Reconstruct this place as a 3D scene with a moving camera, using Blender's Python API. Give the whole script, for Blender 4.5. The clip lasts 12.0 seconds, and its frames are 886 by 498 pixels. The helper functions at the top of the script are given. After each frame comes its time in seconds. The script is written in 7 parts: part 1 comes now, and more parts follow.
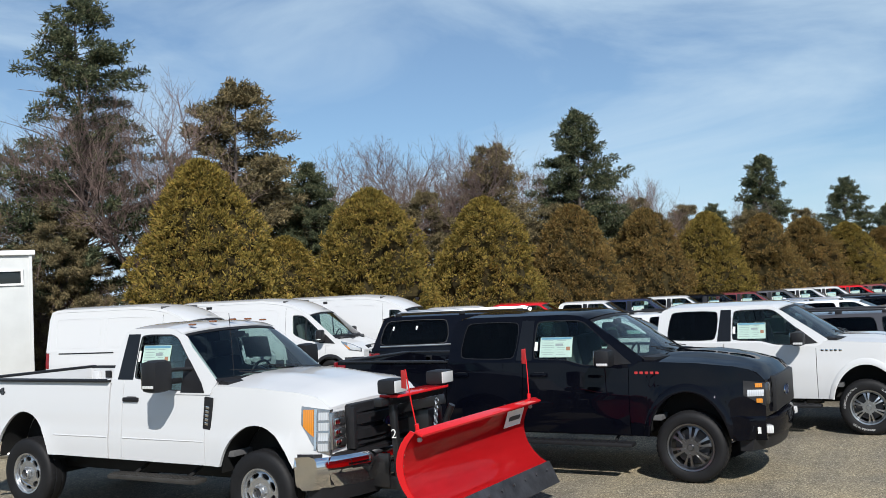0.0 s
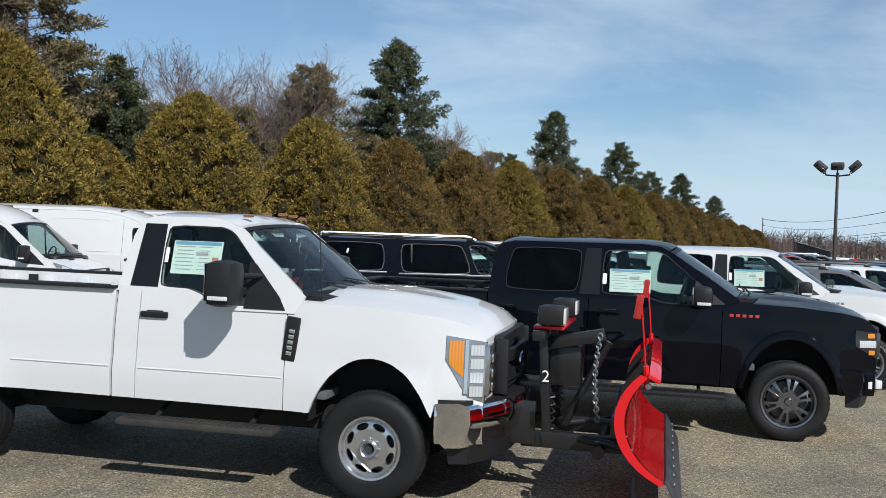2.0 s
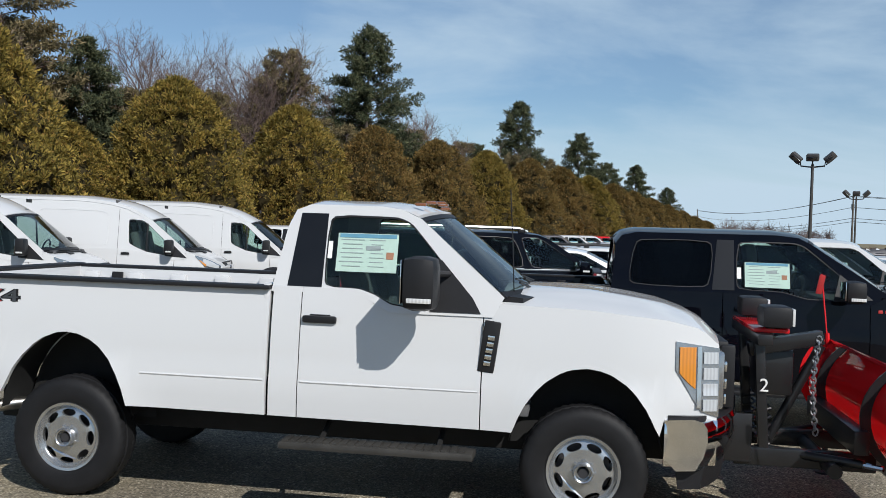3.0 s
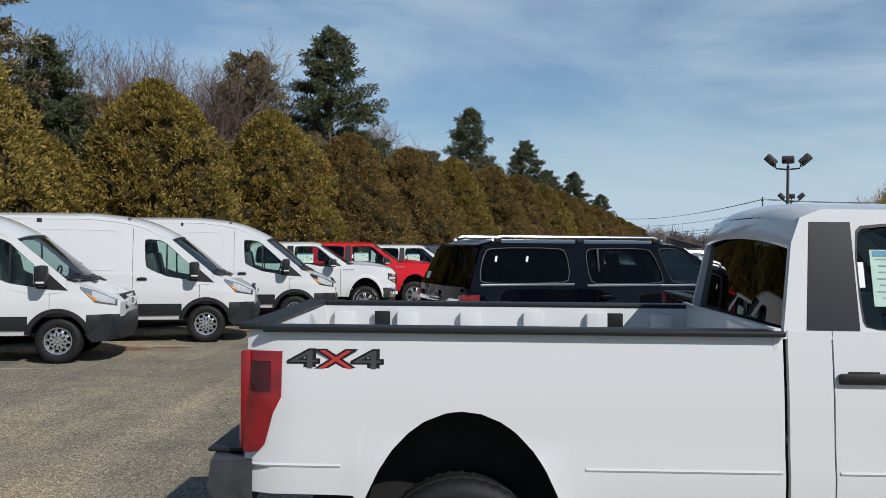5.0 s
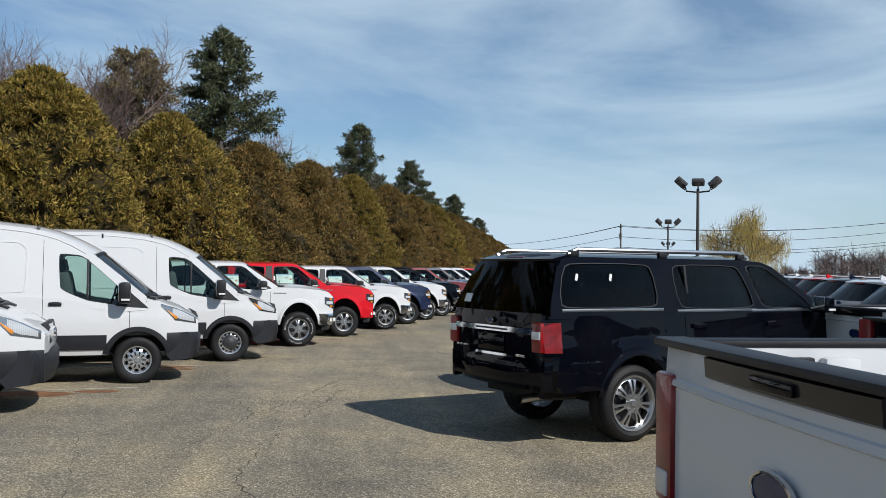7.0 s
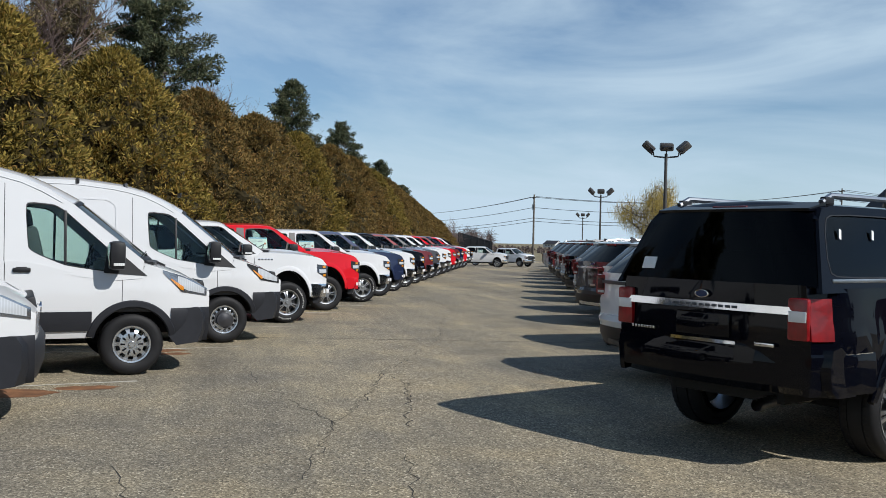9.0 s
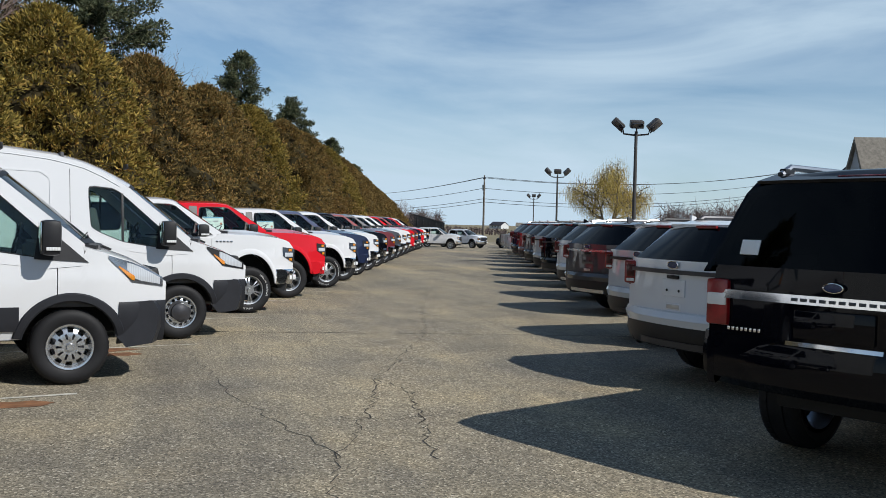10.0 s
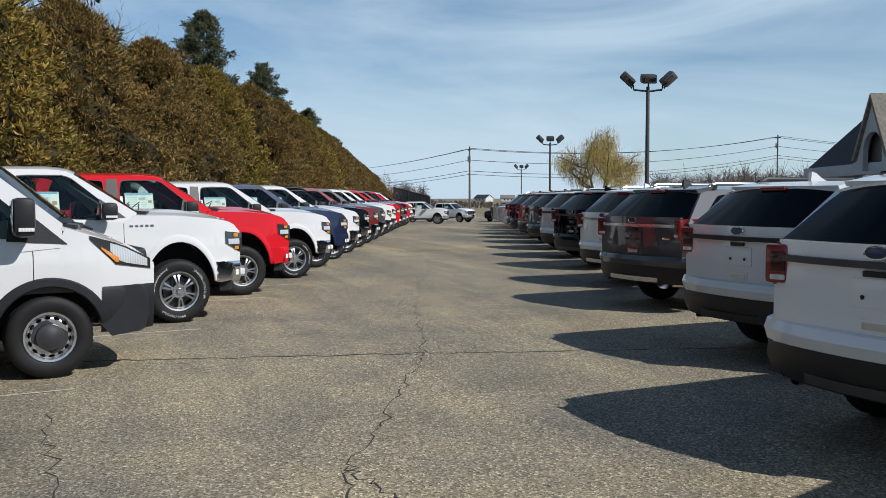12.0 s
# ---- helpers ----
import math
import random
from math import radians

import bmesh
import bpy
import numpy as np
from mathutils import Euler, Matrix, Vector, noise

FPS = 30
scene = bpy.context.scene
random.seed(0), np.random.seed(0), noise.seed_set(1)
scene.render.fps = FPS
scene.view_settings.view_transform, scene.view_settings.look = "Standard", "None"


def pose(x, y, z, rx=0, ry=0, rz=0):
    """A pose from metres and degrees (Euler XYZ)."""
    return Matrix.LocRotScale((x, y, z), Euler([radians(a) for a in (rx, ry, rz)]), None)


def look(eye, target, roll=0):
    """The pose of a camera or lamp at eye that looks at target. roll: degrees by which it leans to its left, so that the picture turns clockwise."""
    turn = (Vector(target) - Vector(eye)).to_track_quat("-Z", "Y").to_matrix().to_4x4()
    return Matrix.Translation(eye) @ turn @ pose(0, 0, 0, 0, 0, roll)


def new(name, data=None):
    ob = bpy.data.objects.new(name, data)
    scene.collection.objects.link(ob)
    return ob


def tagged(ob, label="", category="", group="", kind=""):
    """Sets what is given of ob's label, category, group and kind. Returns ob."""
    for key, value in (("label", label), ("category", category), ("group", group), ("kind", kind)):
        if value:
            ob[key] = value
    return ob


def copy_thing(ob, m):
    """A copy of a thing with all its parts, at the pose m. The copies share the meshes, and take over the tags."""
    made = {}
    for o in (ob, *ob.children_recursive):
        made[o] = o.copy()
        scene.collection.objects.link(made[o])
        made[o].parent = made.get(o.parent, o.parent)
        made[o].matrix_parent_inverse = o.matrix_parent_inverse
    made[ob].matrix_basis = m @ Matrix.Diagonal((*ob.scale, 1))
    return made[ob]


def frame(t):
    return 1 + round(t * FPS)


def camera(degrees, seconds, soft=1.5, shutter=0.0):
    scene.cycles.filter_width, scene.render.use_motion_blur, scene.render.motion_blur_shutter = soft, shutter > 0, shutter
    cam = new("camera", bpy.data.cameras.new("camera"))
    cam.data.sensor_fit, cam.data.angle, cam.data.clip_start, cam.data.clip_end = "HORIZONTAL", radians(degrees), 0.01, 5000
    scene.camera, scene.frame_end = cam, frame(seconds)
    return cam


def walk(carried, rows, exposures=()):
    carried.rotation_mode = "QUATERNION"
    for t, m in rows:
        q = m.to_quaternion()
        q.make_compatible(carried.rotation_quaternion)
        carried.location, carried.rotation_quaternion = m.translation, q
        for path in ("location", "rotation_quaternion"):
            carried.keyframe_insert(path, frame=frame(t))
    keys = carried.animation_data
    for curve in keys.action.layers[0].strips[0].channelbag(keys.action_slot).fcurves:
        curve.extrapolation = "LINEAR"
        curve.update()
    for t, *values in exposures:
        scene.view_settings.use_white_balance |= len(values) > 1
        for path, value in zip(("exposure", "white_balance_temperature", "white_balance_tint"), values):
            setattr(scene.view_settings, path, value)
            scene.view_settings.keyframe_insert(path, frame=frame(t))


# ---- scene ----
cam = camera(50.8, 12.0, soft=0.8)
PATH = [
    (0, (9.986, -7.424, 2.356), (9.016, -5.677, 2.451), -2.6),
    (0.5, (9.013, -7.393, 2.192), (8.227, -5.555, 2.26), -1.9),
    (1, (7.93, -7.343, 2.156), (7.329, -5.436, 2.185), -0.3),
    (1.5, (6.758, -7.069, 2.099), (6.253, -5.134, 2.095), 1.0),
    (2, (5.581, -6.685, 2.045), (5.152, -4.731, 2.013), 2.0),
    (2.5, (4.573, -6.433, 2.006), (4.216, -4.466, 1.959), 2.2),
    (3, (3.518, -6.089, 1.976), (3.231, -4.111, 1.931), 1.9),
    (3.5, (2.485, -5.633, 1.95), (2.252, -3.647, 1.913), 1.9),
    (3.7, (2.102, -5.463, 1.932), (1.883, -3.475, 1.896), 1.8),
    (5.3, (-0.362, -3.981, 1.946), (-0.376, -1.981, 1.939), 0.2),
    (5.5, (-0.634, -3.751, 1.941), (-0.605, -1.751, 1.941), 0.1),
    (6, (-1.209, -2.979, 1.897), (-1.087, -0.983, 1.909), -0.0),
    (6.5, (-1.706, -2.228, 1.84), (-1.513, -0.237, 1.872), 0.1),
    (7, (-2.256, -1.433, 1.796), (-2.004, 0.551, 1.837), 0.7),
    (7.2, (-2.519, -1.084, 1.774), (-2.247, 0.897, 1.817), 1.0),
    (8.8, (-4.003, 1.651, 1.625), (-3.557, 3.601, 1.616), 1.3),
    (9, (-4.106, 1.955, 1.613), (-3.635, 3.899, 1.595), 1.2),
    (9.5, (-4.254, 2.924, 1.612), (-3.722, 4.851, 1.574), 1.4),
    (10, (-4.268, 3.897, 1.582), (-3.683, 5.809, 1.526), 1.3),
    (10.5, (-4.041, 4.933, 1.571), (-3.439, 6.839, 1.496), 1.0),
    (11, (-3.761, 5.918, 1.551), (-3.156, 7.822, 1.46), 0.4),
    (11.5, (-3.492, 6.969, 1.555), (-2.881, 8.87, 1.446), -0.0),
    (12, (-3.239, 7.932, 1.529), (-2.623, 9.831, 1.418), -0.1),
]
walk(cam, [(t, look(eye, target, roll)) for t, eye, target, roll in PATH],
     [(0, 0.20), (2.0, 0.14), (2.5, 0.10), (3.0, 0.02), (3.7, -0.04), (5.3, -0.14), (6.5, -0.12), (7, 0.06), (9.5, 0.06), (12, 0.07)])

# ---- world and sun ----
SUN_AZ = math.atan2(0.66, -0.75)          # from +y towards +x, where the sun stands
SUN_EL = radians(40)
world = bpy.data.worlds.new("world")
scene.world = world
world.use_nodes = True
wn = world.node_tree
sky = wn.nodes.new("ShaderNodeTexSky")
sky.sky_type = "NISHITA"
sky.sun_disc = False
sky.sun_elevation, sky.sun_rotation = SUN_EL, SUN_AZ
sky.air_density, sky.dust_density, sky.ozone_density = 1.0, 0.1, 4.5
# thin streaky cloud over the whole sky
wco = wn.nodes.new("ShaderNodeTexCoord")
wmap = wn.nodes.new("ShaderNodeMapping")
wmap.inputs["Scale"].default_value = (1.0, 1.6, 4.5)
wmap.inputs["Rotation"].default_value = (0.15, 0.1, 0.6)
wnoise = wn.nodes.new("ShaderNodeTexNoise")
wnoise.inputs["Scale"].default_value, wnoise.inputs["Detail"].default_value, wnoise.inputs["Roughness"].default_value = 1.7, 7.0, 0.56
wnoise.inputs["Distortion"].default_value = 0.7
wramp = wn.nodes.new("ShaderNodeValToRGB")
wramp.color_ramp.elements[0].position, wramp.color_ramp.elements[1].position = 0.40, 0.66
wramp.color_ramp.elements[0].color, wramp.color_ramp.elements[1].color = (0.16, 0.16, 0.16, 1), (0.85, 0.80, 0.80, 1)
wmix = wn.nodes.new("ShaderNodeMix")
wmix.data_type = "RGBA"
wmix.inputs[7].default_value = (7.0, 7.9, 8.9, 1)
wn.links.new(wco.outputs["Generated"], wmap.inputs["Vector"])
wn.links.new(wmap.outputs["Vector"], wnoise.inputs["Vector"])
wn.links.new(wnoise.outputs["Fac"], wramp.inputs["Fac"])
wsep = wn.nodes.new("ShaderNodeSeparateXYZ")     # the veil is thick towards the horizon, thin overhead
wthin = wn.nodes.new("ShaderNodeMapRange")
wthin.interpolation_type = "SMOOTHSTEP"
for k, v in zip(("From Min", "From Max", "To Min", "To Max"), (0.30, 0.80, 1.0, 0.12)):
    wthin.inputs[k].default_value = v
wveil = wn.nodes.new("ShaderNodeMath")
wveil.operation = "MULTIPLY"
wn.links.new(wco.outputs["Generated"], wsep.inputs["Vector"])
wn.links.new(wsep.outputs["Z"], wthin.inputs["Value"])
wn.links.new(wramp.outputs["Color"], wveil.inputs[0])
wn.links.new(wthin.outputs["Result"], wveil.inputs[1])
whaze = wn.nodes.new("ShaderNodeMapRange")        # pale haze along the skyline
for k, v in zip(("From Min", "From Max", "To Min", "To Max"), (0.0, 0.14, 0.55, 0.0)):
    whaze.inputs[k].default_value = v
wsum = wn.nodes.new("ShaderNodeMath")
wsum.operation, wsum.use_clamp = "ADD", True
wn.links.new(wsep.outputs["Z"], whaze.inputs["Value"])
wn.links.new(wveil.outputs[0], wsum.inputs[0])
wn.links.new(whaze.outputs["Result"], wsum.inputs[1])
wn.links.new(wsum.outputs[0], wmix.inputs["Factor"])
wn.links.new(sky.outputs["Color"], wmix.inputs[6])
wtint = wn.nodes.new("ShaderNodeMix")          # the camera's cool daylight balance
wtint.data_type, wtint.blend_type = "RGBA", "MULTIPLY"
wtint.inputs["Factor"].default_value = 1.0
wtint.inputs[7].default_value = (0.86, 0.975, 1.03, 1)
wn.links.new(wmix.outputs[2], wtint.inputs[6])
wn.links.new(wtint.outputs[2], wn.nodes["Background"].inputs["Color"])
wn.nodes["Background"].inputs["Strength"].default_value = 0.086
sun = new("sun", bpy.data.lights.new("sun", "SUN"))
sun.data.energy, sun.data.angle, sun.data.color = 4.7, radians(0.5), (1.0, 0.975, 0.935)
sun.matrix_world = look((0, 0, 0), (-math.sin(SUN_AZ) * math.cos(SUN_EL), -math.cos(SUN_AZ) * math.cos(SUN_EL), -math.sin(SUN_EL)))

# ---- materials ----
def nodes_of(name):
    m = bpy.data.materials.new(name)
    m.use_nodes = True
    nt = m.node_tree
    return m, nt, nt.nodes["Principled BSDF"]


def add(nt, kind, **inputs):
    n = nt.nodes.new(kind)
    for k, v in inputs.items():
        n.inputs[k.replace("_", " ")].default_value = v
    return n


def noise_tex(nt, scale, detail=4.0, rough=0.6):
    co = nt.nodes.new("ShaderNodeTexCoord")
    n = add(nt, "ShaderNodeTexNoise", Scale=scale, Detail=detail, Roughness=rough)
    nt.links.new(co.outputs["Object"], n.inputs["Vector"])
    return n


def ramp(nt, src, stops):
    r = nt.nodes.new("ShaderNodeValToRGB")
    while len(r.color_ramp.elements) < len(stops):
        r.color_ramp.elements.new(0.5)
    for e, (p, c) in zip(r.color_ramp.elements, stops):
        e.position, e.color = p, (*c, 1)
    nt.links.new(src, r.inputs["Fac"])
    return r


def bump(nt, bsdf, src, strength, dist):
    b = add(nt, "ShaderNodeBump", Strength=strength, Distance=dist)
    nt.links.new(src, b.inputs["Height"])
    nt.links.new(b.outputs["Normal"], bsdf.inputs["Normal"])


def scaled(c, k):
    return tuple(min(1.0, v * k) for v in c)


def surface(name, col, rough, vary=0.15, scale=6.0, metal=0.0, relief=0.0, fine=120.0, coat=0.0):
    """A plain surface with mottled colour at one scale and fine relief at another."""
    m, nt, b = nodes_of(name)
    n = noise_tex(nt, scale)
    r = ramp(nt, n.outputs["Fac"], [(0.3, scaled(col, 1 - vary)), (0.7, scaled(col, 1 + vary))])
    nt.links.new(r.outputs["Color"], b.inputs["Base Color"])
    b.inputs["Roughness"].default_value, b.inputs["Metallic"].default_value = rough, metal
    if max(col) < 0.05:
        b.inputs["Specular IOR Level"].default_value = 0.3
    if coat:
        b.inputs["Coat Weight"].default_value, b.inputs["Coat Roughness"].default_value = coat, 0.03
    if relief:
        bump(nt, b, noise_tex(nt, fine, 3).outputs["Fac"], 0.4, relief)
    return m


def paint(name, col, metal=0.0, coat=1.0):
    """Car paint under clear coat, with a little road dust."""
    m, nt, b = nodes_of(name)
    n = noise_tex(nt, 2.5, 6)
    dust = ramp(nt, n.outputs["Fac"], [(0.35, col), (0.8, tuple(0.992 * c + 0.008 * d for c, d in zip(col, (0.35, 0.32, 0.28))))])
    nt.links.new(dust.outputs["Color"], b.inputs["Base Color"])
    b.inputs["Metallic"].default_value, b.inputs["Roughness"].default_value = metal, 0.5
    b.inputs["Specular IOR Level"].default_value = 0.0 if metal == 0 else 0.3
    b.inputs["Coat Weight"].default_value, b.inputs["Coat Roughness"].default_value = coat, 0.03
    b.inputs["Coat IOR"].default_value = 1.38
    return m


def pane(name, tint, gloss=0.02, ior=1.36):
    """Thin glass: tinted see-through with a Fresnel reflection."""
    m, nt, b = nodes_of(name)
    nt.nodes.remove(b)
    t = add(nt, "ShaderNodeBsdfTransparent", Color=(*tint, 1))
    g = add(nt, "ShaderNodeBsdfGlossy", Roughness=gloss)
    f = add(nt, "ShaderNodeFresnel", IOR=ior)
    x = nt.nodes.new("ShaderNodeMixShader")
    nt.links.new(f.outputs["Fac"], x.inputs[0])
    nt.links.new(t.outputs[0], x.inputs[1])
    nt.links.new(g.outputs[0], x.inputs[2])
    nt.links.new(x.outputs[0], nt.nodes["Material Output"].inputs["Surface"])
    return m


def lens_mat(name, col, rough=0.08):
    m, nt, b = nodes_of(name)
    co = nt.nodes.new("ShaderNodeTexCoord")
    w = add(nt, "ShaderNodeTexWave", Scale=14.0, Distortion=1.0)
    nt.links.new(co.outputs["Object"], w.inputs["Vector"])
    r = ramp(nt, w.outputs["Color"], [(0.0, scaled(col, 0.78)), (1.0, col)])
    nt.links.new(r.outputs["Color"], b.inputs["Base Color"])
    b.inputs["Roughness"].default_value = 0.25
    b.inputs["Coat Weight"].default_value, b.inputs["Coat Roughness"].default_value = 1.0, rough
    return m


WHITE = paint("white_paint", (0.56, 0.565, 0.57))
BLACK = paint("black_paint", (0.0016, 0.002, 0.0045), 0.0, 0.62)
NAVY = paint("navy_paint", (0.006, 0.011, 0.03), 0.0, 0.75)
RED = paint("red_paint", (0.52, 0.012, 0.02))
MAROON = paint("maroon_paint", (0.12, 0.010, 0.014), 0.2)
SILVER = paint("silver_paint", (0.70, 0.71, 0.73), 0.1)
GREY = paint("grey_paint", (0.055, 0.055, 0.062), 0.4)
BLUEGREY = paint("blue_grey_paint", (0.045, 0.06, 0.085), 0.4)
BLUE = paint("blue_paint", (0.006, 0.014, 0.048), 0.3)
PLOWRED = paint("plow_red_enamel", (0.60, 0.014, 0.018))
PILLAR = surface("gloss_black_pillar", (0.005, 0.005, 0.006), 0.3, coat=0.3)
PLASTIC = surface("black_plastic", (0.012, 0.012, 0.0135), 0.48, relief=0.0006, fine=400)
CLADDING = surface("charcoal_cladding", (0.016, 0.017, 0.021), 0.5, relief=0.0006, fine=400)
RUBBER = surface("tyre_rubber", (0.008, 0.008, 0.009), 0.65, vary=0.3, relief=0.001, fine=150)
STEPGREY = surface("step_bar_grey", (0.035, 0.033, 0.030), 0.6, vary=0.25, relief=0.001, fine=200)
CHROME = surface("chrome", (0.72, 0.72, 0.73), 0.08, vary=0.05, metal=1.0)
ALLOY = surface("bright_alloy", (0.50, 0.51, 0.52), 0.33, vary=0.08, metal=1.0)
STEEL = surface("silver_wheel_paint", (0.46, 0.47, 0.48), 0.26, vary=0.12, metal=0.85)
DARKALLOY = surface("dark_alloy", (0.05, 0.05, 0.055), 0.4, metal=0.5)
BRUSHED = surface("exhaust_steel", (0.55, 0.53, 0.50), 0.3, metal=1.0, scale=20)
UNDER = surface("underbody_black", (0.012, 0.012, 0.012), 0.8)
INTERIOR = surface("interior_fabric", (0.085, 0.085, 0.088), 0.85, relief=0.001, fine=300)
GLASS = pane("tinted_glass", (0.80, 0.89, 0.86))
SCREEN = pane("windscreen_glass", (0.55, 0.67, 0.66), 0.02, 1.68)
PRIVACY = pane("privacy_glass", (0.22, 0.24, 0.25), 0.02, 1.30)
PRIVACYBACK = pane("privacy_rear_glass", (0.03, 0.034, 0.037), 0.02, 1.26)
HEADLENS = lens_mat("headlamp_lens", (0.46, 0.48, 0.50))
AMBER = lens_mat("amber_lens", (0.62, 0.22, 0.015))
MARKER = lens_mat("brown_marker_lens", (0.22, 0.075, 0.025))
HOUSING = surface("lamp_housing", (0.42, 0.42, 0.43), 0.2, metal=0.9)
MACHINEDDARK = surface("smoked_alloy", (0.22, 0.22, 0.23), 0.3, vary=0.12, metal=1.0)
LAMPDARK = surface("dark_lamp_bowl", (0.12, 0.12, 0.125), 0.15, metal=0.8)
MACHINED = surface("machined_grey_alloy", (0.46, 0.47, 0.48), 0.34, vary=0.1, metal=1.0)
REDLENS = surface("red_lens", (0.20, 0.002, 0.004), 0.35, vary=0.4, scale=9, coat=0.4)
DARKREDLENS = surface("dark_red_lens", (0.045, 0.001, 0.002), 0.3, vary=0.4, scale=20, coat=0.4)
CLEARLENS = lens_mat("clear_lens", (0.65, 0.65, 0.64))
PAPER = surface("paper", (0.40, 0.54, 0.47), 0.8, vary=0.04, scale=30)
PRINT = surface("grey_print", (0.25, 0.30, 0.30), 0.8)
PRINTBLUE = surface("blue_print", (0.10, 0.26, 0.36), 0.8)
PRINTORANGE = surface("orange_print", (0.30, 0.15, 0.09), 0.8)
WHITEPRINT = surface("white_print", (0.72, 0.72, 0.70), 0.7, vary=0.05)
DECALRED = surface("red_decal", (0.45, 0.03, 0.03), 0.5)
DECALGREY = surface("grey_decal", (0.045, 0.05, 0.056), 0.5)
BADGEBLUE = surface("blue_badge", (0.010, 0.022, 0.075), 0.25)
BLACKIRON = surface("black_iron", (0.012, 0.012, 0.013), 0.4, relief=0.0008, coat=0.3)
GALV = surface("galvanised_steel", (0.42, 0.44, 0.46), 0.4, metal=0.9, scale=25)
WORNSTEEL = surface("worn_steel", (0.06, 0.062, 0.07), 0.5, vary=0.4, metal=0.5, relief=0.002, fine=40)
POLE = surface("bronze_pole_paint", (0.05, 0.045, 0.04), 0.5, scale=2)
WOODPOLE = surface("weathered_pole_wood", (0.10, 0.085, 0.07), 0.9, vary=0.3, scale=4, relief=0.004, fine=30)


# ---- mesh tools ----
def thing(name, label, category, m=None, group="", kind=""):
    ob = new(name)
    ob.empty_display_size = 0.3
    if m:
        ob.matrix_world = m
    return tagged(ob, label, category, group, kind)


def finish(name, bm, mats, smooth=38):
    me = bpy.data.meshes.new(name)
    bmesh.ops.recalc_face_normals(bm, faces=bm.faces)
    bm.to_mesh(me)
    bm.free()
    for m in mats if isinstance(mats, (list, tuple)) else [mats]:
        me.materials.append(m)
    if smooth:
        me.shade_smooth()
        me.set_sharp_from_angle(angle=radians(smooth))
    return me


def part(name, bm, mats, parent, label="", at=None, smooth=38):
    """Links a bmesh, or a mesh made before, as one mesh object under a thing or a part."""
    me = bm if isinstance(bm, bpy.types.Mesh) else finish(name, bm, mats, smooth)
    ob = new(name, me)
    ob.parent = parent
    if at:
        ob.matrix_local = at
    return tagged(ob, label)


def box(bm, c, s, bevel=0.0, rot=None, seg=2):
    made = bmesh.ops.create_cube(bm, size=1)["verts"]
    m = Matrix.LocRotScale(c, Euler([radians(a) for a in rot]) if rot else None, s)
    bmesh.ops.transform(bm, matrix=m, verts=made)
    if bevel:
        edges = list({e for v in made for e in v.link_edges})
        bmesh.ops.bevel(bm, geom=edges, offset=bevel, segments=seg, profile=0.6, affect="EDGES")
    return bm


def nb(c, s, bevel=0.01, rot=None):
    return box(bmesh.new(), c, s, bevel, rot)


def sheet(fn, us, vs, lip=None, bm=None):
    """A grid skin fn(u, v), with its rim turned in by lip(point)."""
    bm = bm or bmesh.new()
    rows = [[bm.verts.new(fn(u, v)) for v in vs] for u in us]
    for a, b in zip(rows, rows[1:]):
        for i in range(len(vs) - 1):
            bm.faces.new((a[i], b[i], b[i + 1], a[i + 1]))
    if lip:
        loop = rows[0] + [r[-1] for r in rows[1:]] + rows[-1][-2::-1] + [r[0] for r in rows[-2:0:-1]]
        inner = [bm.verts.new(v.co + Vector(lip(v.co))) for v in loop]
        for i in range(len(loop)):
            j = (i + 1) % len(loop)
            bm.faces.new((loop[i], loop[j], inner[j], inner[i]))
    return bm


def lathe(profile, n=36, bm=None, at=None):
    """Turns (radius, y) about the y axis."""
    bm = bm or bmesh.new()
    rings = []
    for r, y in profile:
        rings.append([bm.verts.new(((r * math.cos(2 * math.pi * i / n)), y, r * math.sin(2 * math.pi * i / n))) for i in range(n)])
    for a, b in zip(rings, rings[1:]):
        for i in range(n):
            j = (i + 1) % n
            bm.faces.new((a[i], a[j], b[j], b[i]))
    if at:
        bmesh.ops.transform(bm, matrix=at, verts=[v for r in rings for v in r])
    return bm


def tube(pts, r, n=8, bm=None, caps=True):
    """A round bar along pts; r is one radius or one for each point."""
    bm = bm or bmesh.new()
    pts = [Vector(p) for p in pts]
    rs = r if isinstance(r, (list, tuple)) else [r] * len(pts)
    rings = []
    for i, p in enumerate(pts):
        d = (pts[min(i + 1, len(pts) - 1)] - pts[max(i - 1, 0)]).normalized()
        a = d.orthogonal().normalized() if abs(d.z) > 0.95 else d.cross(Vector((0, 0, 1))).normalized()
        b = d.cross(a)
        rings.append([bm.verts.new(p + rs[i] * (math.cos(2 * math.pi * k / n) * a + math.sin(2 * math.pi * k / n) * b)) for k in range(n)])
    for a, b in zip(rings, rings[1:]):
        for i in range(n):
            bm.faces.new((a[i], a[(i + 1) % n], b[(i + 1) % n], b[i]))
    if caps:
        bm.faces.new(rings[0])
        bm.faces.new(rings[-1][::-1])
    return bm


def rounded(poly, cut=0.12, times=2):
    """Cuts a polygon's corners round."""
    for _ in range(times):
        out = []
        for i, p in enumerate(poly):
            q = poly[(i + 1) % len(poly)]
            out.append(tuple(a + cut * (b - a) for a, b in zip(p, q)))
            out.append(tuple(b + cut * (a - b) for a, b in zip(p, q)))
        poly, cut = out, 0.25
    return poly


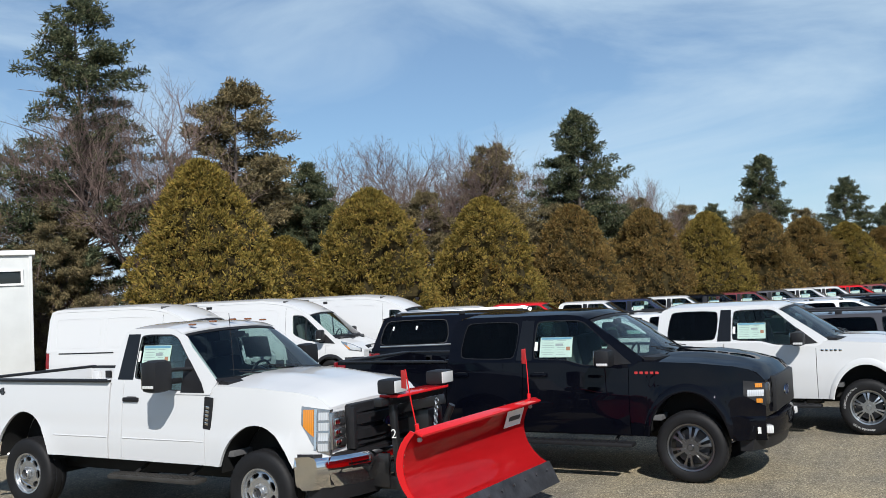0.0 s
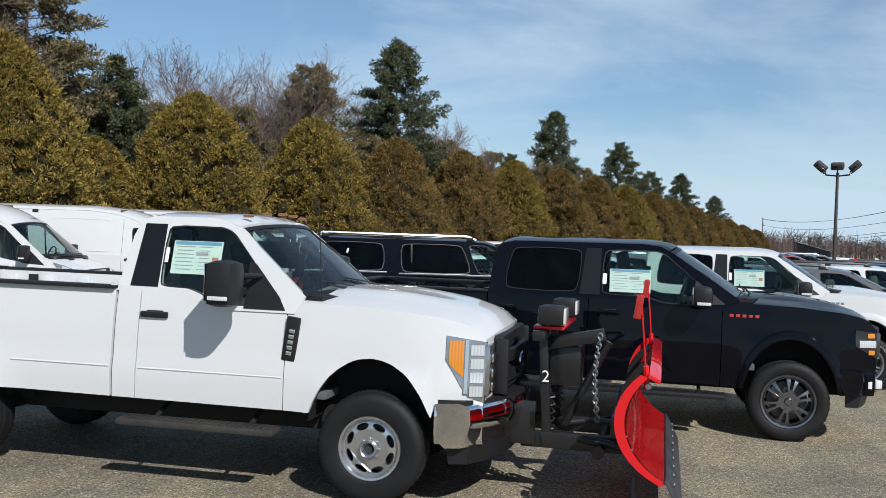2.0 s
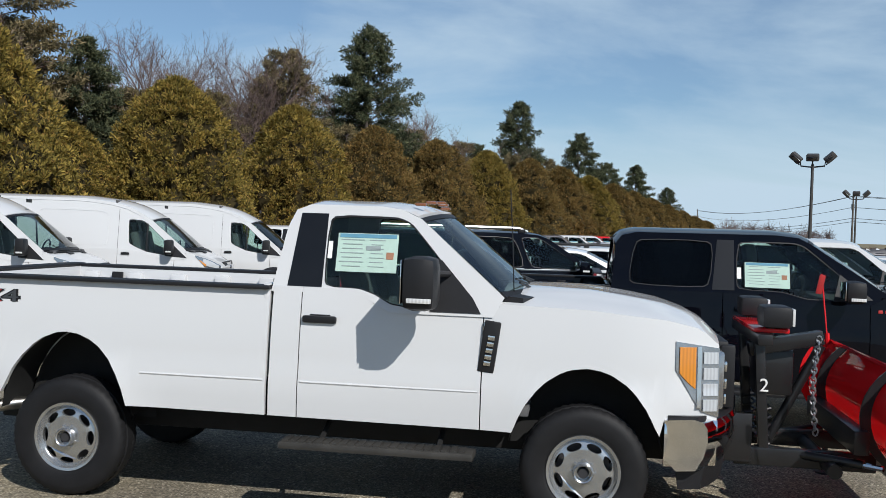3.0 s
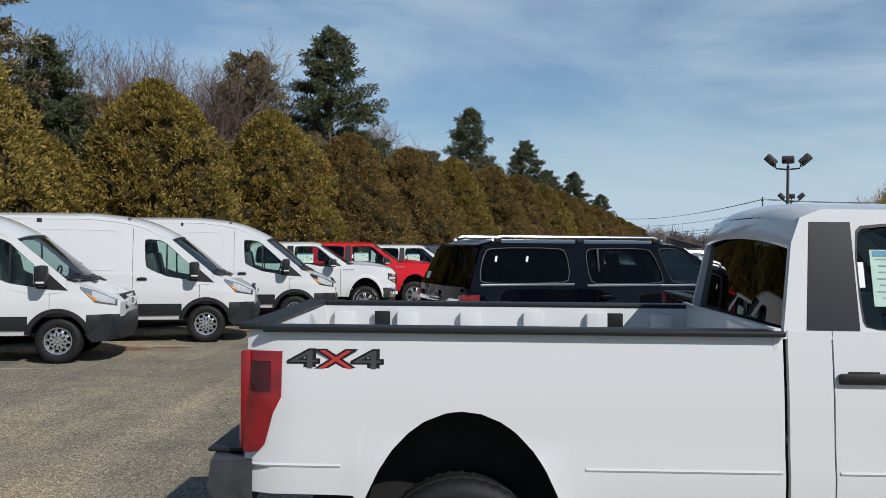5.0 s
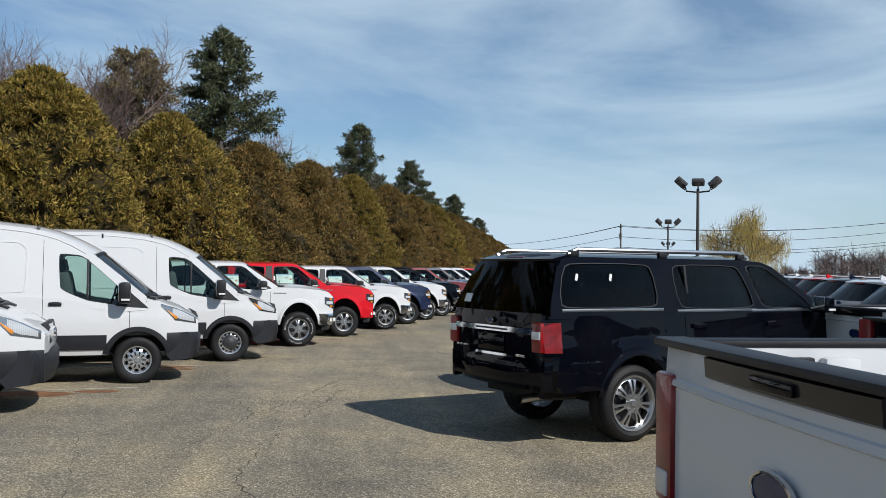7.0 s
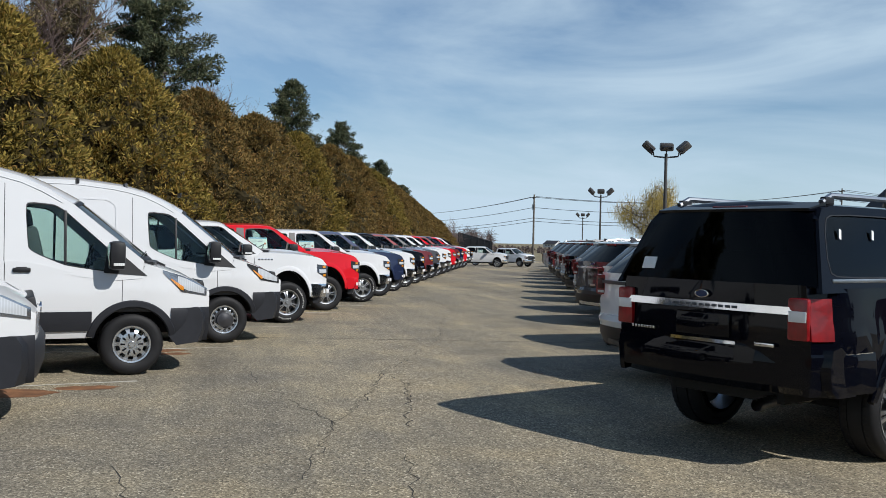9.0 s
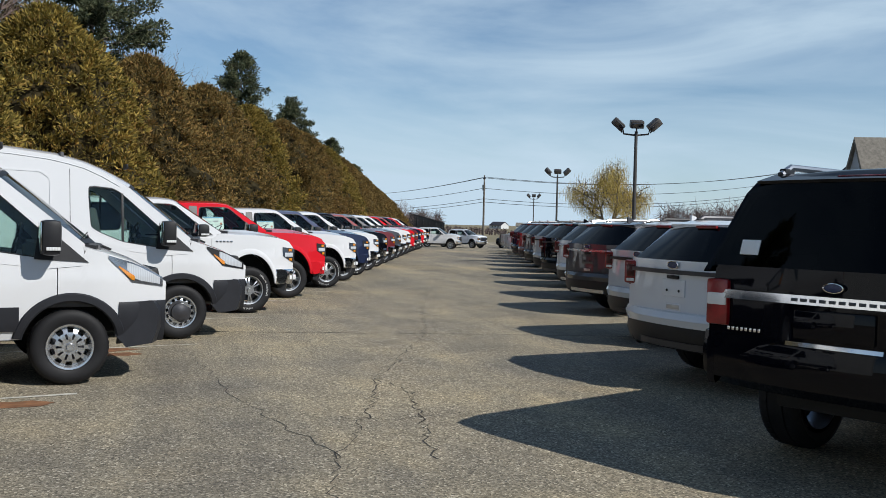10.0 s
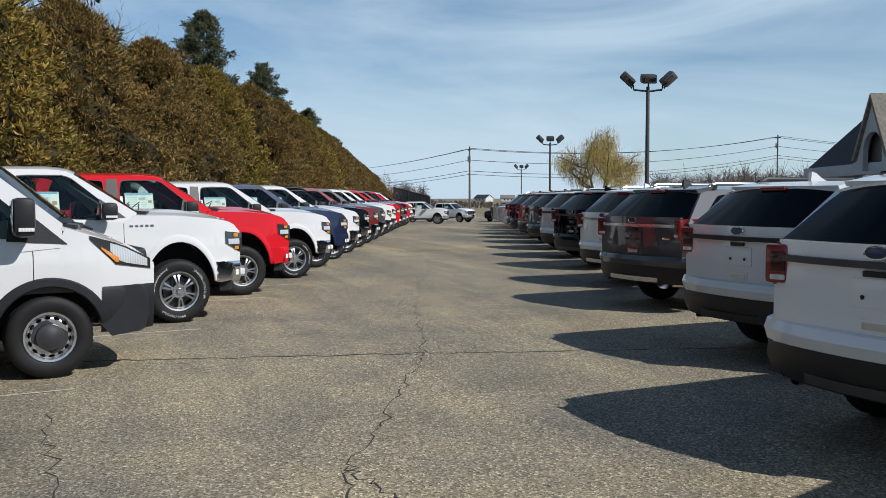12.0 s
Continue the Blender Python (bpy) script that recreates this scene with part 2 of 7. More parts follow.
def plate(outline, holes, place, depth, bm=None):
    """A flat plate with holes: 2D outlines laid out by place(a, b), made thick by the vector depth."""
    bm = bm or bmesh.new()
    edges, loops = [], []
    for loop in [outline, *holes]:
        vs = [bm.verts.new(place(*p)) for p in loop]
        loops.append(vs)
        edges += [bm.edges.new((vs[i], vs[(i + 1) % len(vs)])) for i in range(len(vs))]
    made = bmesh.ops.triangle_fill(bm, use_beauty=True, use_dissolve=False, edges=edges)["geom"]
    faces = [g for g in made if isinstance(g, bmesh.types.BMFace)]
    d, twin = Vector(depth), {}
    for vs in loops:
        for v in vs:
            twin[v] = bm.verts.new(v.co + d)
    for f in faces:
        bm.faces.new([twin[v] for v in reversed(f.verts)])
    for vs in loops:
        for i in range(len(vs)):
            a, b = vs[i], vs[(i + 1) % len(vs)]
            bm.faces.new((a, b, twin[b], twin[a]))
    return bm


def lin(a, b, n):
    return [a + (b - a) * i / (n - 1) for i in range(n)]


def interp(x, pts):
    """Straight lines between (x, value) points in falling or rising x."""
    pts = sorted(pts)
    if x <= pts[0][0]:
        return pts[0][1]
    for (a, u), (b, v) in zip(pts, pts[1:]):
        if x <= b:
            return u + (v - u) * (x - a) / (b - a)
    return pts[-1][1]


def lettering(name, text, size, mat, parent, at, label="", thick=0.003, weight=0.0):
    """Raised letters in the built-in font, as a mesh."""
    cu = bpy.data.curves.new(name, "FONT")
    cu.body, cu.size, cu.extrude, cu.align_x, cu.align_y, cu.offset = text, size, thick, "CENTER", "CENTER", weight
    tmp = new("text_source", cu)
    me = bpy.data.meshes.new_from_object(tmp.evaluated_get(bpy.context.evaluated_depsgraph_get()))
    bpy.data.objects.remove(tmp)
    me.materials.clear()
    me.materials.append(mat)
    return part(name, me, None, parent, label, at)


# ---- wheels ----
def wheel_meshes(style, r, rim, w):
    """Meshes of one wheel, its outer face towards -y at y = 0: hub, tyre, rim."""
    tyre = lathe([(rim - 0.01, 0.03), (rim + 0.012, 0.006), (rim + 0.03, 0.0), (r - 0.07, -0.012), (r - 0.03, 0.0), (r - 0.008, 0.018), (r, 0.035),
                  (r, 0.075), (r - 0.012, 0.078), (r - 0.012, 0.088), (r, 0.091), (r, w - 0.091), (r - 0.012, w - 0.088), (r - 0.012, w - 0.078), (r, w - 0.075),
                  (r, w - 0.035), (r - 0.03, w), (r - 0.07, w + 0.012), (rim, w - 0.01)], 88)
    for v in tyre.verts:                     # shoulder lugs of the tread
        k = round(math.atan2(v.co.z, v.co.x) / (2 * math.pi) * 88)
        if math.hypot(v.co.x, v.co.z) > r - 0.012 and not 0.076 < v.co.y < w - 0.076 and k % 2:
            v.co.x, v.co.z = v.co.x * 0.978, v.co.z * 0.978
    hub = lathe([(0.001, 0.10), (rim * 0.75, 0.10), (rim * 0.75, 0.13), (0.09, 0.14), (0.09, w - 0.02), (0.001, w - 0.02)], 28)
    bm = lathe([(rim + 0.008, 0.012), (rim + 0.006, 0.0), (rim - 0.012, 0.004), (rim - 0.028, 0.03), (rim - 0.035, 0.10), (rim - 0.03, w)], 44)
    k = bmesh.new()
    circle = [(rim * 0.93 * math.cos(2 * math.pi * i / 40), rim * 0.93 * math.sin(2 * math.pi * i / 40)) for i in range(40)]

    def lay(a, b):
        return Vector((a, 0.055 - 0.045 * (1 - (math.hypot(a, b) / rim - 0.45) ** 2 * 3), b))

    def oval(rad, ang, la, lb, n=14):
        out = []
        for i in range(n):
            u, v = la * math.cos(2 * math.pi * i / n), lb * math.sin(2 * math.pi * i / n)
            x, y = rad + v, u
            out.append((x * math.cos(ang) - y * math.sin(ang), x * math.sin(ang) + y * math.cos(ang)))
        return out

    def sector(r0, r1, a0, a1, n=4):
        return [(r1 * math.cos(a), r1 * math.sin(a)) for a in lin(a0, a1, n)] + [(r0 * math.cos(a), r0 * math.sin(a)) for a in lin(a1, a0, n)]

    holes = []
    if style == "steel":
        holes = [oval(rim * 0.72, 2 * math.pi * (i + 0.5) / 8, 0.052, 0.025) for i in range(8)]
    elif style == "cap":
        for i in range(10):
            a = 2 * math.pi * i / 10
            holes.append(rounded(sector(rim * 0.34, rim * 0.60, a - 0.10, a + 0.10), 0.2, 1))
            holes.append(rounded(sector(rim * 0.66, rim * 0.86, a + 0.10, a + 0.46), 0.2, 1))
    elif style == "plainsteel":
        holes = [oval(rim * 0.79, 2 * math.pi * i / 14, 0.026, 0.014, 10) for i in range(14)]
    else:
        n, gap, split = {"six": (6, 0.42, 0.13), "ten": (6, 0.36, 0.20), "seven": (7, 0.32, 0.14), "five": (5, 0.50, 0.22)}[style]
        for i in range(n):
            a = 2 * math.pi * (i + 0.5) / n
            holes.append(rounded(sector(rim * 0.36, rim * 0.87, a - gap * 0.75, a + gap * 0.75), 0.18, 1))
            b = 2 * math.pi * i / n
            holes.append(rounded(sector(rim * 0.45, rim * 0.86, b - split * 0.5, b + split * 0.5), 0.2, 1))
    plate(circle, holes, lay, (0, 0.022, 0), k)
    lathe([(0.001, -0.016), (0.03, -0.016), (0.036, -0.008), (0.04, 0.03)], 20, k)
    nuts = 8 if style == "steel" else 6
    for i in range(nuts):
        a = 2 * math.pi * i / nuts
        lathe([(0.001, 0.0), (0.009, 0.0), (0.012, 0.03)], 6, k, Matrix.Translation((0.075 * math.cos(a), -0.006, 0.075 * math.sin(a))))
    face = {"steel": STEEL, "cap": STEEL, "plainsteel": STEEL, "ten": MACHINEDDARK, "six": MACHINED}.get(style, ALLOY)
    if style == "steel":                     # raised hub ring round the centre cap
        lathe([(0.050, 0.01), (0.050, -0.034), (0.058, -0.040), (0.066, -0.030), (0.070, 0.01)], 24, k)
    if style == "plainsteel":                # black hub cover over the nuts
        lathe([(0.001, -0.03), (0.05, -0.028), (0.075, -0.018), (0.11, -0.012), (0.115, 0.02)], 24, k)
    rimmesh = finish("rim", bm, face)
    cap = finish("wheel_face", k, [face, DARKALLOY] if style in ("plainsteel", "steel") else face)
    if style in ("plainsteel", "steel"):
        for poly in cap.polygons:
            poly.material_index = int(math.hypot(poly.center.x, poly.center.z) < (0.118 if style == "plainsteel" else 0.046))
    return {"hub": finish("wheel", hub, DARKALLOY), "tyre": finish("tyre", tyre, RUBBER), "rim": rimmesh, "face": cap, "r": r, "rim_r": rim}


def white_letters(r0):
    """Raised outline lettering round a tyre, too small to read, as short bars."""
    bm = bmesh.new()
    for i in list(range(3, 19)) + list(range(31, 43)) + list(range(52, 66)):
        a = 2 * math.pi * i / 76
        for dx, dz, sx, sz in ((-0.006, 0, 0.003, 0.026), (0.006, 0.0, 0.003, 0.026), (0, 0.0115 * (1 - 2 * (i % 2)), 0.012, 0.003)):
            box(bm, (0, 0, 0), (sx, 0.004, sz), 0)
            bmesh.ops.transform(bm, matrix=Matrix.Rotation(a, 4, "Y") @ Matrix.Translation((dx, -0.0095, r0 + dz)), verts=bm.verts[-8:])
    return finish("raised_lettering", bm, WHITEPRINT, 0)


def put_wheels(car, mesh, L, W, letters=None):
    for x in (0.0, -L):
        for side in (-1, 1):
            m = pose(x, side * (W - 0.05), mesh["r"], 0, random.uniform(0, 50), 0 if side < 0 else 180)
            wheel = part("wheel", mesh["hub"], None, car, "", m)
            tyre = part("tyre", mesh["tyre"], None, wheel, "black rubber tyre")
            part("rim", mesh["rim"], None, wheel)
            part("wheel_face", mesh["face"], None, wheel, "silver wheel face")
            if letters:
                tagged(part("raised_lettering", letters, None, wheel), "white raised tyre lettering", kind="stuff")


# ---- vehicle bodies ----
# Every vehicle points along +x, with the front axle above its origin.
class Body:
    def __init__(self, S):
        self.S = S
        self.L, self.W, self.F, self.R = S["L"], S["W"], S["F"], S["R"]
        self.sill, self.top, self.arch_z, self.arch_r = S["sill"], S["top"], S["arch_z"], S["arch_r"]
        self.rear = -(self.L + self.R)

    def half(self, x, z):
        S = self.S
        y = self.W - 0.05 * ((z - 0.88) / 0.6) ** 2
        if z < 0.62:
            y -= 0.9 * (0.62 - z) ** 2
        if z > S["crease"]:
            y -= 0.014 * min(1, (z - S["crease"]) / 0.05)
        f0 = self.F - 0.75
        if x > f0:
            y -= S["nose_in"] * ((x - f0) / 0.75) ** 2.2
        r0 = self.rear + 0.5
        if x < r0:
            y -= S["tail_in"] * ((r0 - x) / 0.5) ** 2.2
        if x < self.rear + 0.12:
            y -= S.get("corner", 0.0) * ((self.rear + 0.12 - x) / 0.12) ** 2
        for xw in (0, -self.L):
            d = math.hypot(x - xw, z - self.arch_z)
            if S["flare"]:
                y += S["flare"] * math.exp(-((d - self.arch_r - 0.02) / 0.10) ** 2)
        return y

    def arch_rise(self, xw):
        """How far an axle's arch is stretched upwards."""
        return self.S.get("arch_h_rear", self.S.get("arch_h", 1.0)) if xw else self.S.get("arch_h", 1.0)

    def bottom(self, x):
        z = interp(x, self.S["low"]) if "low" in self.S else self.sill
        for xw in (0, -self.L):
            d = abs(x - xw)
            if d < self.arch_r:
                z = max(z, self.arch_z + math.sqrt(self.arch_r ** 2 - d * d) * self.arch_rise(xw))
        return z

    def xs(self, x0, x1, step=0.14):
        out = set(round(v, 4) for v in lin(x0, x1, max(3, int((x1 - x0) / step) + 2)))
        for xw in (0, -self.L):
            for k in range(19):
                x = xw - self.arch_r * 1.0 * math.cos(math.pi * k / 18) * 0.9995
                if x0 < x < x1:
                    out.add(round(x, 4))
        return sorted(out)

    def panel(self, x0, x1, side, z0=None, z1=None, gap=0.004, nz=9):
        xs = self.xs(x0 + gap, x1 - gap)
        lo = z0 or self.bottom
        hi = z1 or (lambda x: interp(x, self.top))

        def fn(x, v):
            z = lo(x) + (hi(x) - lo(x)) * v
            return Vector((x, side * self.half(x, z), z))
        return sheet(fn, xs, lin(0, 1, nz), lambda p: (0, -side * 0.035, 0))

    def wall(self, z):
        """Half width of the glasshouse at a height."""
        g = self.S["house"]
        return g["wb"] + (g["wt"] - g["wb"]) * (z - g["zb"]) / (g["zt"] - g["zb"])


def arch_trim(B, side, mat, car, width=0.07, proud=0.012, name="arch_moulding"):
    for xw in (0, -B.L):
        angs = lin(radians(10), radians(170), 22)

        def fn(a, v):
            r = B.arch_r - 0.012 + width * v
            x, z = xw + r * math.cos(a), B.arch_z + r * math.sin(a) * B.arch_rise(xw)
            return Vector((x, side * (B.half(x, z) + proud * (1 if 0 < v < 1 else 0.4)), z))
        part(name, sheet(fn, angs, (0, 0.15, 0.85, 1), lambda p: (0, -side * 0.03, 0)), mat, car)


def wells(B, car):
    for xw in (0, -B.L):
        h = B.arch_rise(xw)
        for side in (-1, 1):
            bm = sheet(lambda a, y: Vector((xw + (B.arch_r + 0.01) * math.cos(a), side * y, B.arch_z + (B.arch_r + 0.01) * math.sin(a) * h)),
                       lin(radians(14), radians(166), 18), (B.W - 0.045, B.W - 0.40))
            sheet(lambda x, s: Vector((x, side * (B.W - 0.40), B.arch_z + 0.1 + s * max(0.0, (B.arch_r * math.sqrt(max(0.0, 1 - ((x - xw) / (B.arch_r + 0.01)) ** 2)) * h - 0.1)))),
                  lin(xw - B.arch_r, xw + B.arch_r, 13), (0, 1), None, bm)
            part("wheel_well", bm, UNDER, car)
    bm = bmesh.new()
    box(bm, ((B.F + B.rear) / 2, 0, 0.56), (B.F - B.rear - 0.5, 2 * B.W - 0.95, 0.24), 0.02)
    x0, x1 = -B.L + B.arch_r + 0.03, -B.arch_r - 0.03
    box(bm, ((x0 + x1) / 2, 0, B.sill + 0.07), (x1 - x0, 2 * B.W - 0.16, 0.14), 0.02)
    for xw in (0, -B.L):
        tube([(xw, -B.W + 0.2, 0.38), (xw, B.W - 0.2, 0.38)], 0.05, 8, bm)
    part("underbody", bm, UNDER, car)


def bumper_wrap(B, car, x0, x1, z0, z1, mat, lift=0.012, label=""):
    """The end of a bumper round the body's corner, on both sides."""
    for side in (-1, 1):
        part("bumper_end", sheet(lambda x, s: Vector((x, side * (B.half(x, z0 + (z1 - z0) * s) + lift * (1 if 0 < s < 1 else 0.3)), z0 + (z1 - z0) * s)),
                                 lin(x0, x1, 8), (0, 0.08, 0.3, 0.6, 0.92, 1), lambda p: (0, -side * 0.05, 0)), mat, car, label)


def glasshouse(B, car, mat, pillar=None):
    """Side walls with real window openings, panes, roof and windscreen."""
    g = B.S["house"]
    for side in (-1, 1):
        def lay(x, z):
            return Vector((x, side * B.wall(z), z))
        holes = [rounded(w["poly"], 0.10, 2) for w in g["windows"]]
        part("cab_side", plate(g["outline"], holes, lay, (0, -side * 0.045, 0)), mat, car, smooth=30)
        for w, hole in zip(g["windows"], holes):
            glass = part("side_window", plate(hole, [], lambda x, z: lay(x, z) + Vector((0, -side * 0.012, 0)), (0, -side * 0.004, 0)),
                         PRIVACY if w.get("dark") else GLASS, car, "dark privacy glass" if w.get("dark") else "tinted side glass", smooth=0)
            k = [(a, b) for a, b in hole]
            cx, cz = sum(a for a, b in k) / len(k), sum(b for a, b in k) / len(k)
            inner = [(cx + (a - cx) * 0.985, cz + (b - cz) * 0.965) for a, b in k]
            part("window_seal", plate(k, [inner], lambda x, z: lay(x, z) + Vector((0, side * 0.002, 0)), (0, -side * 0.012, 0)), PLASTIC, glass, smooth=0)
            for x in w.get("bars", ()):
                zs = [b for a, b in k]
                part("window_divider", nb((x, side * (B.wall(cz) - 0.01), cz), (0.03, 0.02, max(zs) - min(zs) - 0.02), 0.004, (side * 9, 0, 0)), PLASTIC, glass)
            if w.get("sticker"):
                sticker(glass, B, side, *w["sticker"])
            if w.get("chrome"):
                z = min(b for a, b in k)
                part("chrome_strip", nb((cx, side * (B.wall(z) + 0.006), z - 0.018), (max(a for a, b in k) - min(a for a, b in k) + 0.05, 0.016, 0.030), 0.006), ALLOY, glass, "chrome strip")
            if w.get("strip"):
                a, b, c, d = w["strip"]
                part("door_pillar", plate([(a, c), (b, c), (b, d), (a + 0.05, d)], [], lambda x, z: lay(x, z) + Vector((0, side * 0.004, 0)), (0, -side * 0.02, 0)), PILLAR, car, smooth=0)
    xr, xf, zr = g["roof"][0][0], g["roof"][-1][0], g["roof"]
    bow = g["bow"]

    def roof(u, v):
        z = interp(u, zr)
        y = B.wall(z)
        f = ((u - xr) / (xf - xr)) ** 6
        return Vector((u + bow * 0.6 * f * (1 - v * v) - g.get("rear_bow", 0) * (1 - (u - xr) / (xf - xr)) ** 6 * (1 - v * v), v * y, z + g["crown"] * (1 - abs(v) ** 2.6)))
    part("roof", sheet(roof, lin(xr, xf, 26), [-1, -0.97, -0.9, -0.75, -0.5, -0.25, 0, 0.25, 0.5, 0.75, 0.9, 0.97, 1], lambda p: (0, -0.03 * math.copysign(1, p.y) if abs(p.y) > 0.3 else 0, -0.03)), mat, car)
    (xb, zb), (xt, zt) = g["screen"]

    def screen(s, v):
        z = zb + (zt - zb) * s + g["crown"] * s * (1 - abs(v) ** 2.6) * 0.95
        y = (B.wall(zb) + (B.wall(zt) - B.wall(zb)) * s) - 0.012
        return Vector((xb + (xt - xb) * s + bow * (1 - 0.4 * s) * (1 - v * v), v * y, z + 0.012 * math.sin(math.pi * s)))
    ws = part("windscreen", sheet(screen, lin(0, 1, 8), lin(-1, 1, 15)), SCREEN, car, "tinted windscreen")
    bm = sheet(lambda s, v: screen(s, v) + Vector((0.002, 0, 0.004)), lin(0, 0.06, 2), lin(-1, 1, 15), lambda p: (-0.01, 0, -0.01))
    sheet(lambda s, v: screen(s, v) + Vector((0.002, 0, 0.004)), lin(0.95, 1, 2), lin(-1, 1, 15), lambda p: (-0.01, 0, -0.01), bm)
    part("screen_border", bm, PLASTIC, ws)
    (xb2, zb2), (xt2, zt2) = g["back"]
    rb = g.get("rear_bow", 0.0)

    def back(s, v):
        z = zb2 + (zt2 - zb2) * s + g["crown"] * s * (1 - abs(v) ** 2.6) * 0.9
        y = (B.wall(zb2) + (B.wall(zt2) - B.wall(zb2)) * s) - 0.03
        return Vector((xb2 + (xt2 - xb2) * s - rb * (1 - v * v), v * y, z))
    part("rear_window", sheet(back, lin(0, 1, 6), lin(-1, 1, 13)), g.get("back_mat", PRIVACYBACK), car, "dark rear glass")
    return screen, back


def sticker(glass, B, side, x, z, w, h):
    """A window price sheet with its print too small to read."""
    tilt = math.degrees(math.atan2(B.wall(z) - B.wall(z + h), h))

    def bar(dx, dz, sx, sz, lift):
        zz = z + dz
        return nb((x + dx, side * (B.wall(zz) + lift), zz), (sx, 0.0025, sz), 0, (side * tilt, 0, 0))
    s = part("price_sheet", bar(0, 0, w, h, -0.008), PAPER, glass, "pale green printed price sheet")
    part("print_block", bar(0, h * 0.42, w * 0.94, h * 0.10, -0.0055), PRINTBLUE, glass)
    part("print_block", bar(w * 0.38, -h * 0.06, w * 0.12, h * 0.18, -0.0055), PRINTORANGE, glass)
    part("print_block", bar(w * 0.10, h * 0.12, w * 0.24, h * 0.12, -0.0055), PRINT, glass)
    for k in range(7):
        part("print_line", bar(-w * 0.25, h * (0.32 - 0.11 * k), w * random.uniform(0.26, 0.42), h * 0.022, -0.0055), PRINT, glass)
        part("print_line", bar(w * 0.16, h * (0.32 - 0.11 * k), w * random.uniform(0.16, 0.30), h * 0.018, -0.0055), PRINT, glass)
    part("small_label", bar(-w * 0.66, h * 0.05, w * 0.16, h * 0.45, -0.008), WHITEPRINT, glass, "small white barcode label")


def cabin(B, car, x_dash, rows, floor=0.62):
    """Dashboard, steering wheel and seats that show through the glass."""
    zb = B.S["house"]["zb"]
    part("dashboard", nb((x_dash, 0, zb - 0.10), (0.55, 2 * B.W - 0.36, 0.26), 0.06), INTERIOR, car)
    pts = [(x_dash - 0.36 + 0.05 * math.sin(a), 0.40 + 0.19 * math.cos(a), zb + 0.02 + 0.18 * math.sin(a)) for a in lin(0, 2 * math.pi, 21)]
    wheel = tube(pts, 0.016, 6)
    box(wheel, (x_dash - 0.32, 0.40, zb + 0.02), (0.06, 0.34, 0.06), 0.01)
    part("steering_wheel", wheel, PLASTIC, car)
    for x in rows:
        for y in (-0.42, 0.42):
            bm = nb((x + 0.22, y, floor + 0.26), (0.52, 0.52, 0.18), 0.05)
            box(bm, (x - 0.06, y, floor + 0.60), (0.17, 0.50, 0.66), 0.06, (0, -12, 0))
            box(bm, (x - 0.15, y, floor + 1.02), (0.11, 0.27, 0.20), 0.04, (0, -12, 0))
            part("seat", bm, INTERIOR, car)
    part("cabin_floor", nb(((x_dash + rows[-1]) / 2, 0, floor), (x_dash - rows[-1] + 0.7, 2 * B.W - 0.2, 0.06), 0.01), INTERIOR, car)
    part("mirror_inside", nb((B.S["house"]["screen"][1][0] + 0.10, 0, B.S["house"]["zt"] - 0.12), (0.03, 0.24, 0.07), 0.012), PLASTIC, car)


def bar_across(profile, half, curve, n=15, power=2.5):
    """A bumper or strip: an (x, z) outline swept from side to side, its ends drawn back by curve."""
    bm = bmesh.new()
    rings = []
    for y in lin(-half, half, n):
        d = curve * abs(y / half) ** power
        rings.append([bm.verts.new((x - d, y, z)) for x, z in profile])
    for a, b in zip(rings, rings[1:]):
        for i in range(len(profile)):
            j = (i + 1) % len(profile)
            bm.faces.new((a[i], a[j], b[j], b[i]))
    bm.faces.new(rings[0])
    bm.faces.new(rings[-1][::-1])
    return bm


def door_mirror(B, car, side, x, z, size, stalk=0.10, trim=None):
    sx, sy, sz = size
    y = B.W + stalk
    bm = nb((x, side * (y + sy / 2 - 0.06), z), (sx, sy, sz), min(size) * 0.32, None)
    m = part("door_mirror", bm, trim or PLASTIC, car, "black door mirror")
    part("mirror_arm", nb((x, side * (B.W - 0.01 + stalk / 2), z - sz * 0.22), (0.07, stalk + 0.10, 0.06), 0.02), PLASTIC, m)
    part("mirror_glass", nb((x - sx / 2 - 0.002, side * (y + sy / 2 - 0.06), z + 0.01), (0.006, sy * 0.8, sz * 0.8), 0.002), CHROME, m, "mirror glass")
    part("mirror_lamp", nb((x + 0.01, side * (y + sy - 0.055), z - sz * 0.3), (sx * 0.7, 0.012, 0.03), 0.004), CLEARLENS, m, "clear turn lamp")


def handle(B, car, side, x, z, mat, w=0.22):
    y = side * (B.half(x, z) + 0.012)
    h = part("door_handle", nb((x, y, z), (w, 0.035, 0.05), 0.015), mat, car)
    part("handle_recess", nb((x, side * (B.half(x, z) - 0.004), z - 0.005), (w * 0.6, 0.012, 0.075), 0.005), PLASTIC, h)


def hood_skin(B, x0, x1, crown, bulge=0.03, half_cut=0.0):
    def fn(x, v):
        z = interp(x, B.top)
        y = B.half(x, z) - 0.004 - half_cut
        t = (x - x0) / (x1 - x0)
        ridge = bulge * math.exp(-((abs(v) - 0.42) / 0.12) ** 2) * math.sin(math.pi * min(1, t * 1.05)) if bulge else 0
        return Vector((x + 0.05 * t ** 4 * (1 - v * v), v * y, z + crown * (1 - abs(v) ** 2.2) * (1 - 0.6 * t ** 3) + ridge - 0.05 * max(0, t - 0.88) ** 2 * 60 * 0.1))
    return sheet(fn, lin(x0, x1, 18), [-1, -0.96, -0.88, -0.75, -0.6, -0.48, -0.36, -0.2, 0, 0.2, 0.36, 0.48, 0.6, 0.75, 0.88, 0.96, 1], lambda p: (0, 0, -0.03))


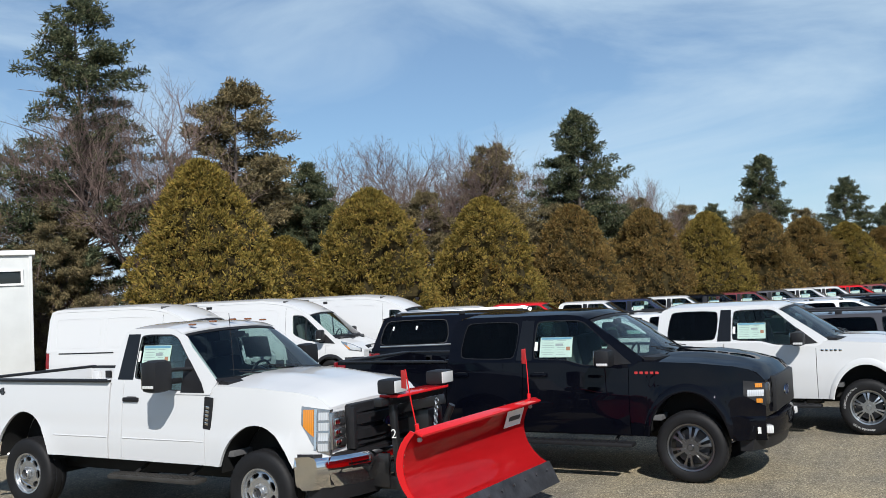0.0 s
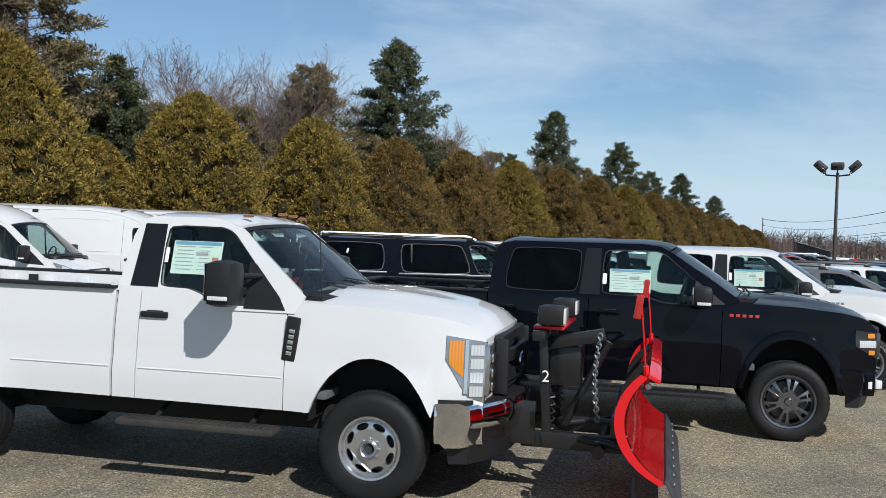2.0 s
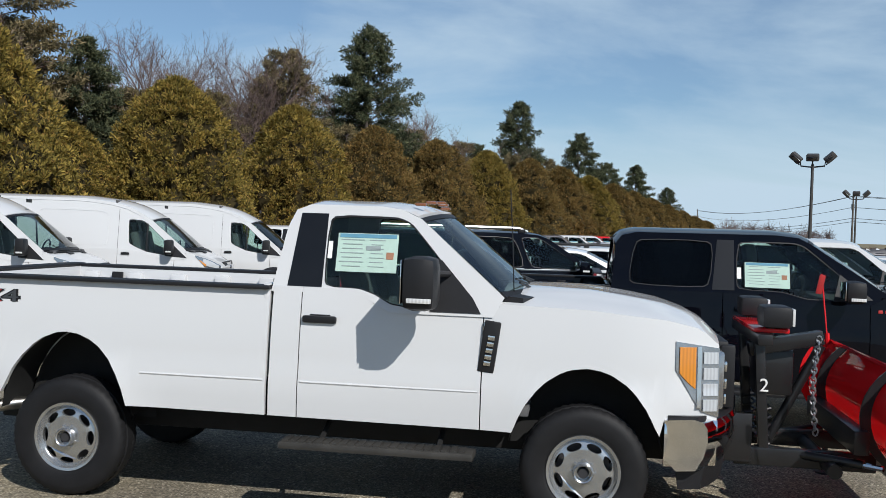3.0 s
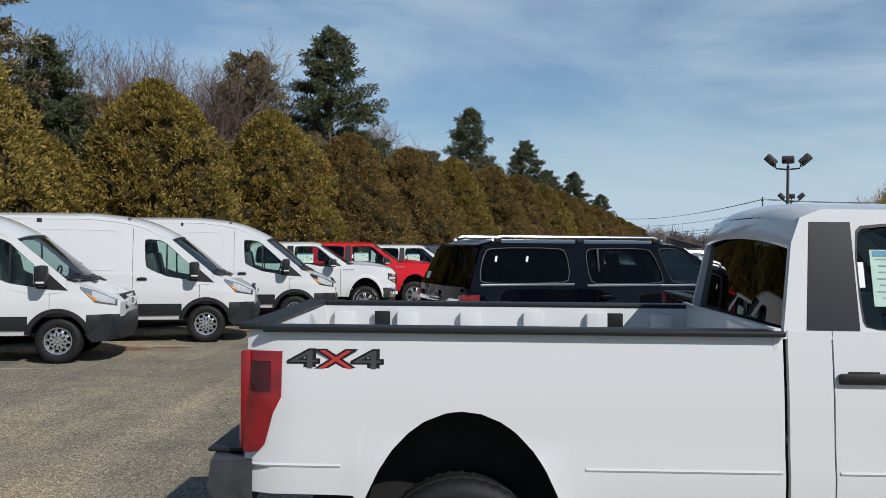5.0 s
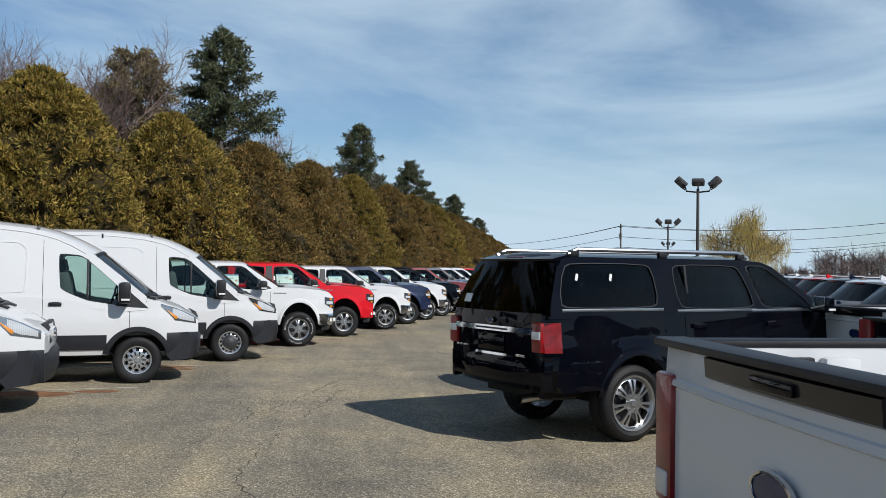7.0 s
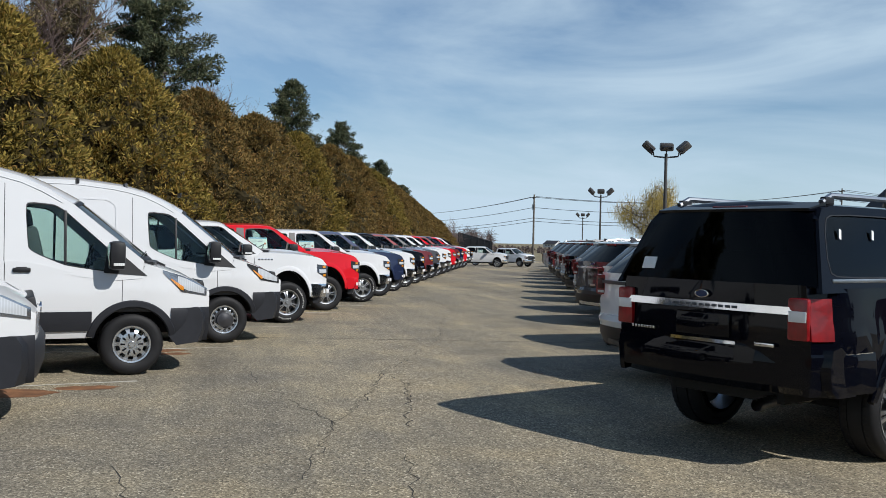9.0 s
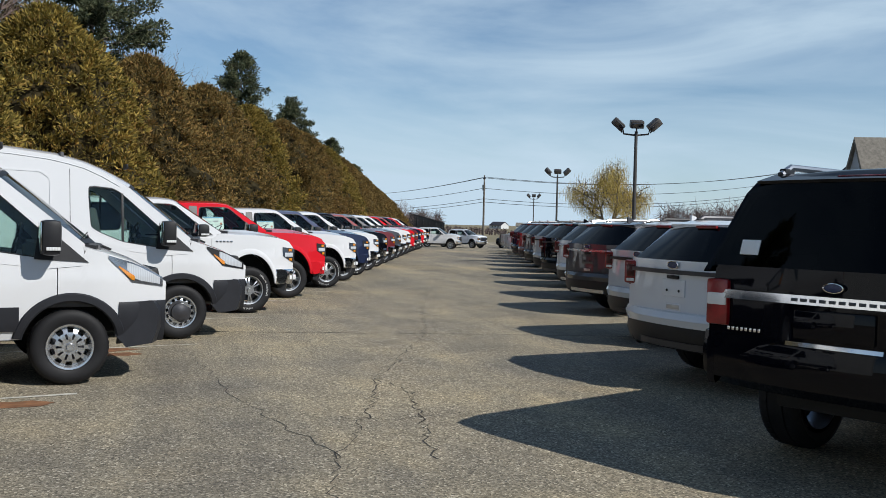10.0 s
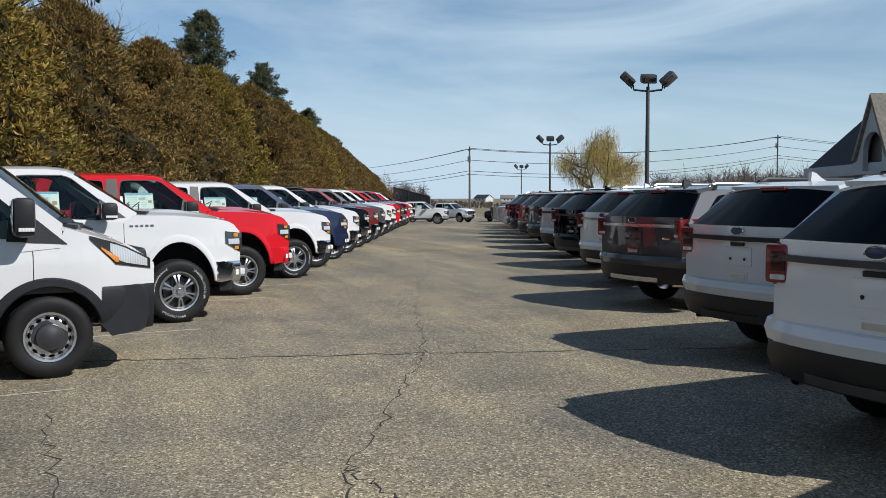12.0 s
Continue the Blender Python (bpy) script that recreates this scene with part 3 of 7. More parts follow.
def wipers(B, car, x, z):
    for y0 in (-0.15, 0.45):
        bm = tube([(x + 0.12, y0, z - 0.01), (x + 0.02, y0 - 0.5, z + 0.07)], 0.009, 6)
        tube([(x + 0.06, y0 + 0.08, z + 0.03), (x + 0.0, y0 - 0.62, z + 0.10)], 0.006, 6, bm)
        part("wiper", bm, PLASTIC, car)
    part("cowl", bar_across([(x + 0.22, z - 0.02), (x + 0.22, z - 0.06), (x - 0.1, z - 0.06), (x - 0.1, z + 0.01)], B.W - 0.12, 0.16), PLASTIC, car, "black cowl panel")


def shell(B, car, mat, cuts, hood, lower=None):
    """Side panels from shut line to shut line, the bonnet, wells and underbody."""
    for side in (-1, 1):
        for name, x0, x1 in cuts:
            part(name, B.panel(x0, x1, side), mat, car)
    part("bonnet", hood_skin(B, *hood), mat, car)
    wells(B, car)


def fascia(B, car, mat, z0, z1, name="front_panel"):
    yb = B.half(B.F, (z0 + z1) / 2)

    def fn(v, s):
        z = z0 + (z1 - z0) * s
        return Vector((B.F - 0.004 + 0.05 * (1 - v * v), v * B.half(B.F, z), z))
    part(name, sheet(fn, lin(-1, 1, 13), lin(0, 1, 5), lambda p: (-0.04, 0, 0)), mat, car)


def rear_panel(B, car, mat, z0, z1, bow=0.03, name="tailgate", nz=5):
    def fn(v, s):
        z = z0 + (z1 - z0) * s
        return Vector((B.rear + 0.004 - bow * (1 - v * v), v * (B.half(B.rear, z) - 0.005), z))
    return part(name, sheet(fn, lin(-1, 1, 13), lin(0, 1, nz), lambda p: (0.04, 0, 0)), mat, car)


def corner_lamp(B, x0, x1, z0, z1, side, lift=0.006, shape=None):
    """A lamp lens that follows the body's side between two stations."""
    def fn(x, s):
        a, b = (z0, z1) if shape is None else shape(x)
        z = a + (b - a) * s
        return Vector((x, side * (B.half(x, z) + lift), z))
    return sheet(fn, lin(x0, x1, 6), lin(0, 1, 5), lambda p: (0, -side * 0.05, 0))


def bed(B, car, mat, x1, z_rail, floor):
    """The open load bed: floor, ribbed inner walls, black rail caps, housings, bulkhead."""
    x0 = B.rear + 0.02
    yi = B.W - 0.17
    bm = nb(((x0 + x1) / 2, 0, floor), (x1 - x0, 2 * yi - 0.52, 0.04), 0.005)
    for xa, xb in ((x0, -B.L - 0.53), (-B.L + 0.53, x1)):         # full width before and behind the wheel housings
        for side in (-1, 1):
            box(bm, ((xa + xb) / 2, side * (yi - 0.13), floor), (xb - xa, 0.26, 0.04), 0.005)
    for i in range(7):
        box(bm, ((x0 + x1) / 2, -0.48 + 0.16 * i, floor + 0.028), (x1 - x0 - 0.1, 0.07, 0.02), 0.006)
    part("bed_floor", bm, mat, car)
    for side in (-1, 1):
        over = B.arch_z + B.arch_r * B.arch_rise(-B.L) + 0.03
        bm = nb(((x0 + x1) / 2, side * (yi + 0.015), (over + z_rail) / 2), (x1 - x0, 0.03, z_rail - over), 0.004)
        for xa, xb in ((x0, -B.L - 0.53), (-B.L + 0.53, x1)):
            box(bm, ((xa + xb) / 2, side * (yi + 0.015), (over + floor) / 2), (xb - xa, 0.03, over - floor), 0.004)
        n = 6
        for i in range(n):
            x = x0 + (x1 - x0) * (i + 0.5) / n
            foot = over + 0.03 if abs(x + B.L) < 0.62 else floor + 0.08
            part("bed_rib", nb((x, side * (yi - 0.02), (foot + z_rail - 0.04) / 2), (0.14, 0.06, z_rail - 0.04 - foot), 0.02), mat, car)
        part("bed_wall", bm, mat, car)
        part("bed_rail_cap", nb(((x0 + x1) / 2 + 0.04, side * (B.W - 0.10), z_rail + 0.004), (x1 - x0 - 0.06, 0.15, 0.028), 0.010), PLASTIC, car, "black plastic rail cap")
        housing = nb((-B.L, side * (yi - 0.12), floor + 0.25), (1.04, 0.28, 0.10), 0.03)
        box(housing, (-B.L, side * (yi - 0.25), floor + 0.14), (1.04, 0.02, 0.30), 0.008)
        for x in (-0.51, 0.51):
            box(housing, (-B.L + x, side * (yi - 0.12), floor + 0.14), (0.02, 0.28, 0.30), 0.008)
        part("wheel_housing", housing, mat, car)
        for x in (x0 + 0.45, x1 - 0.5):
            part("tie_down", nb((x, side * (yi - 0.035), z_rail - 0.09), (0.10, 0.03, 0.10), 0.008), PLASTIC, car)
    part("bulkhead", nb((x1 - 0.02, 0, (floor + z_rail) / 2), (0.04, 2 * B.W - 0.12, z_rail - floor + 0.06), 0.01), mat, car)


def tail_gate(B, car, mat, z0, z_rail):
    g = rear_panel(B, car, mat, z0, z_rail, 0.02)
    part("tailgate_inner", nb((B.rear + 0.07, 0, (z0 + z_rail) / 2), (0.05, 2 * B.W - 0.22, z_rail - z0 - 0.02), 0.01), mat, car)
    part("tailgate_cap", nb((B.rear + 0.03, 0, z_rail + 0.006), (0.13, 2 * B.W - 0.15, 0.03), 0.014), PLASTIC, g, "black plastic cap")
    # black handle panel, stretched wider to stand in for a dark reflection there
    part("tailgate_applique", bar_across([(B.rear - 0.036, z_rail - 0.015), (B.rear - 0.032, z_rail - 0.075), (B.rear, z_rail - 0.095), (B.rear, z_rail)], 0.48, -0.01), PILLAR, g, "black tailgate panel with a dark reflection built in")
    part("tailgate_handle", nb((B.rear - 0.04, 0, z_rail - 0.045), (0.014, 0.24, 0.035), 0.006), BLACK, g)
    part("pressed_edge", bar_across([(B.rear - 0.026, z_rail - 0.12), (B.rear - 0.032, z_rail - 0.14), (B.rear, z_rail - 0.16), (B.rear, z_rail - 0.11)], 0.86, -0.02), mat, g)
    return g


def oval_badge(car, x, y, z, toward, r=0.085):
    bm = lathe([(0.001, -0.012), (r * 0.92, -0.010), (r * 0.93, 0.0)], 28)
    bmesh.ops.scale(bm, vec=(1, 1, 0.42), verts=bm.verts)
    rz = {"front": 90, "rear": -90}[toward]
    b = part("badge", bm, BADGEBLUE, car, "blue oval badge", pose(x, y, z, 0, 0, rz))
    ring = lathe([(r * 0.92, -0.014), (r * 1.04, -0.013), (r * 1.06, 0.0), (r * 0.92, 0.0)], 28)
    bmesh.ops.scale(ring, vec=(1, 1, 0.46), verts=ring.verts)
    part("badge_rim", ring, CHROME, b, "chrome rim")


def running_board(B, car, x0, x1, z, mat):
    for side in (-1, 1):
        bm = nb(((x0 + x1) / 2, side * (B.W + 0.045), z), (x1 - x0, 0.19, 0.05), 0.018)
        for k in range(22):
            box(bm, (x0 + (x1 - x0) * (k + 0.8) / 23.2, side * (B.W + 0.05), z + 0.029), ((x1 - x0) / 32, 0.14, 0.01), 0)
        b = part("running_board", bm, mat, car, "black ribbed step bar")
        for x in (x0 + 0.25, x1 - 0.25):
            part("bracket", tube([(x, side * B.W, z), (x, side * (B.W - 0.3), z + 0.12)], 0.02, 6), UNDER, b)


def exhaust(car, pts, r=0.04):
    bm = tube(pts, r, 14, caps=False)
    tube(pts, r * 0.85, 14, bm, caps=False)
    part("exhaust_pipe", bm, BRUSHED, car, "bright steel exhaust pipe")


HD = dict(L=3.60, W=1.0, F=0.84, R=1.02, sill=0.66, arch_z=0.42, arch_r=0.50, arch_h=1.36, arch_h_rear=1.49, crease=0.95, nose_in=0.13, tail_in=0.008, corner=0.05, flare=0.022,
          top=[(-4.63, 1.535), (-2.15, 1.53), (-2.14, 1.55), (-1.52, 1.545), (-1.31, 1.435), (-0.68, 1.42), (-0.6, 1.49), (0.0, 1.475), (0.50, 1.43), (0.70, 1.385), (0.80, 1.33), (0.84, 1.28)],
          low=[(-9, 0.78), (-4.1, 0.78), (-4.05, 0.70), (-3.2, 0.68), (0.46, 0.66), (0.50, 0.80), (2, 0.80)],
          house=dict(zb=1.45, zt=2.11, wb=0.945, wt=0.765, bow=0.17, crown=0.05, rear_bow=0.03,
                     outline=[(-2.14, 1.51), (-1.52, 1.51), (-1.31, 1.40), (-0.62, 1.40), (-0.55, 1.53), (-1.14, 2.03), (-1.27, 2.09), (-1.42, 2.11), (-1.92, 2.11), (-2.02, 2.07), (-2.07, 1.95)],
                     windows=[dict(poly=[(-1.78, 1.555), (-1.53, 1.55), (-1.42, 1.515), (-1.31, 1.455), (-1.20, 1.44), (-0.80, 1.435), (-0.72, 1.46), (-1.20, 2.0), (-1.30, 2.04), (-1.78, 2.045)],
                                   sticker=(-1.50, 1.79, 0.42, 0.27), strip=(-2.03, -1.79, 1.55, 2.05))],
                     roof=[(-2.07, 1.95), (-2.02, 2.07), (-1.92, 2.11), (-1.42, 2.11), (-1.27, 2.09), (-1.17, 2.05)], screen=((-0.54, 1.53), (-1.16, 2.03)), back=((-2.09, 1.54), (-2.03, 2.04)), back_mat=PRIVACYBACK))



def hd_truck(m):
    car = thing("work_truck", "white regular-cab heavy pickup truck parked on asphalt", "pickup truck", m)
    B = Body(HD)
    cuts = [("bed_side", B.rear, -2.14), ("cab_corner", -2.125, -1.92), ("door", -1.92, -0.68), ("fender", -0.68, B.F)]
    shell(B, car, WHITE, cuts, (-0.58, 0.84, 0.10, 0.02))
    glasshouse(B, car, WHITE)
    cabin(B, car, -0.72, [-1.55], 0.78)
    bed(B, car, WHITE, -2.15, 1.53, 0.95)
    g = tail_gate(B, car, WHITE, 0.80, 1.535)
    oval_badge(g, B.rear - 0.03, 0, 1.20, "rear", 0.12)
    part("rear_stamp", nb((B.rear - 0.022, 0, 0.97), (0.02, 1.2, 0.12), 0.008), WHITE, g)
    for k in range(9):
        part("stamp_bar", nb((B.rear - 0.03, -0.52 + 0.13 * k, 0.97), (0.008, 0.075, 0.07), 0.003), CHROME, g)
    for side in (-1, 1):
        lamp = part("tail_lamp", corner_lamp(B, B.rear, B.rear + 0.18, 0, 1, side, 0.012, lambda x: (interp(x, [(B.rear, 0.96), (B.rear + 0.10, 0.975), (B.rear + 0.145, 1.15), (B.rear + 0.18, 1.22)]), 1.43)), REDLENS, car, "red tail lamp lens")
        part("lamp_inner", corner_lamp(B, B.rear + 0.035, B.rear + 0.13, 1.245, 1.385, side, 0.015), DARKREDLENS, lamp)
        part("lamp_back", nb((B.rear + 0.004, side * (B.W - 0.14), 1.20), (0.05, 0.15, 0.46), 0.015), REDLENS, lamp)
        part("reverse_lamp", nb((B.rear - 0.014, side * (B.W - 0.14), 1.04), (0.03, 0.11, 0.09), 0.01), CLEARLENS, lamp, "clear reverse lamp")
        door_mirror(B, car, side, -1.05, 1.625, (0.22, 0.27, 0.34), 0.20)
        part("mirror_arm_upper", tube([(-0.93, side * (B.wall(1.66) - 0.01), 1.67), (-1.02, side * (B.W + 0.16), 1.68)], 0.022, 8), PLASTIC, car)
        handle(B, car, side, -1.785, 1.335, PLASTIC, 0.235)
        part("mirror_sail", plate([(-1.04, 1.42), (-0.70, 1.42), (-0.76, 1.52), (-0.98, 1.76), (-1.04, 1.78)], [], lambda x, z: Vector((x, side * (B.wall(z) + 0.006), z)), (0, -side * 0.02, 0)), PLASTIC, car, smooth=0)
        v = part("fender_vent", nb((-0.635, side * (B.half(-0.615, 1.21) + 0.004), 1.21), (0.11, 0.03, 0.34), 0.012, (0, 7, 0)), PLASTIC, car, "black and chrome fender vent")
        part("vent_chrome", nb((-0.625, side * (B.half(-0.615, 1.33) + 0.016), 1.335), (0.105, 0.02, 0.05), 0.006, (0, 7, 0)), CHROME, v)
        for k in range(5):
            part("vent_stamp", nb((-0.622 + 0.006 * k * -1, side * (B.half(-0.615, 1.19) + 0.022), 1.27 - 0.042 * k), (0.045, 0.006, 0.03), 0.002, (0, 7, 0)), CHROME, v)
        # headlamp: chrome frame, amber block, stacked clear lamps
        h = part("headlamp", corner_lamp(B, 0.56, 0.845, 0, 1, side, 0.008, lambda x: (interp(x, [(0.56, 1.12), (0.62, 1.03), (0.72, 0.86), (0.84, 0.82)]), 1.26 + (0.84 - x) * 0.14)), HOUSING, car, "chrome-framed headlamp")
        part("turn_lamp", corner_lamp(B, 0.585, 0.69, 0, 1, side, 0.018, lambda x: (interp(x, [(0.585, 1.10), (0.64, 1.04), (0.69, 1.0)]), 1.265)), AMBER, h, "amber turn lamp")
        part("lamp_lens", nb((0.848, side * 0.74, 1.05), (0.06, 0.23, 0.37), 0.02), HOUSING, h, "clear headlamp lens")
        part("lamp_frame", corner_lamp(B, 0.70, 0.725, 0, 1, side, 0.020, lambda x: (0.88, 1.27)), CHROME, h, "chrome divider")
        for z in (0.90, 1.0, 1.10, 1.20):
            part("lamp_cell", corner_lamp(B, 0.74, 0.835, z - 0.04, z + 0.035, side, 0.018), HEADLENS, h)
        for z in (0.93, 1.03, 1.14):
            part("lamp_cell", nb((0.889, side * 0.74, z), (0.02, 0.17, 0.07), 0.012), CHROME, h)
    for side in (-1, 1):
        for x0, x1 in ((B.rear + 0.03, -B.L - 0.56), (-B.L + 0.56, -2.16), (-1.90, -0.70)):
            part("body_crease", sheet(lambda x, s: Vector((x, side * (B.half(x, 0.905 + 0.016 * s) + 0.005 * (1 if s == 0.5 else 0.1)), 0.905 + 0.016 * s)), lin(x0, x1, 10), (0, 0.5, 1), lambda p: (0, -side * 0.01, 0)), WHITE, car)
    lettering_sides(B, car)
    fascia(B, car, WHITE, 0.82, 1.28)
    gr = part("grille", nb((0.86, 0, 1.06), (0.16, 1.22, 0.45), 0.03), PLASTIC, car, "black barred grille")
    for k in range(6):
        part("grille_bar", bar_across([(0.965, 0.87 + 0.065 * k), (0.93, 0.855 + 0.065 * k), (0.92, 0.89 + 0.065 * k), (0.955, 0.905 + 0.065 * k)], 0.60, 0.03), PLASTIC, gr)
    for z in (0.97, 1.12):
        part("grille_block", bar_across([(0.995, z - 0.045), (0.95, z - 0.055), (0.95, z + 0.055), (0.995, z + 0.045)], 0.56, 0.05), PLASTIC, gr)
    for y in (-0.60, 0.60):
        part("grille_post", nb((0.93, y, 1.05), (0.10, 0.06, 0.42), 0.02), PLASTIC, gr)
    oval_badge(gr, 0.998, 0, 1.05, "front", 0.12)
    b = part("front_bumper", bar_across([(0.98, 0.815), (1.04, 0.80), (1.065, 0.76), (1.07, 0.68), (1.05, 0.58), (1.0, 0.49), (0.88, 0.48), (0.80, 0.56), (0.80, 0.80)], 0.99, 0.30, 25), CHROME, car, "chrome front bumper")
    part("bumper_valance", bar_across([(1.0, 0.50), (0.98, 0.36), (0.84, 0.35), (0.82, 0.50)], 0.92, 0.24), PLASTIC, b, "black lower valance")
    bumper_wrap(B, car, 0.50, 0.84, 0.50, 0.80, CHROME, 0.02, "chrome bumper end")
    part("bumper_pad", bar_across([(1.05, 0.83), (1.05, 0.795), (0.86, 0.795), (0.86, 0.83)], 0.97, 0.34), PLASTIC, b)
    rb = part("rear_bumper", bar_across([(-4.82, 0.93), (-4.84, 0.80), (-4.78, 0.70), (-4.63, 0.70), (-4.63, 0.93)], 0.99, -0.06), WORNSTEEL, car, "dark rear step bumper")
    part("bumper_tread", nb((-4.73, 0, 0.945), (0.17, 1.7, 0.02), 0.006), PLASTIC, rb)
    running_board(B, car, -2.0, -0.70, 0.51, STEPGREY)
    exhaust(car, [(-3.4, -0.62, 0.60), (-3.95, -0.66, 0.60), (-4.1, -0.80, 0.60), (-4.30, -1.0, 0.59)], 0.045)
    for k in range(5):
        part("roof_marker", nb((-1.18 + 0.05 * (1 - abs(k - 2) / 2), 0.30 * (k - 2), 2.135 + 0.03 * (1 - (abs(k - 2) / 2) ** 2)), (0.08, 0.05, 0.022), 0.009), MARKER, car, "brown-amber roof marker lamp")
    wipers(B, car, -0.49, 1.55)
    part("antenna", tube([(-0.5, -0.70, 1.48), (-0.52, -0.70, 1.85), (-0.55, -0.70, 2.25)], 0.004, 5), PLASTIC, car)
    put_wheels(car, wheel_meshes("steel", 0.42, 0.235, 0.255), B.L, B.W)
    return car


def lettering_sides(B, car):
    """The 4x4 decal on each bed side: black-edged grey fours and a red cross."""
    for side in (-1, 1):
        y = B.W + 0.0
        for text, dx, mat in (("4", -0.148, DECALGREY), ("X", 0.0, DECALRED), ("4", 0.148, DECALGREY)):
            for size, lift, mm, weight in ((0.122, 0.000, PLASTIC, 0.007), (0.122, 0.003, mat, 0.0)):
                x = -4.19 + dx * (1 if side < 0 else -1)
                yy = side * (B.half(x, 1.39) + 0.003 + lift)
                lettering("bed_decal", text, size, mm, car, pose(x, yy, 1.39, 90, 0, 0 if side < 0 else 180) @ Matrix.Diagonal((2.2 if text == "4" else 1.9, 1, 1, 1)), "", 0.0015, weight)


PU = dict(L=3.68, W=1.0, F=0.83, R=1.16, sill=0.52, arch_z=0.41, arch_r=0.47, arch_h=1.36, crease=1.02, nose_in=0.15, tail_in=0.02, flare=0.03,
          top=[(-4.85, 1.37), (-3.11, 1.38), (-3.10, 1.37), (-1.48, 1.365), (-1.26, 1.305), (-0.66, 1.30), (-0.58, 1.375), (0.10, 1.355), (0.50, 1.315), (0.68, 1.275), (0.78, 1.225), (0.83, 1.15)],
          low=[(-9, 0.78), (-4.2, 0.78), (-4.15, 0.54), (0.44, 0.52), (0.48, 0.76), (2, 0.76)],
          house=dict(zb=1.30, zt=1.93, wb=0.955, wt=0.755, bow=0.17, crown=0.055, rear_bow=0.03,
                     outline=[(-3.09, 1.34), (-1.48, 1.335), (-1.26, 1.275), (-0.60, 1.275), (-0.50, 1.40), (-1.18, 1.855), (-1.30, 1.915), (-1.5, 1.935), (-2.85, 1.925), (-2.99, 1.89), (-3.05, 1.81)],
                     windows=[dict(poly=[(-2.93, 1.41), (-2.14, 1.40), (-2.10, 1.865), (-2.86, 1.865)], dark=True, strip=(-2.12, -1.91, 1.39, 1.875)),
                              dict(poly=[(-1.90, 1.40), (-1.46, 1.39), (-1.24, 1.33), (-0.86, 1.325), (-0.70, 1.37), (-1.24, 1.835), (-1.34, 1.868), (-1.88, 1.868)], sticker=(-1.60, 1.545, 0.42, 0.25))],
                     roof=[(-3.05, 1.81), (-2.99, 1.89), (-2.85, 1.925), (-1.5, 1.935), (-1.30, 1.915), (-1.21, 1.87)], screen=((-0.50, 1.40), (-1.20, 1.855)), back=((-3.07, 1.38), (-2.99, 1.87))))



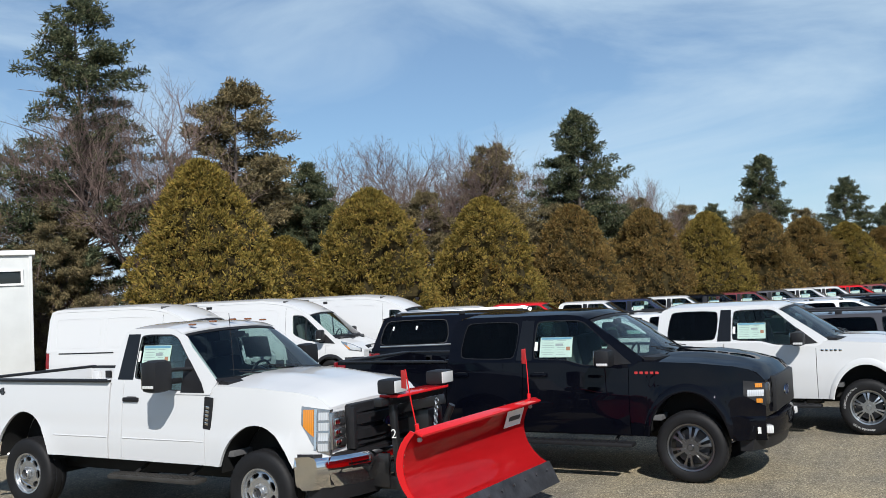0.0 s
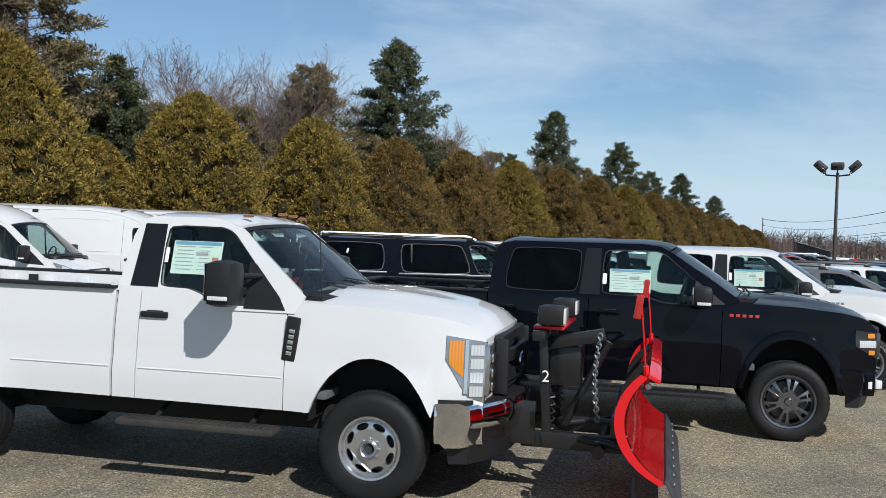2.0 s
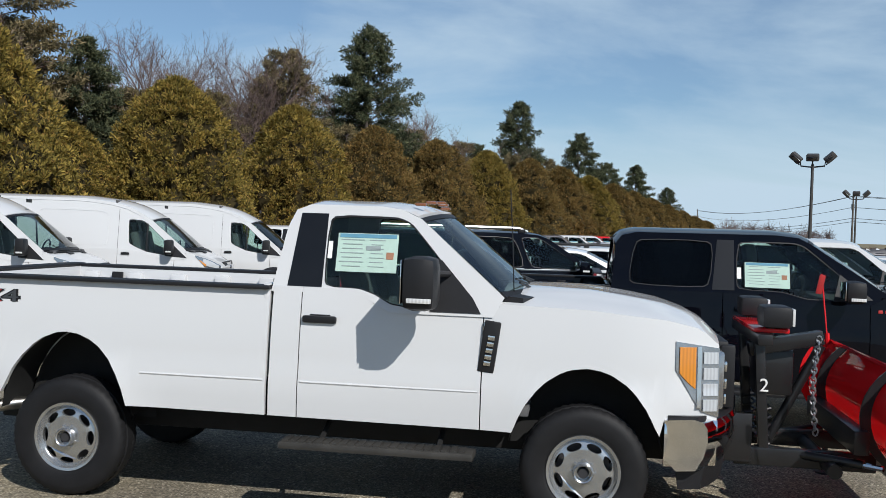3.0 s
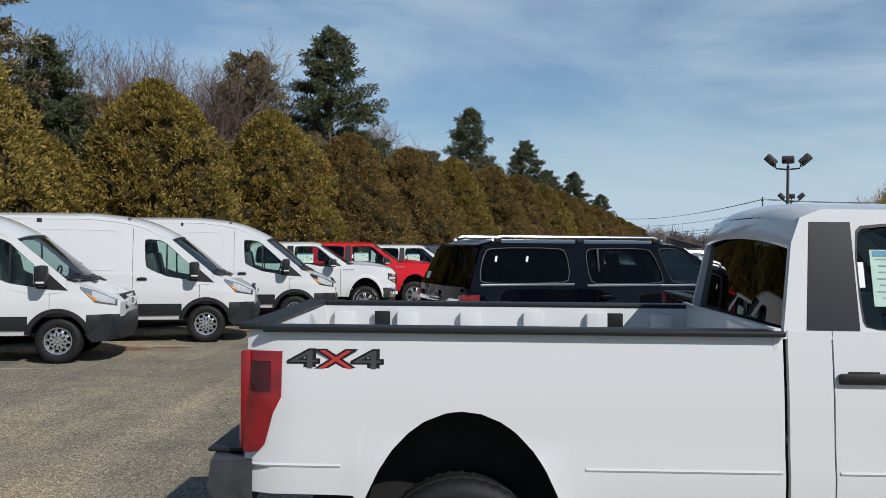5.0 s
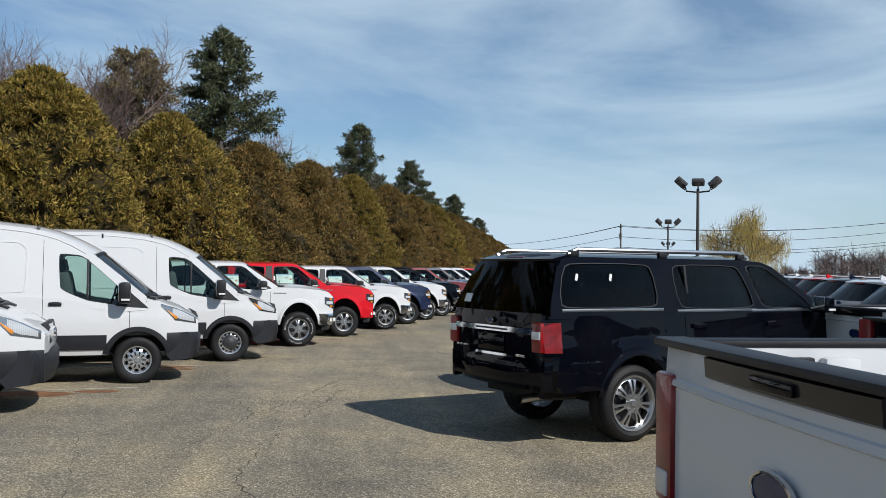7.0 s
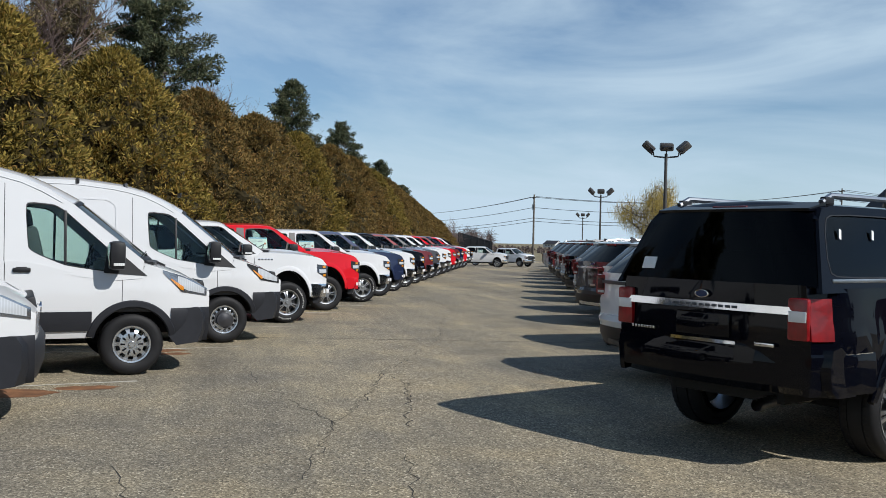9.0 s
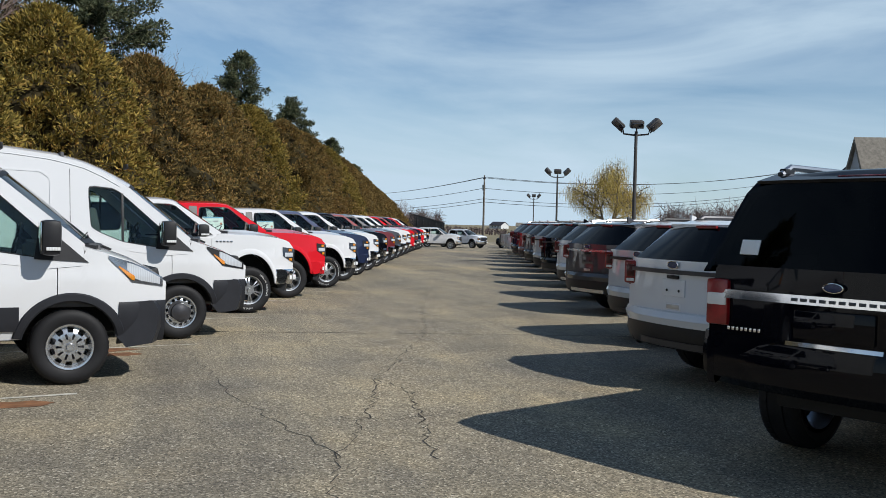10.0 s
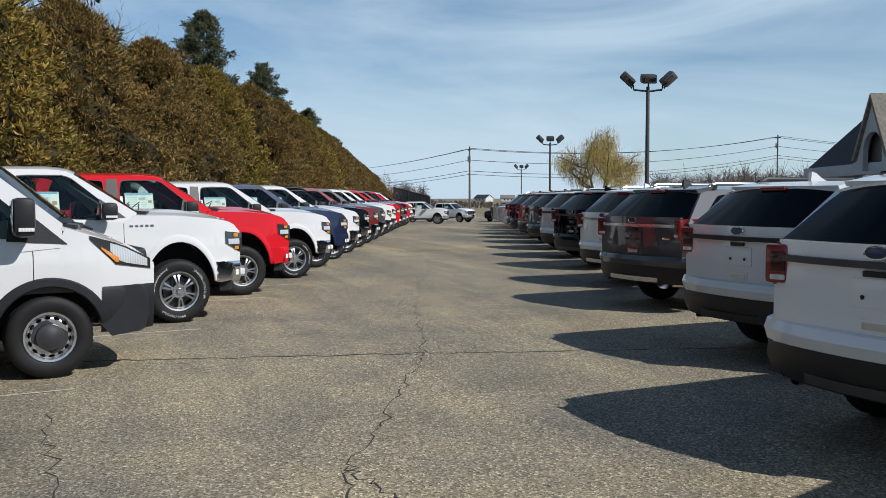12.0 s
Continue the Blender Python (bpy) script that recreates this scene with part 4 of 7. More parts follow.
def pickup(m, label, mat, bumper, wheels, letters=None, dark_trim=False, group="", badge=CHROME):
    car = thing("pickup_truck", label, "pickup truck", m, group)
    B = Body(PU)
    cuts = [("bed_side", B.rear, -3.10), ("rear_door", -3.09, -2.02), ("door", -2.02, -0.67), ("fender", -0.67, B.F)]
    shell(B, car, mat, cuts, (-0.56, 0.83, 0.07, 0.03))
    glasshouse(B, car, mat)
    cabin(B, car, -0.68, [-1.55, -2.55], 0.72)
    bed(B, car, mat, -3.10, 1.375, 0.88)
    g = tail_gate(B, car, mat, 0.72, 1.375)
    oval_badge(g, B.rear - 0.03, 0, 1.10, "rear", 0.11)
    for side in (-1, 1):
        lamp = part("tail_lamp", corner_lamp(B, B.rear, B.rear + 0.15, 0.96, 1.34, side, 0.010), REDLENS, car, "red tail lamp lens")
        part("lamp_back", nb((B.rear - 0.012, side * (B.W - 0.11), 1.18), (0.05, 0.16, 0.40), 0.015), REDLENS, lamp)
        part("reverse_lamp", nb((B.rear - 0.03, side * (B.W - 0.11), 1.06), (0.03, 0.10, 0.07), 0.01), CLEARLENS, lamp)
        door_mirror(B, car, side, -0.88, 1.43, (0.19, 0.24, 0.21), 0.12)
        part("mirror_sail", plate([(-1.0, 1.32), (-0.64, 1.35), (-0.93, 1.58)], [], lambda x, z: Vector((x, side * (B.wall(z) + 0.006), z)), (0, -side * 0.02, 0)), PLASTIC, car, smooth=0)
        for x in (-1.80, -2.88):
            handle(B, car, side, x, 1.215, mat)
        h = part("headlamp", corner_lamp(B, 0.61, 0.828, 0, 1, side, 0.008, lambda x: (0.88 + (0.82 - x) * 0.55, 1.13 + (0.82 - x) * 0.12)), PLASTIC if dark_trim else LAMPDARK, car, "dark headlamp housing")
        part("lamp_lens", corner_lamp(B, 0.65, 0.815, 0, 1, side, 0.014, lambda x: (0.985, 1.055)), HEADLENS, h, "clear headlamp lens")
        part("lamp_front", nb((0.825, side * 0.74, 1.01), (0.07, 0.20, 0.24), 0.02), LAMPDARK, h)
        part("turn_lamp", corner_lamp(B, 0.73, 0.80, 0, 1, side, 0.018, lambda x: (1.08, 1.125)), AMBER, h, "amber turn lamp")
        part("marker_lamp", corner_lamp(B, 0.74, 0.80, 0, 1, side, 0.018, lambda x: (0.915, 0.96)), AMBER, h, "amber side marker")
        for k in range(5):
            part("fender_script", nb((-0.58 + 0.062 * k, side * (B.half(-0.45, 1.245) + 0.004), 1.245), (0.040, 0.007, 0.030), 0.003), badge, car)
    arch_trim(B, -1, mat, car)
    arch_trim(B, 1, mat, car)
    fascia(B, car, mat, 0.76, 1.16)
    gr = part("grille", nb((0.83, 0, 0.98), (0.14, 1.20, 0.40), 0.03), PLASTIC, car, "dark barred grille")
    for z in (0.86, 0.97, 1.08):
        part("grille_bar", bar_across([(0.90, z - 0.03), (0.86, z - 0.035), (0.86, z + 0.035), (0.90, z + 0.03)], 0.60, 0.04), PLASTIC if dark_trim else (mat if bumper is mat else CHROME), gr)
    oval_badge(gr, 0.905, 0, 0.97, "front", 0.13)
    b = part("front_bumper", bar_across([(0.94, 0.74), (0.955, 0.66), (0.92, 0.52), (0.80, 0.50), (0.74, 0.60), (0.74, 0.76), (0.84, 0.77)], 0.985, 0.27, 21), bumper, car, "front bumper")
    part("bumper_valance", bar_across([(0.90, 0.53), (0.86, 0.38), (0.74, 0.38), (0.74, 0.53)], 0.90, 0.2), PLASTIC, b, "black lower valance")
    for side in (-1, 1):
        part("fog_lamp", nb((0.83, side * 0.78, 0.62), (0.08, 0.16, 0.09), 0.02, (0, 0, -side * 22)), CLEARLENS, b)
        part("shipping_label", nb((0.76, side * 0.935, 0.62), (0.035, 0.006, 0.07), 0), WHITEPRINT, b, "small white label")
    bumper_wrap(B, car, 0.475, 0.82, 0.50, 0.765, bumper)
    bumper_wrap(B, car, B.rear, -4.18, 0.58, 0.78, CHROME if not dark_trim else mat)
    part("rear_bumper", bar_across([(-5.0, 0.80), (-5.02, 0.68), (-4.97, 0.58), (-4.83, 0.58), (-4.83, 0.80)], 0.98, -0.06), CHROME if not dark_trim else mat, car, "rear bumper")
    running_board(B, car, -3.0, -0.62, 0.43, PLASTIC)
    wipers(B, car, -0.44, 1.435)
    put_wheels(car, wheels, B.L, B.W, letters)
    return car


VN = dict(L=3.75, W=1.03, F=0.90, R=1.12, sill=0.44, arch_z=0.37, arch_r=0.43, arch_h=0.98, crease=1.02, nose_in=0.20, tail_in=0.03, flare=0.0,
          top=[(-4.87, 1.30), (-1.25, 1.30), (-1.0, 1.27), (-0.6, 1.16), (-0.2, 1.115), (0.08, 1.135), (0.10, 1.285), (0.36, 1.205), (0.62, 1.115), (0.82, 1.01), (0.90, 0.93)],
          low=[(-9, 0.44), (0.40, 0.44), (0.44, 0.74), (2, 0.74)],
          house=dict(zb=1.28, zt=2.36, wb=0.985, wt=0.80, bow=0.22, crown=0.07, rear_bow=0.02,
                     outline=[(-4.86, 1.270), (-1.25, 1.27), (-1.0, 1.24), (-0.6, 1.13), (-0.2, 1.085), (0.10, 1.11), (0.12, 1.31), (-0.62, 1.925), (-0.90, 2.10), (-1.18, 2.225), (-1.50, 2.305), (-2.1, 2.369), (-4.62, 2.360), (-4.78, 2.307), (-4.84, 2.094)],
                     windows=[dict(poly=[(-1.10, 1.43), (-0.98, 1.36), (-0.72, 1.25), (-0.30, 1.185), (-0.12, 1.195), (-0.14, 1.33), (-0.72, 1.86), (-0.83, 1.925), (-1.13, 1.95)], bars=(-0.72,))],
                     roof=[(-4.84, 2.094), (-4.78, 2.307), (-4.62, 2.360), (-2.1, 2.369), (-1.50, 2.305), (-1.18, 2.225), (-0.90, 2.10), (-0.64, 1.94)], screen=((0.11, 1.31), (-0.63, 1.925)), back=((-4.85, 1.298), (-4.82, 2.183)), back_mat=WHITE))



def van(m, wheels, lamp_dark=False):
    car = thing("cargo_van", "white high-roof cargo van with charcoal lower cladding", "van", m, "row of cargo vans")
    B = Body(VN)
    cuts = [("cargo_side", B.rear, -1.33), ("door", -1.33, -0.12), ("fender", -0.12, B.F)]
    shell(B, car, WHITE, cuts, (0.105, 0.90, 0.07, 0.0))
    glasshouse(B, car, WHITE)
    cabin(B, car, 0.02, [-0.95], 0.75)
    part("cabin_bulkhead", nb((-1.42, 0, 1.55), (0.04, 1.6, 1.6), 0.01), INTERIOR, car)
    rear_panel(B, car, WHITE, 0.55, 1.30, 0.01, "rear_doors")
    for side in (-1, 1):
        for poly in ([(-3.05, 1.36), (-1.55, 1.36), (-1.55, 2.02), (-1.66, 2.11), (-3.05, 2.13)], [(-4.6, 1.36), (-3.2, 1.36), (-3.2, 2.13), (-4.6, 2.13)]):
            o = rounded(poly, 0.06, 2)
            cx, cz = sum(a for a, b in o) / len(o), sum(b for a, b in o) / len(o)
            inner = [(cx + (a - cx) * 0.972, cz + (b - cz) * 0.955) for a, b in o]
            part("panel_press", plate(o, [inner], lambda x, z: Vector((x, side * (B.wall(z) + 0.006), z)), (0, -side * 0.015, 0)), WHITE, car, smooth=0)
        part("roof_gutter", tube([(x, side * (B.wall(interp(x, VN["house"]["roof"]) - 0.05) + 0.004), interp(x, VN["house"]["roof"]) - 0.06) for x in lin(-4.7, -0.75, 20)], 0.007, 5), WHITE, car)
        part("slide_rail", nb((-3.6, side * (B.half(-3.6, 1.22) + 0.004), 1.23), (1.7, 0.014, 0.03), 0.004), PLASTIC, car)
        part("shut_line", nb((-1.335, side * (B.wall(1.72) - 0.008), 1.72), (0.007, 0.02, 0.86), 0.002, (side * 9.7, 0, 0)), PLASTIC, car)
        for x0, x1 in ((B.rear + 0.02, -B.L - 0.46), (-B.L + 0.46, -1.36), (-1.30, -0.44)):
            part("side_cladding", sheet(lambda x, s: Vector((x, side * (B.half(x, 0.52 + 0.22 * s) + 0.014), 0.52 + 0.22 * s)), lin(x0, x1, 12), (0, 0.08, 0.5, 0.92, 1), lambda p: (0, -side * 0.03, 0)), CLADDING, car, "charcoal side cladding")
        door_mirror(B, car, side, -0.20, 1.37, (0.17, 0.26, 0.32), 0.06)
        part("mirror_sail", plate([(-0.32, 1.17), (0.15, 1.14), (-0.14, 1.40), (-0.27, 1.50)], [], lambda x, z: Vector((x, side * (B.wall(z) + 0.008), z)), (0, -side * 0.02, 0)), PLASTIC, car, smooth=0)
        handle(B, car, side, -1.16, 1.20, PLASTIC, 0.18)
        h = part("headlamp", corner_lamp(B, 0.33, 0.86, 0, 1, side, 0.010, lambda x: (interp(x, [(0.33, 1.175), (0.54, 0.955), (0.86, 0.90)]), interp(x, [(0.33, 1.205), (0.6, 1.125), (0.86, 0.99)]))),
                 PLASTIC if lamp_dark else HOUSING, car, "swept-back headlamp")
        part("turn_lamp", corner_lamp(B, 0.42, 0.57, 0, 1, side, 0.016, lambda x: (interp(x, [(0.33, 1.175), (0.54, 0.965), (0.86, 0.91)]) + 0.01, interp(x, [(0.42, 1.11), (0.57, 1.01)]))), AMBER, h, "amber turn lamp")
        part("lamp_lens", corner_lamp(B, 0.50, 0.83, 0, 1, side, 0.014, lambda x: (interp(x, [(0.50, 1.06), (0.58, 0.965), (0.86, 0.91)]) + 0.008, interp(x, [(0.5, 1.15), (0.6, 1.12), (0.86, 0.985)]) - 0.012)), HEADLENS, h, "clear lens")
        arch_trim(B, side, CLADDING, car, 0.085, 0.02)
        part("tail_lamp", corner_lamp(B, B.rear, B.rear + 0.10, 0.85, 1.25, side, 0.01), REDLENS, car, "red tail lamp")
    fascia(B, car, WHITE, 0.72, 0.95)
    gr = part("grille", nb((0.86, 0, 0.93), (0.12, 1.05, 0.26), 0.03, (0, -12, 0)), PLASTIC, car, "black three-bar grille")
    for z in (0.86, 0.94, 1.02):
        part("grille_bar", bar_across([(0.945 - (z - 0.86) * 0.2, z - 0.022), (0.90 - (z - 0.86) * 0.2, z - 0.025), (0.90 - (z - 0.86) * 0.2, z + 0.025), (0.945 - (z - 0.86) * 0.2, z + 0.022)], 0.52, 0.05), CHROME, gr)
    oval_badge(gr, 0.945, 0, 0.94, "front", 0.10)
    b = part("front_bumper", bar_across([(0.95, 0.765), (0.995, 0.69), (0.99, 0.50), (0.94, 0.36), (0.70, 0.33), (0.60, 0.45), (0.60, 0.74), (0.90, 0.77)], 0.97, 0.20, 21, 2.6), CLADDING, car, "charcoal plastic front bumper")
    bumper_wrap(B, car, 0.425, 0.895, 0.36, 0.765, CLADDING, 0.016)
    part("rear_bumper", bar_across([(-4.98, 0.60), (-4.98, 0.44), (-4.86, 0.42), (-4.86, 0.62)], 0.98, -0.05), CLADDING, car)
    wipers(B, car, 0.17, 1.315)
    for k in (-0.35, 0.35):
        part("bonnet_vent", nb((0.40, k, 1.262), (0.10, 0.22, 0.02), 0.006, (0, 24, 0)), PLASTIC, car)
    put_wheels(car, wheels, B.L, B.W)
    return car


SUV = dict(L=3.33, W=1.0, F=0.88, R=1.12, sill=0.48, arch_z=0.40, arch_r=0.46, arch_h=1.14, crease=1.02, nose_in=0.15, tail_in=0.12, flare=0.028,
           top=[(-4.45, 1.33), (-0.42, 1.33), (-0.3, 1.33), (0.3, 1.27), (0.6, 1.20), (0.80, 1.10), (0.88, 1.02)],
           low=[(-9, 0.86), (-3.86, 0.86), (-3.80, 0.48), (0.46, 0.48), (0.50, 0.62), (2, 0.62)],
           house=dict(zb=1.33, zt=1.93, wb=0.94, wt=0.74, bow=0.15, crown=0.05, rear_bow=0.05,
                      outline=[(-4.43, 1.30), (-0.40, 1.30), (-0.26, 1.36), (-1.02, 1.85), (-1.2, 1.91), (-1.5, 1.93), (-4.0, 1.93), (-4.14, 1.90), (-4.22, 1.82)],
                      windows=[dict(poly=[(-4.30, 1.40), (-2.94, 1.40), (-2.94, 1.87), (-4.14, 1.87)], dark=True, chrome=True),
                               dict(poly=[(-2.66, 1.38), (-1.45, 1.38), (-1.60, 1.87), (-2.66, 1.87)], dark=True, chrome=True, bars=(-2.48,)),
                               dict(poly=[(-1.36, 1.38), (-0.50, 1.37), (-0.60, 1.48), (-1.10, 1.82), (-1.22, 1.87), (-1.50, 1.87)], chrome=True)],
                      roof=[(-4.22, 1.82), (-4.14, 1.90), (-4.0, 1.93), (-1.5, 1.93), (-1.2, 1.91), (-1.04, 1.86)], screen=((-0.27, 1.36), (-1.04, 1.85)), back=((-4.42, 1.34), (-4.22, 1.86))))


def roof_rails(car, x0, x1, y, z, mat):
    for side in (-1, 1):
        r = part("roof_rail", tube([(x0, side * y, z), (x0 + 0.12, side * y, z + 0.055), (x1 - 0.15, side * y, z + 0.055), (x1, side * y, z)], 0.024, 8), mat, car, "raised roof rail")
        for x in (x0 + 0.08, (x0 + x1) / 2, x1 - 0.1):
            part("rail_foot", nb((x, side * y, z + 0.015), (0.12, 0.05, 0.06), 0.012), PLASTIC, r)


def big_suv(m, label, mat, wheels):
    car = thing("large_suv", label, "suv", m)
    B = Body(SUV)
    cuts = [("quarter_panel", B.rear, -2.62), ("rear_door", -2.62, -1.40), ("door", -1.40, -0.30), ("fender", -0.30, B.F)]
    shell(B, car, mat, cuts, (-0.28, 0.88, 0.07, 0.02))
    glasshouse(B, car, mat)
    cabin(B, car, -0.45, [-1.35, -2.4, -3.3], 0.66)
    lift = rear_panel(B, car, mat, 0.62, 1.35, 0.05, "liftgate", 7)
    part("chrome_bar", bar_across([(B.rear - 0.072, 1.195), (B.rear - 0.078, 1.14), (B.rear, 1.135), (B.rear, 1.20)], 0.76, -0.03), CHROME, lift, "wide chrome tailgate bar")
    for k in range(8):
        part("tailgate_script", nb((B.rear - 0.052, 0.48 + 0.031 * k, 0.95), (0.008, 0.018, 0.022), 0.002), CHROME, lift)
    part("script_block", nb((B.rear - 0.055, -0.55, 0.91), (0.012, 0.16, 0.026), 0.003), CHROME, lift)
    for k in range(10):
        part("script_block", nb((B.rear - 0.080, -0.30 + 0.060 * k, 1.167), (0.008, 0.036, 0.020), 0.003), DECALGREY, lift)
    part("plate_recess", nb((B.rear - 0.05, 0, 1.02), (0.02, 0.50, 0.18), 0.01), BLACK, lift)
    part("plate_trim", bar_across([(B.rear - 0.065, 0.910), (B.rear - 0.07, 0.885), (B.rear - 0.03, 0.885), (B.rear - 0.03, 0.910)], 0.30, -0.01), CHROME, lift)
    oval_badge(lift, B.rear - 0.06, 0, 1.25, "rear", 0.062)
    for side in (-1, 1):
        lamp = part("tail_lamp", corner_lamp(B, B.rear, B.rear + 0.17, 0.96, 1.26, side, 0.012), REDLENS, car, "red tail lamp lens")
        part("lamp_back", nb((B.rear - 0.02, side * (B.W - 0.20), 1.11), (0.05, 0.16, 0.30), 0.02), REDLENS, lamp)
        part("reverse_lamp", nb((B.rear - 0.04, side * (B.W - 0.20), 1.13), (0.02, 0.14, 0.08), 0.008), CLEARLENS, lamp, "clear reverse lamp")
        door_mirror(B, car, side, -0.56, 1.42, (0.17, 0.24, 0.19), 0.06, mat)
        for x in (-1.25, -2.42):
            handle(B, car, side, x, 1.20, mat)
        part("side_moulding", sheet(lambda x, s: Vector((x, side * (B.half(x, 0.84 + 0.03 * s) + 0.006), 0.84 + 0.03 * s)), lin(-4.35, -3.85, 6), (0, 0.5, 1), lambda p: (0, -side * 0.01, 0)), CHROME, car)
        part("headlamp", corner_lamp(B, 0.52, 0.87, 0, 1, side, 0.01, lambda x: (0.88, 1.05 + (0.87 - x) * 0.2)), HEADLENS, car, "clear headlamp")
        arch_trim(B, side, mat, car, 0.08, 0.016)
        for x in (-4.0, -3.55):
            part("window_tape", nb((x, side * (B.wall(1.72) + 0.006), 1.72), (0.03, 0.003, 0.075), 0, (side * 12, 18, 0)), WHITEPRINT, car, "white paper tape")
    part("shipping_label", nb((-4.405, 0.62, 1.47), (0.008, 0.13, 0.10), 0.002, (0, 20, 0)), WHITEPRINT, car, "white printed label")
    part("stop_lamp", nb((-4.19, 0, 1.915), (0.04, 0.32, 0.035), 0.01), REDLENS, car, "red high stop lamp")
    part("spoiler", bar_across([(-4.06, 1.96), (-4.29, 1.905), (-4.28, 1.885), (-4.10, 1.885)], 0.70, -0.07), mat, car)
    fascia(B, car, mat, 0.60, 1.02)
    gr = part("grille", nb((0.89, 0, 0.86), (0.12, 1.1, 0.36), 0.03), CHROME, car, "chrome grille")
    part("front_bumper", bar_across([(0.98, 0.66), (1.0, 0.58), (0.95, 0.42), (0.76, 0.40), (0.74, 0.68)], 0.97, 0.30, 17), mat, car)
    part("rear_bumper", bar_across([(-4.50, 0.90), (-4.53, 0.76), (-4.51, 0.62), (-4.44, 0.56), (-4.2, 0.56), (-4.2, 0.78), (-4.40, 0.92)], 0.985, -0.17, 17), mat, car, "body-coloured rear bumper")
    bumper_wrap(B, car, B.rear, -3.82, 0.57, 0.87, mat)
    bumper_wrap(B, car, 0.48, 0.88, 0.42, 0.64, mat)
    exhaust(car, [(-3.7, -0.40, 0.44), (-4.2, -0.42, 0.46), (-4.45, -0.46, 0.45)], 0.045)
    roof_rails(car, -4.0, -1.35, 0.66, 1.955, ALLOY)
    wipers(B, car, -0.2, 1.40)
    running_board(B, car, -2.75, -0.60, 0.42, PLASTIC)
    put_wheels(car, wheels, B.L, B.W)
    return car


XO = dict(L=2.86, W=1.0, F=0.90, R=1.06, sill=0.40, arch_z=0.37, arch_r=0.43, arch_h=1.12, crease=0.98, nose_in=0.18, tail_in=0.15, flare=0.02,
          top=[(-3.92, 1.22), (-0.40, 1.16), (-0.28, 1.17), (0.3, 1.10), (0.65, 1.02), (0.82, 0.92), (0.90, 0.84)],
          low=[(-9, 0.74), (-3.32, 0.74), (-3.28, 0.42), (0.42, 0.40), (0.46, 0.56), (2, 0.56)],
          house=dict(zb=1.17, zt=1.635, wb=0.93, wt=0.70, bow=0.16, crown=0.05, rear_bow=0.10,
                     outline=[(-3.88, 1.179), (-0.36, 1.120), (-0.24, 1.187), (-1.06, 1.579), (-1.3, 1.622), (-1.7, 1.640), (-3.2, 1.614), (-3.42, 1.596), (-3.50, 1.570)],
                     windows=[dict(poly=[(-3.56, 1.274), (-2.86, 1.257), (-2.90, 1.562), (-3.22, 1.553)], dark=True),
                              dict(poly=[(-2.70, 1.248), (-1.66, 1.231), (-1.72, 1.583), (-2.74, 1.570)], dark=True),
                              dict(poly=[(-1.58, 1.231), (-0.56, 1.200), (-0.52, 1.214), (-1.12, 1.544), (-1.25, 1.579), (-1.62, 1.588)])],
                     roof=[(-3.50, 1.570), (-3.42, 1.596), (-3.2, 1.614), (-1.7, 1.640), (-1.3, 1.622), (-1.08, 1.583)], screen=((-0.25, 1.187), (-1.08, 1.579)), back=((-3.86, 1.240), (-3.48, 1.579))))


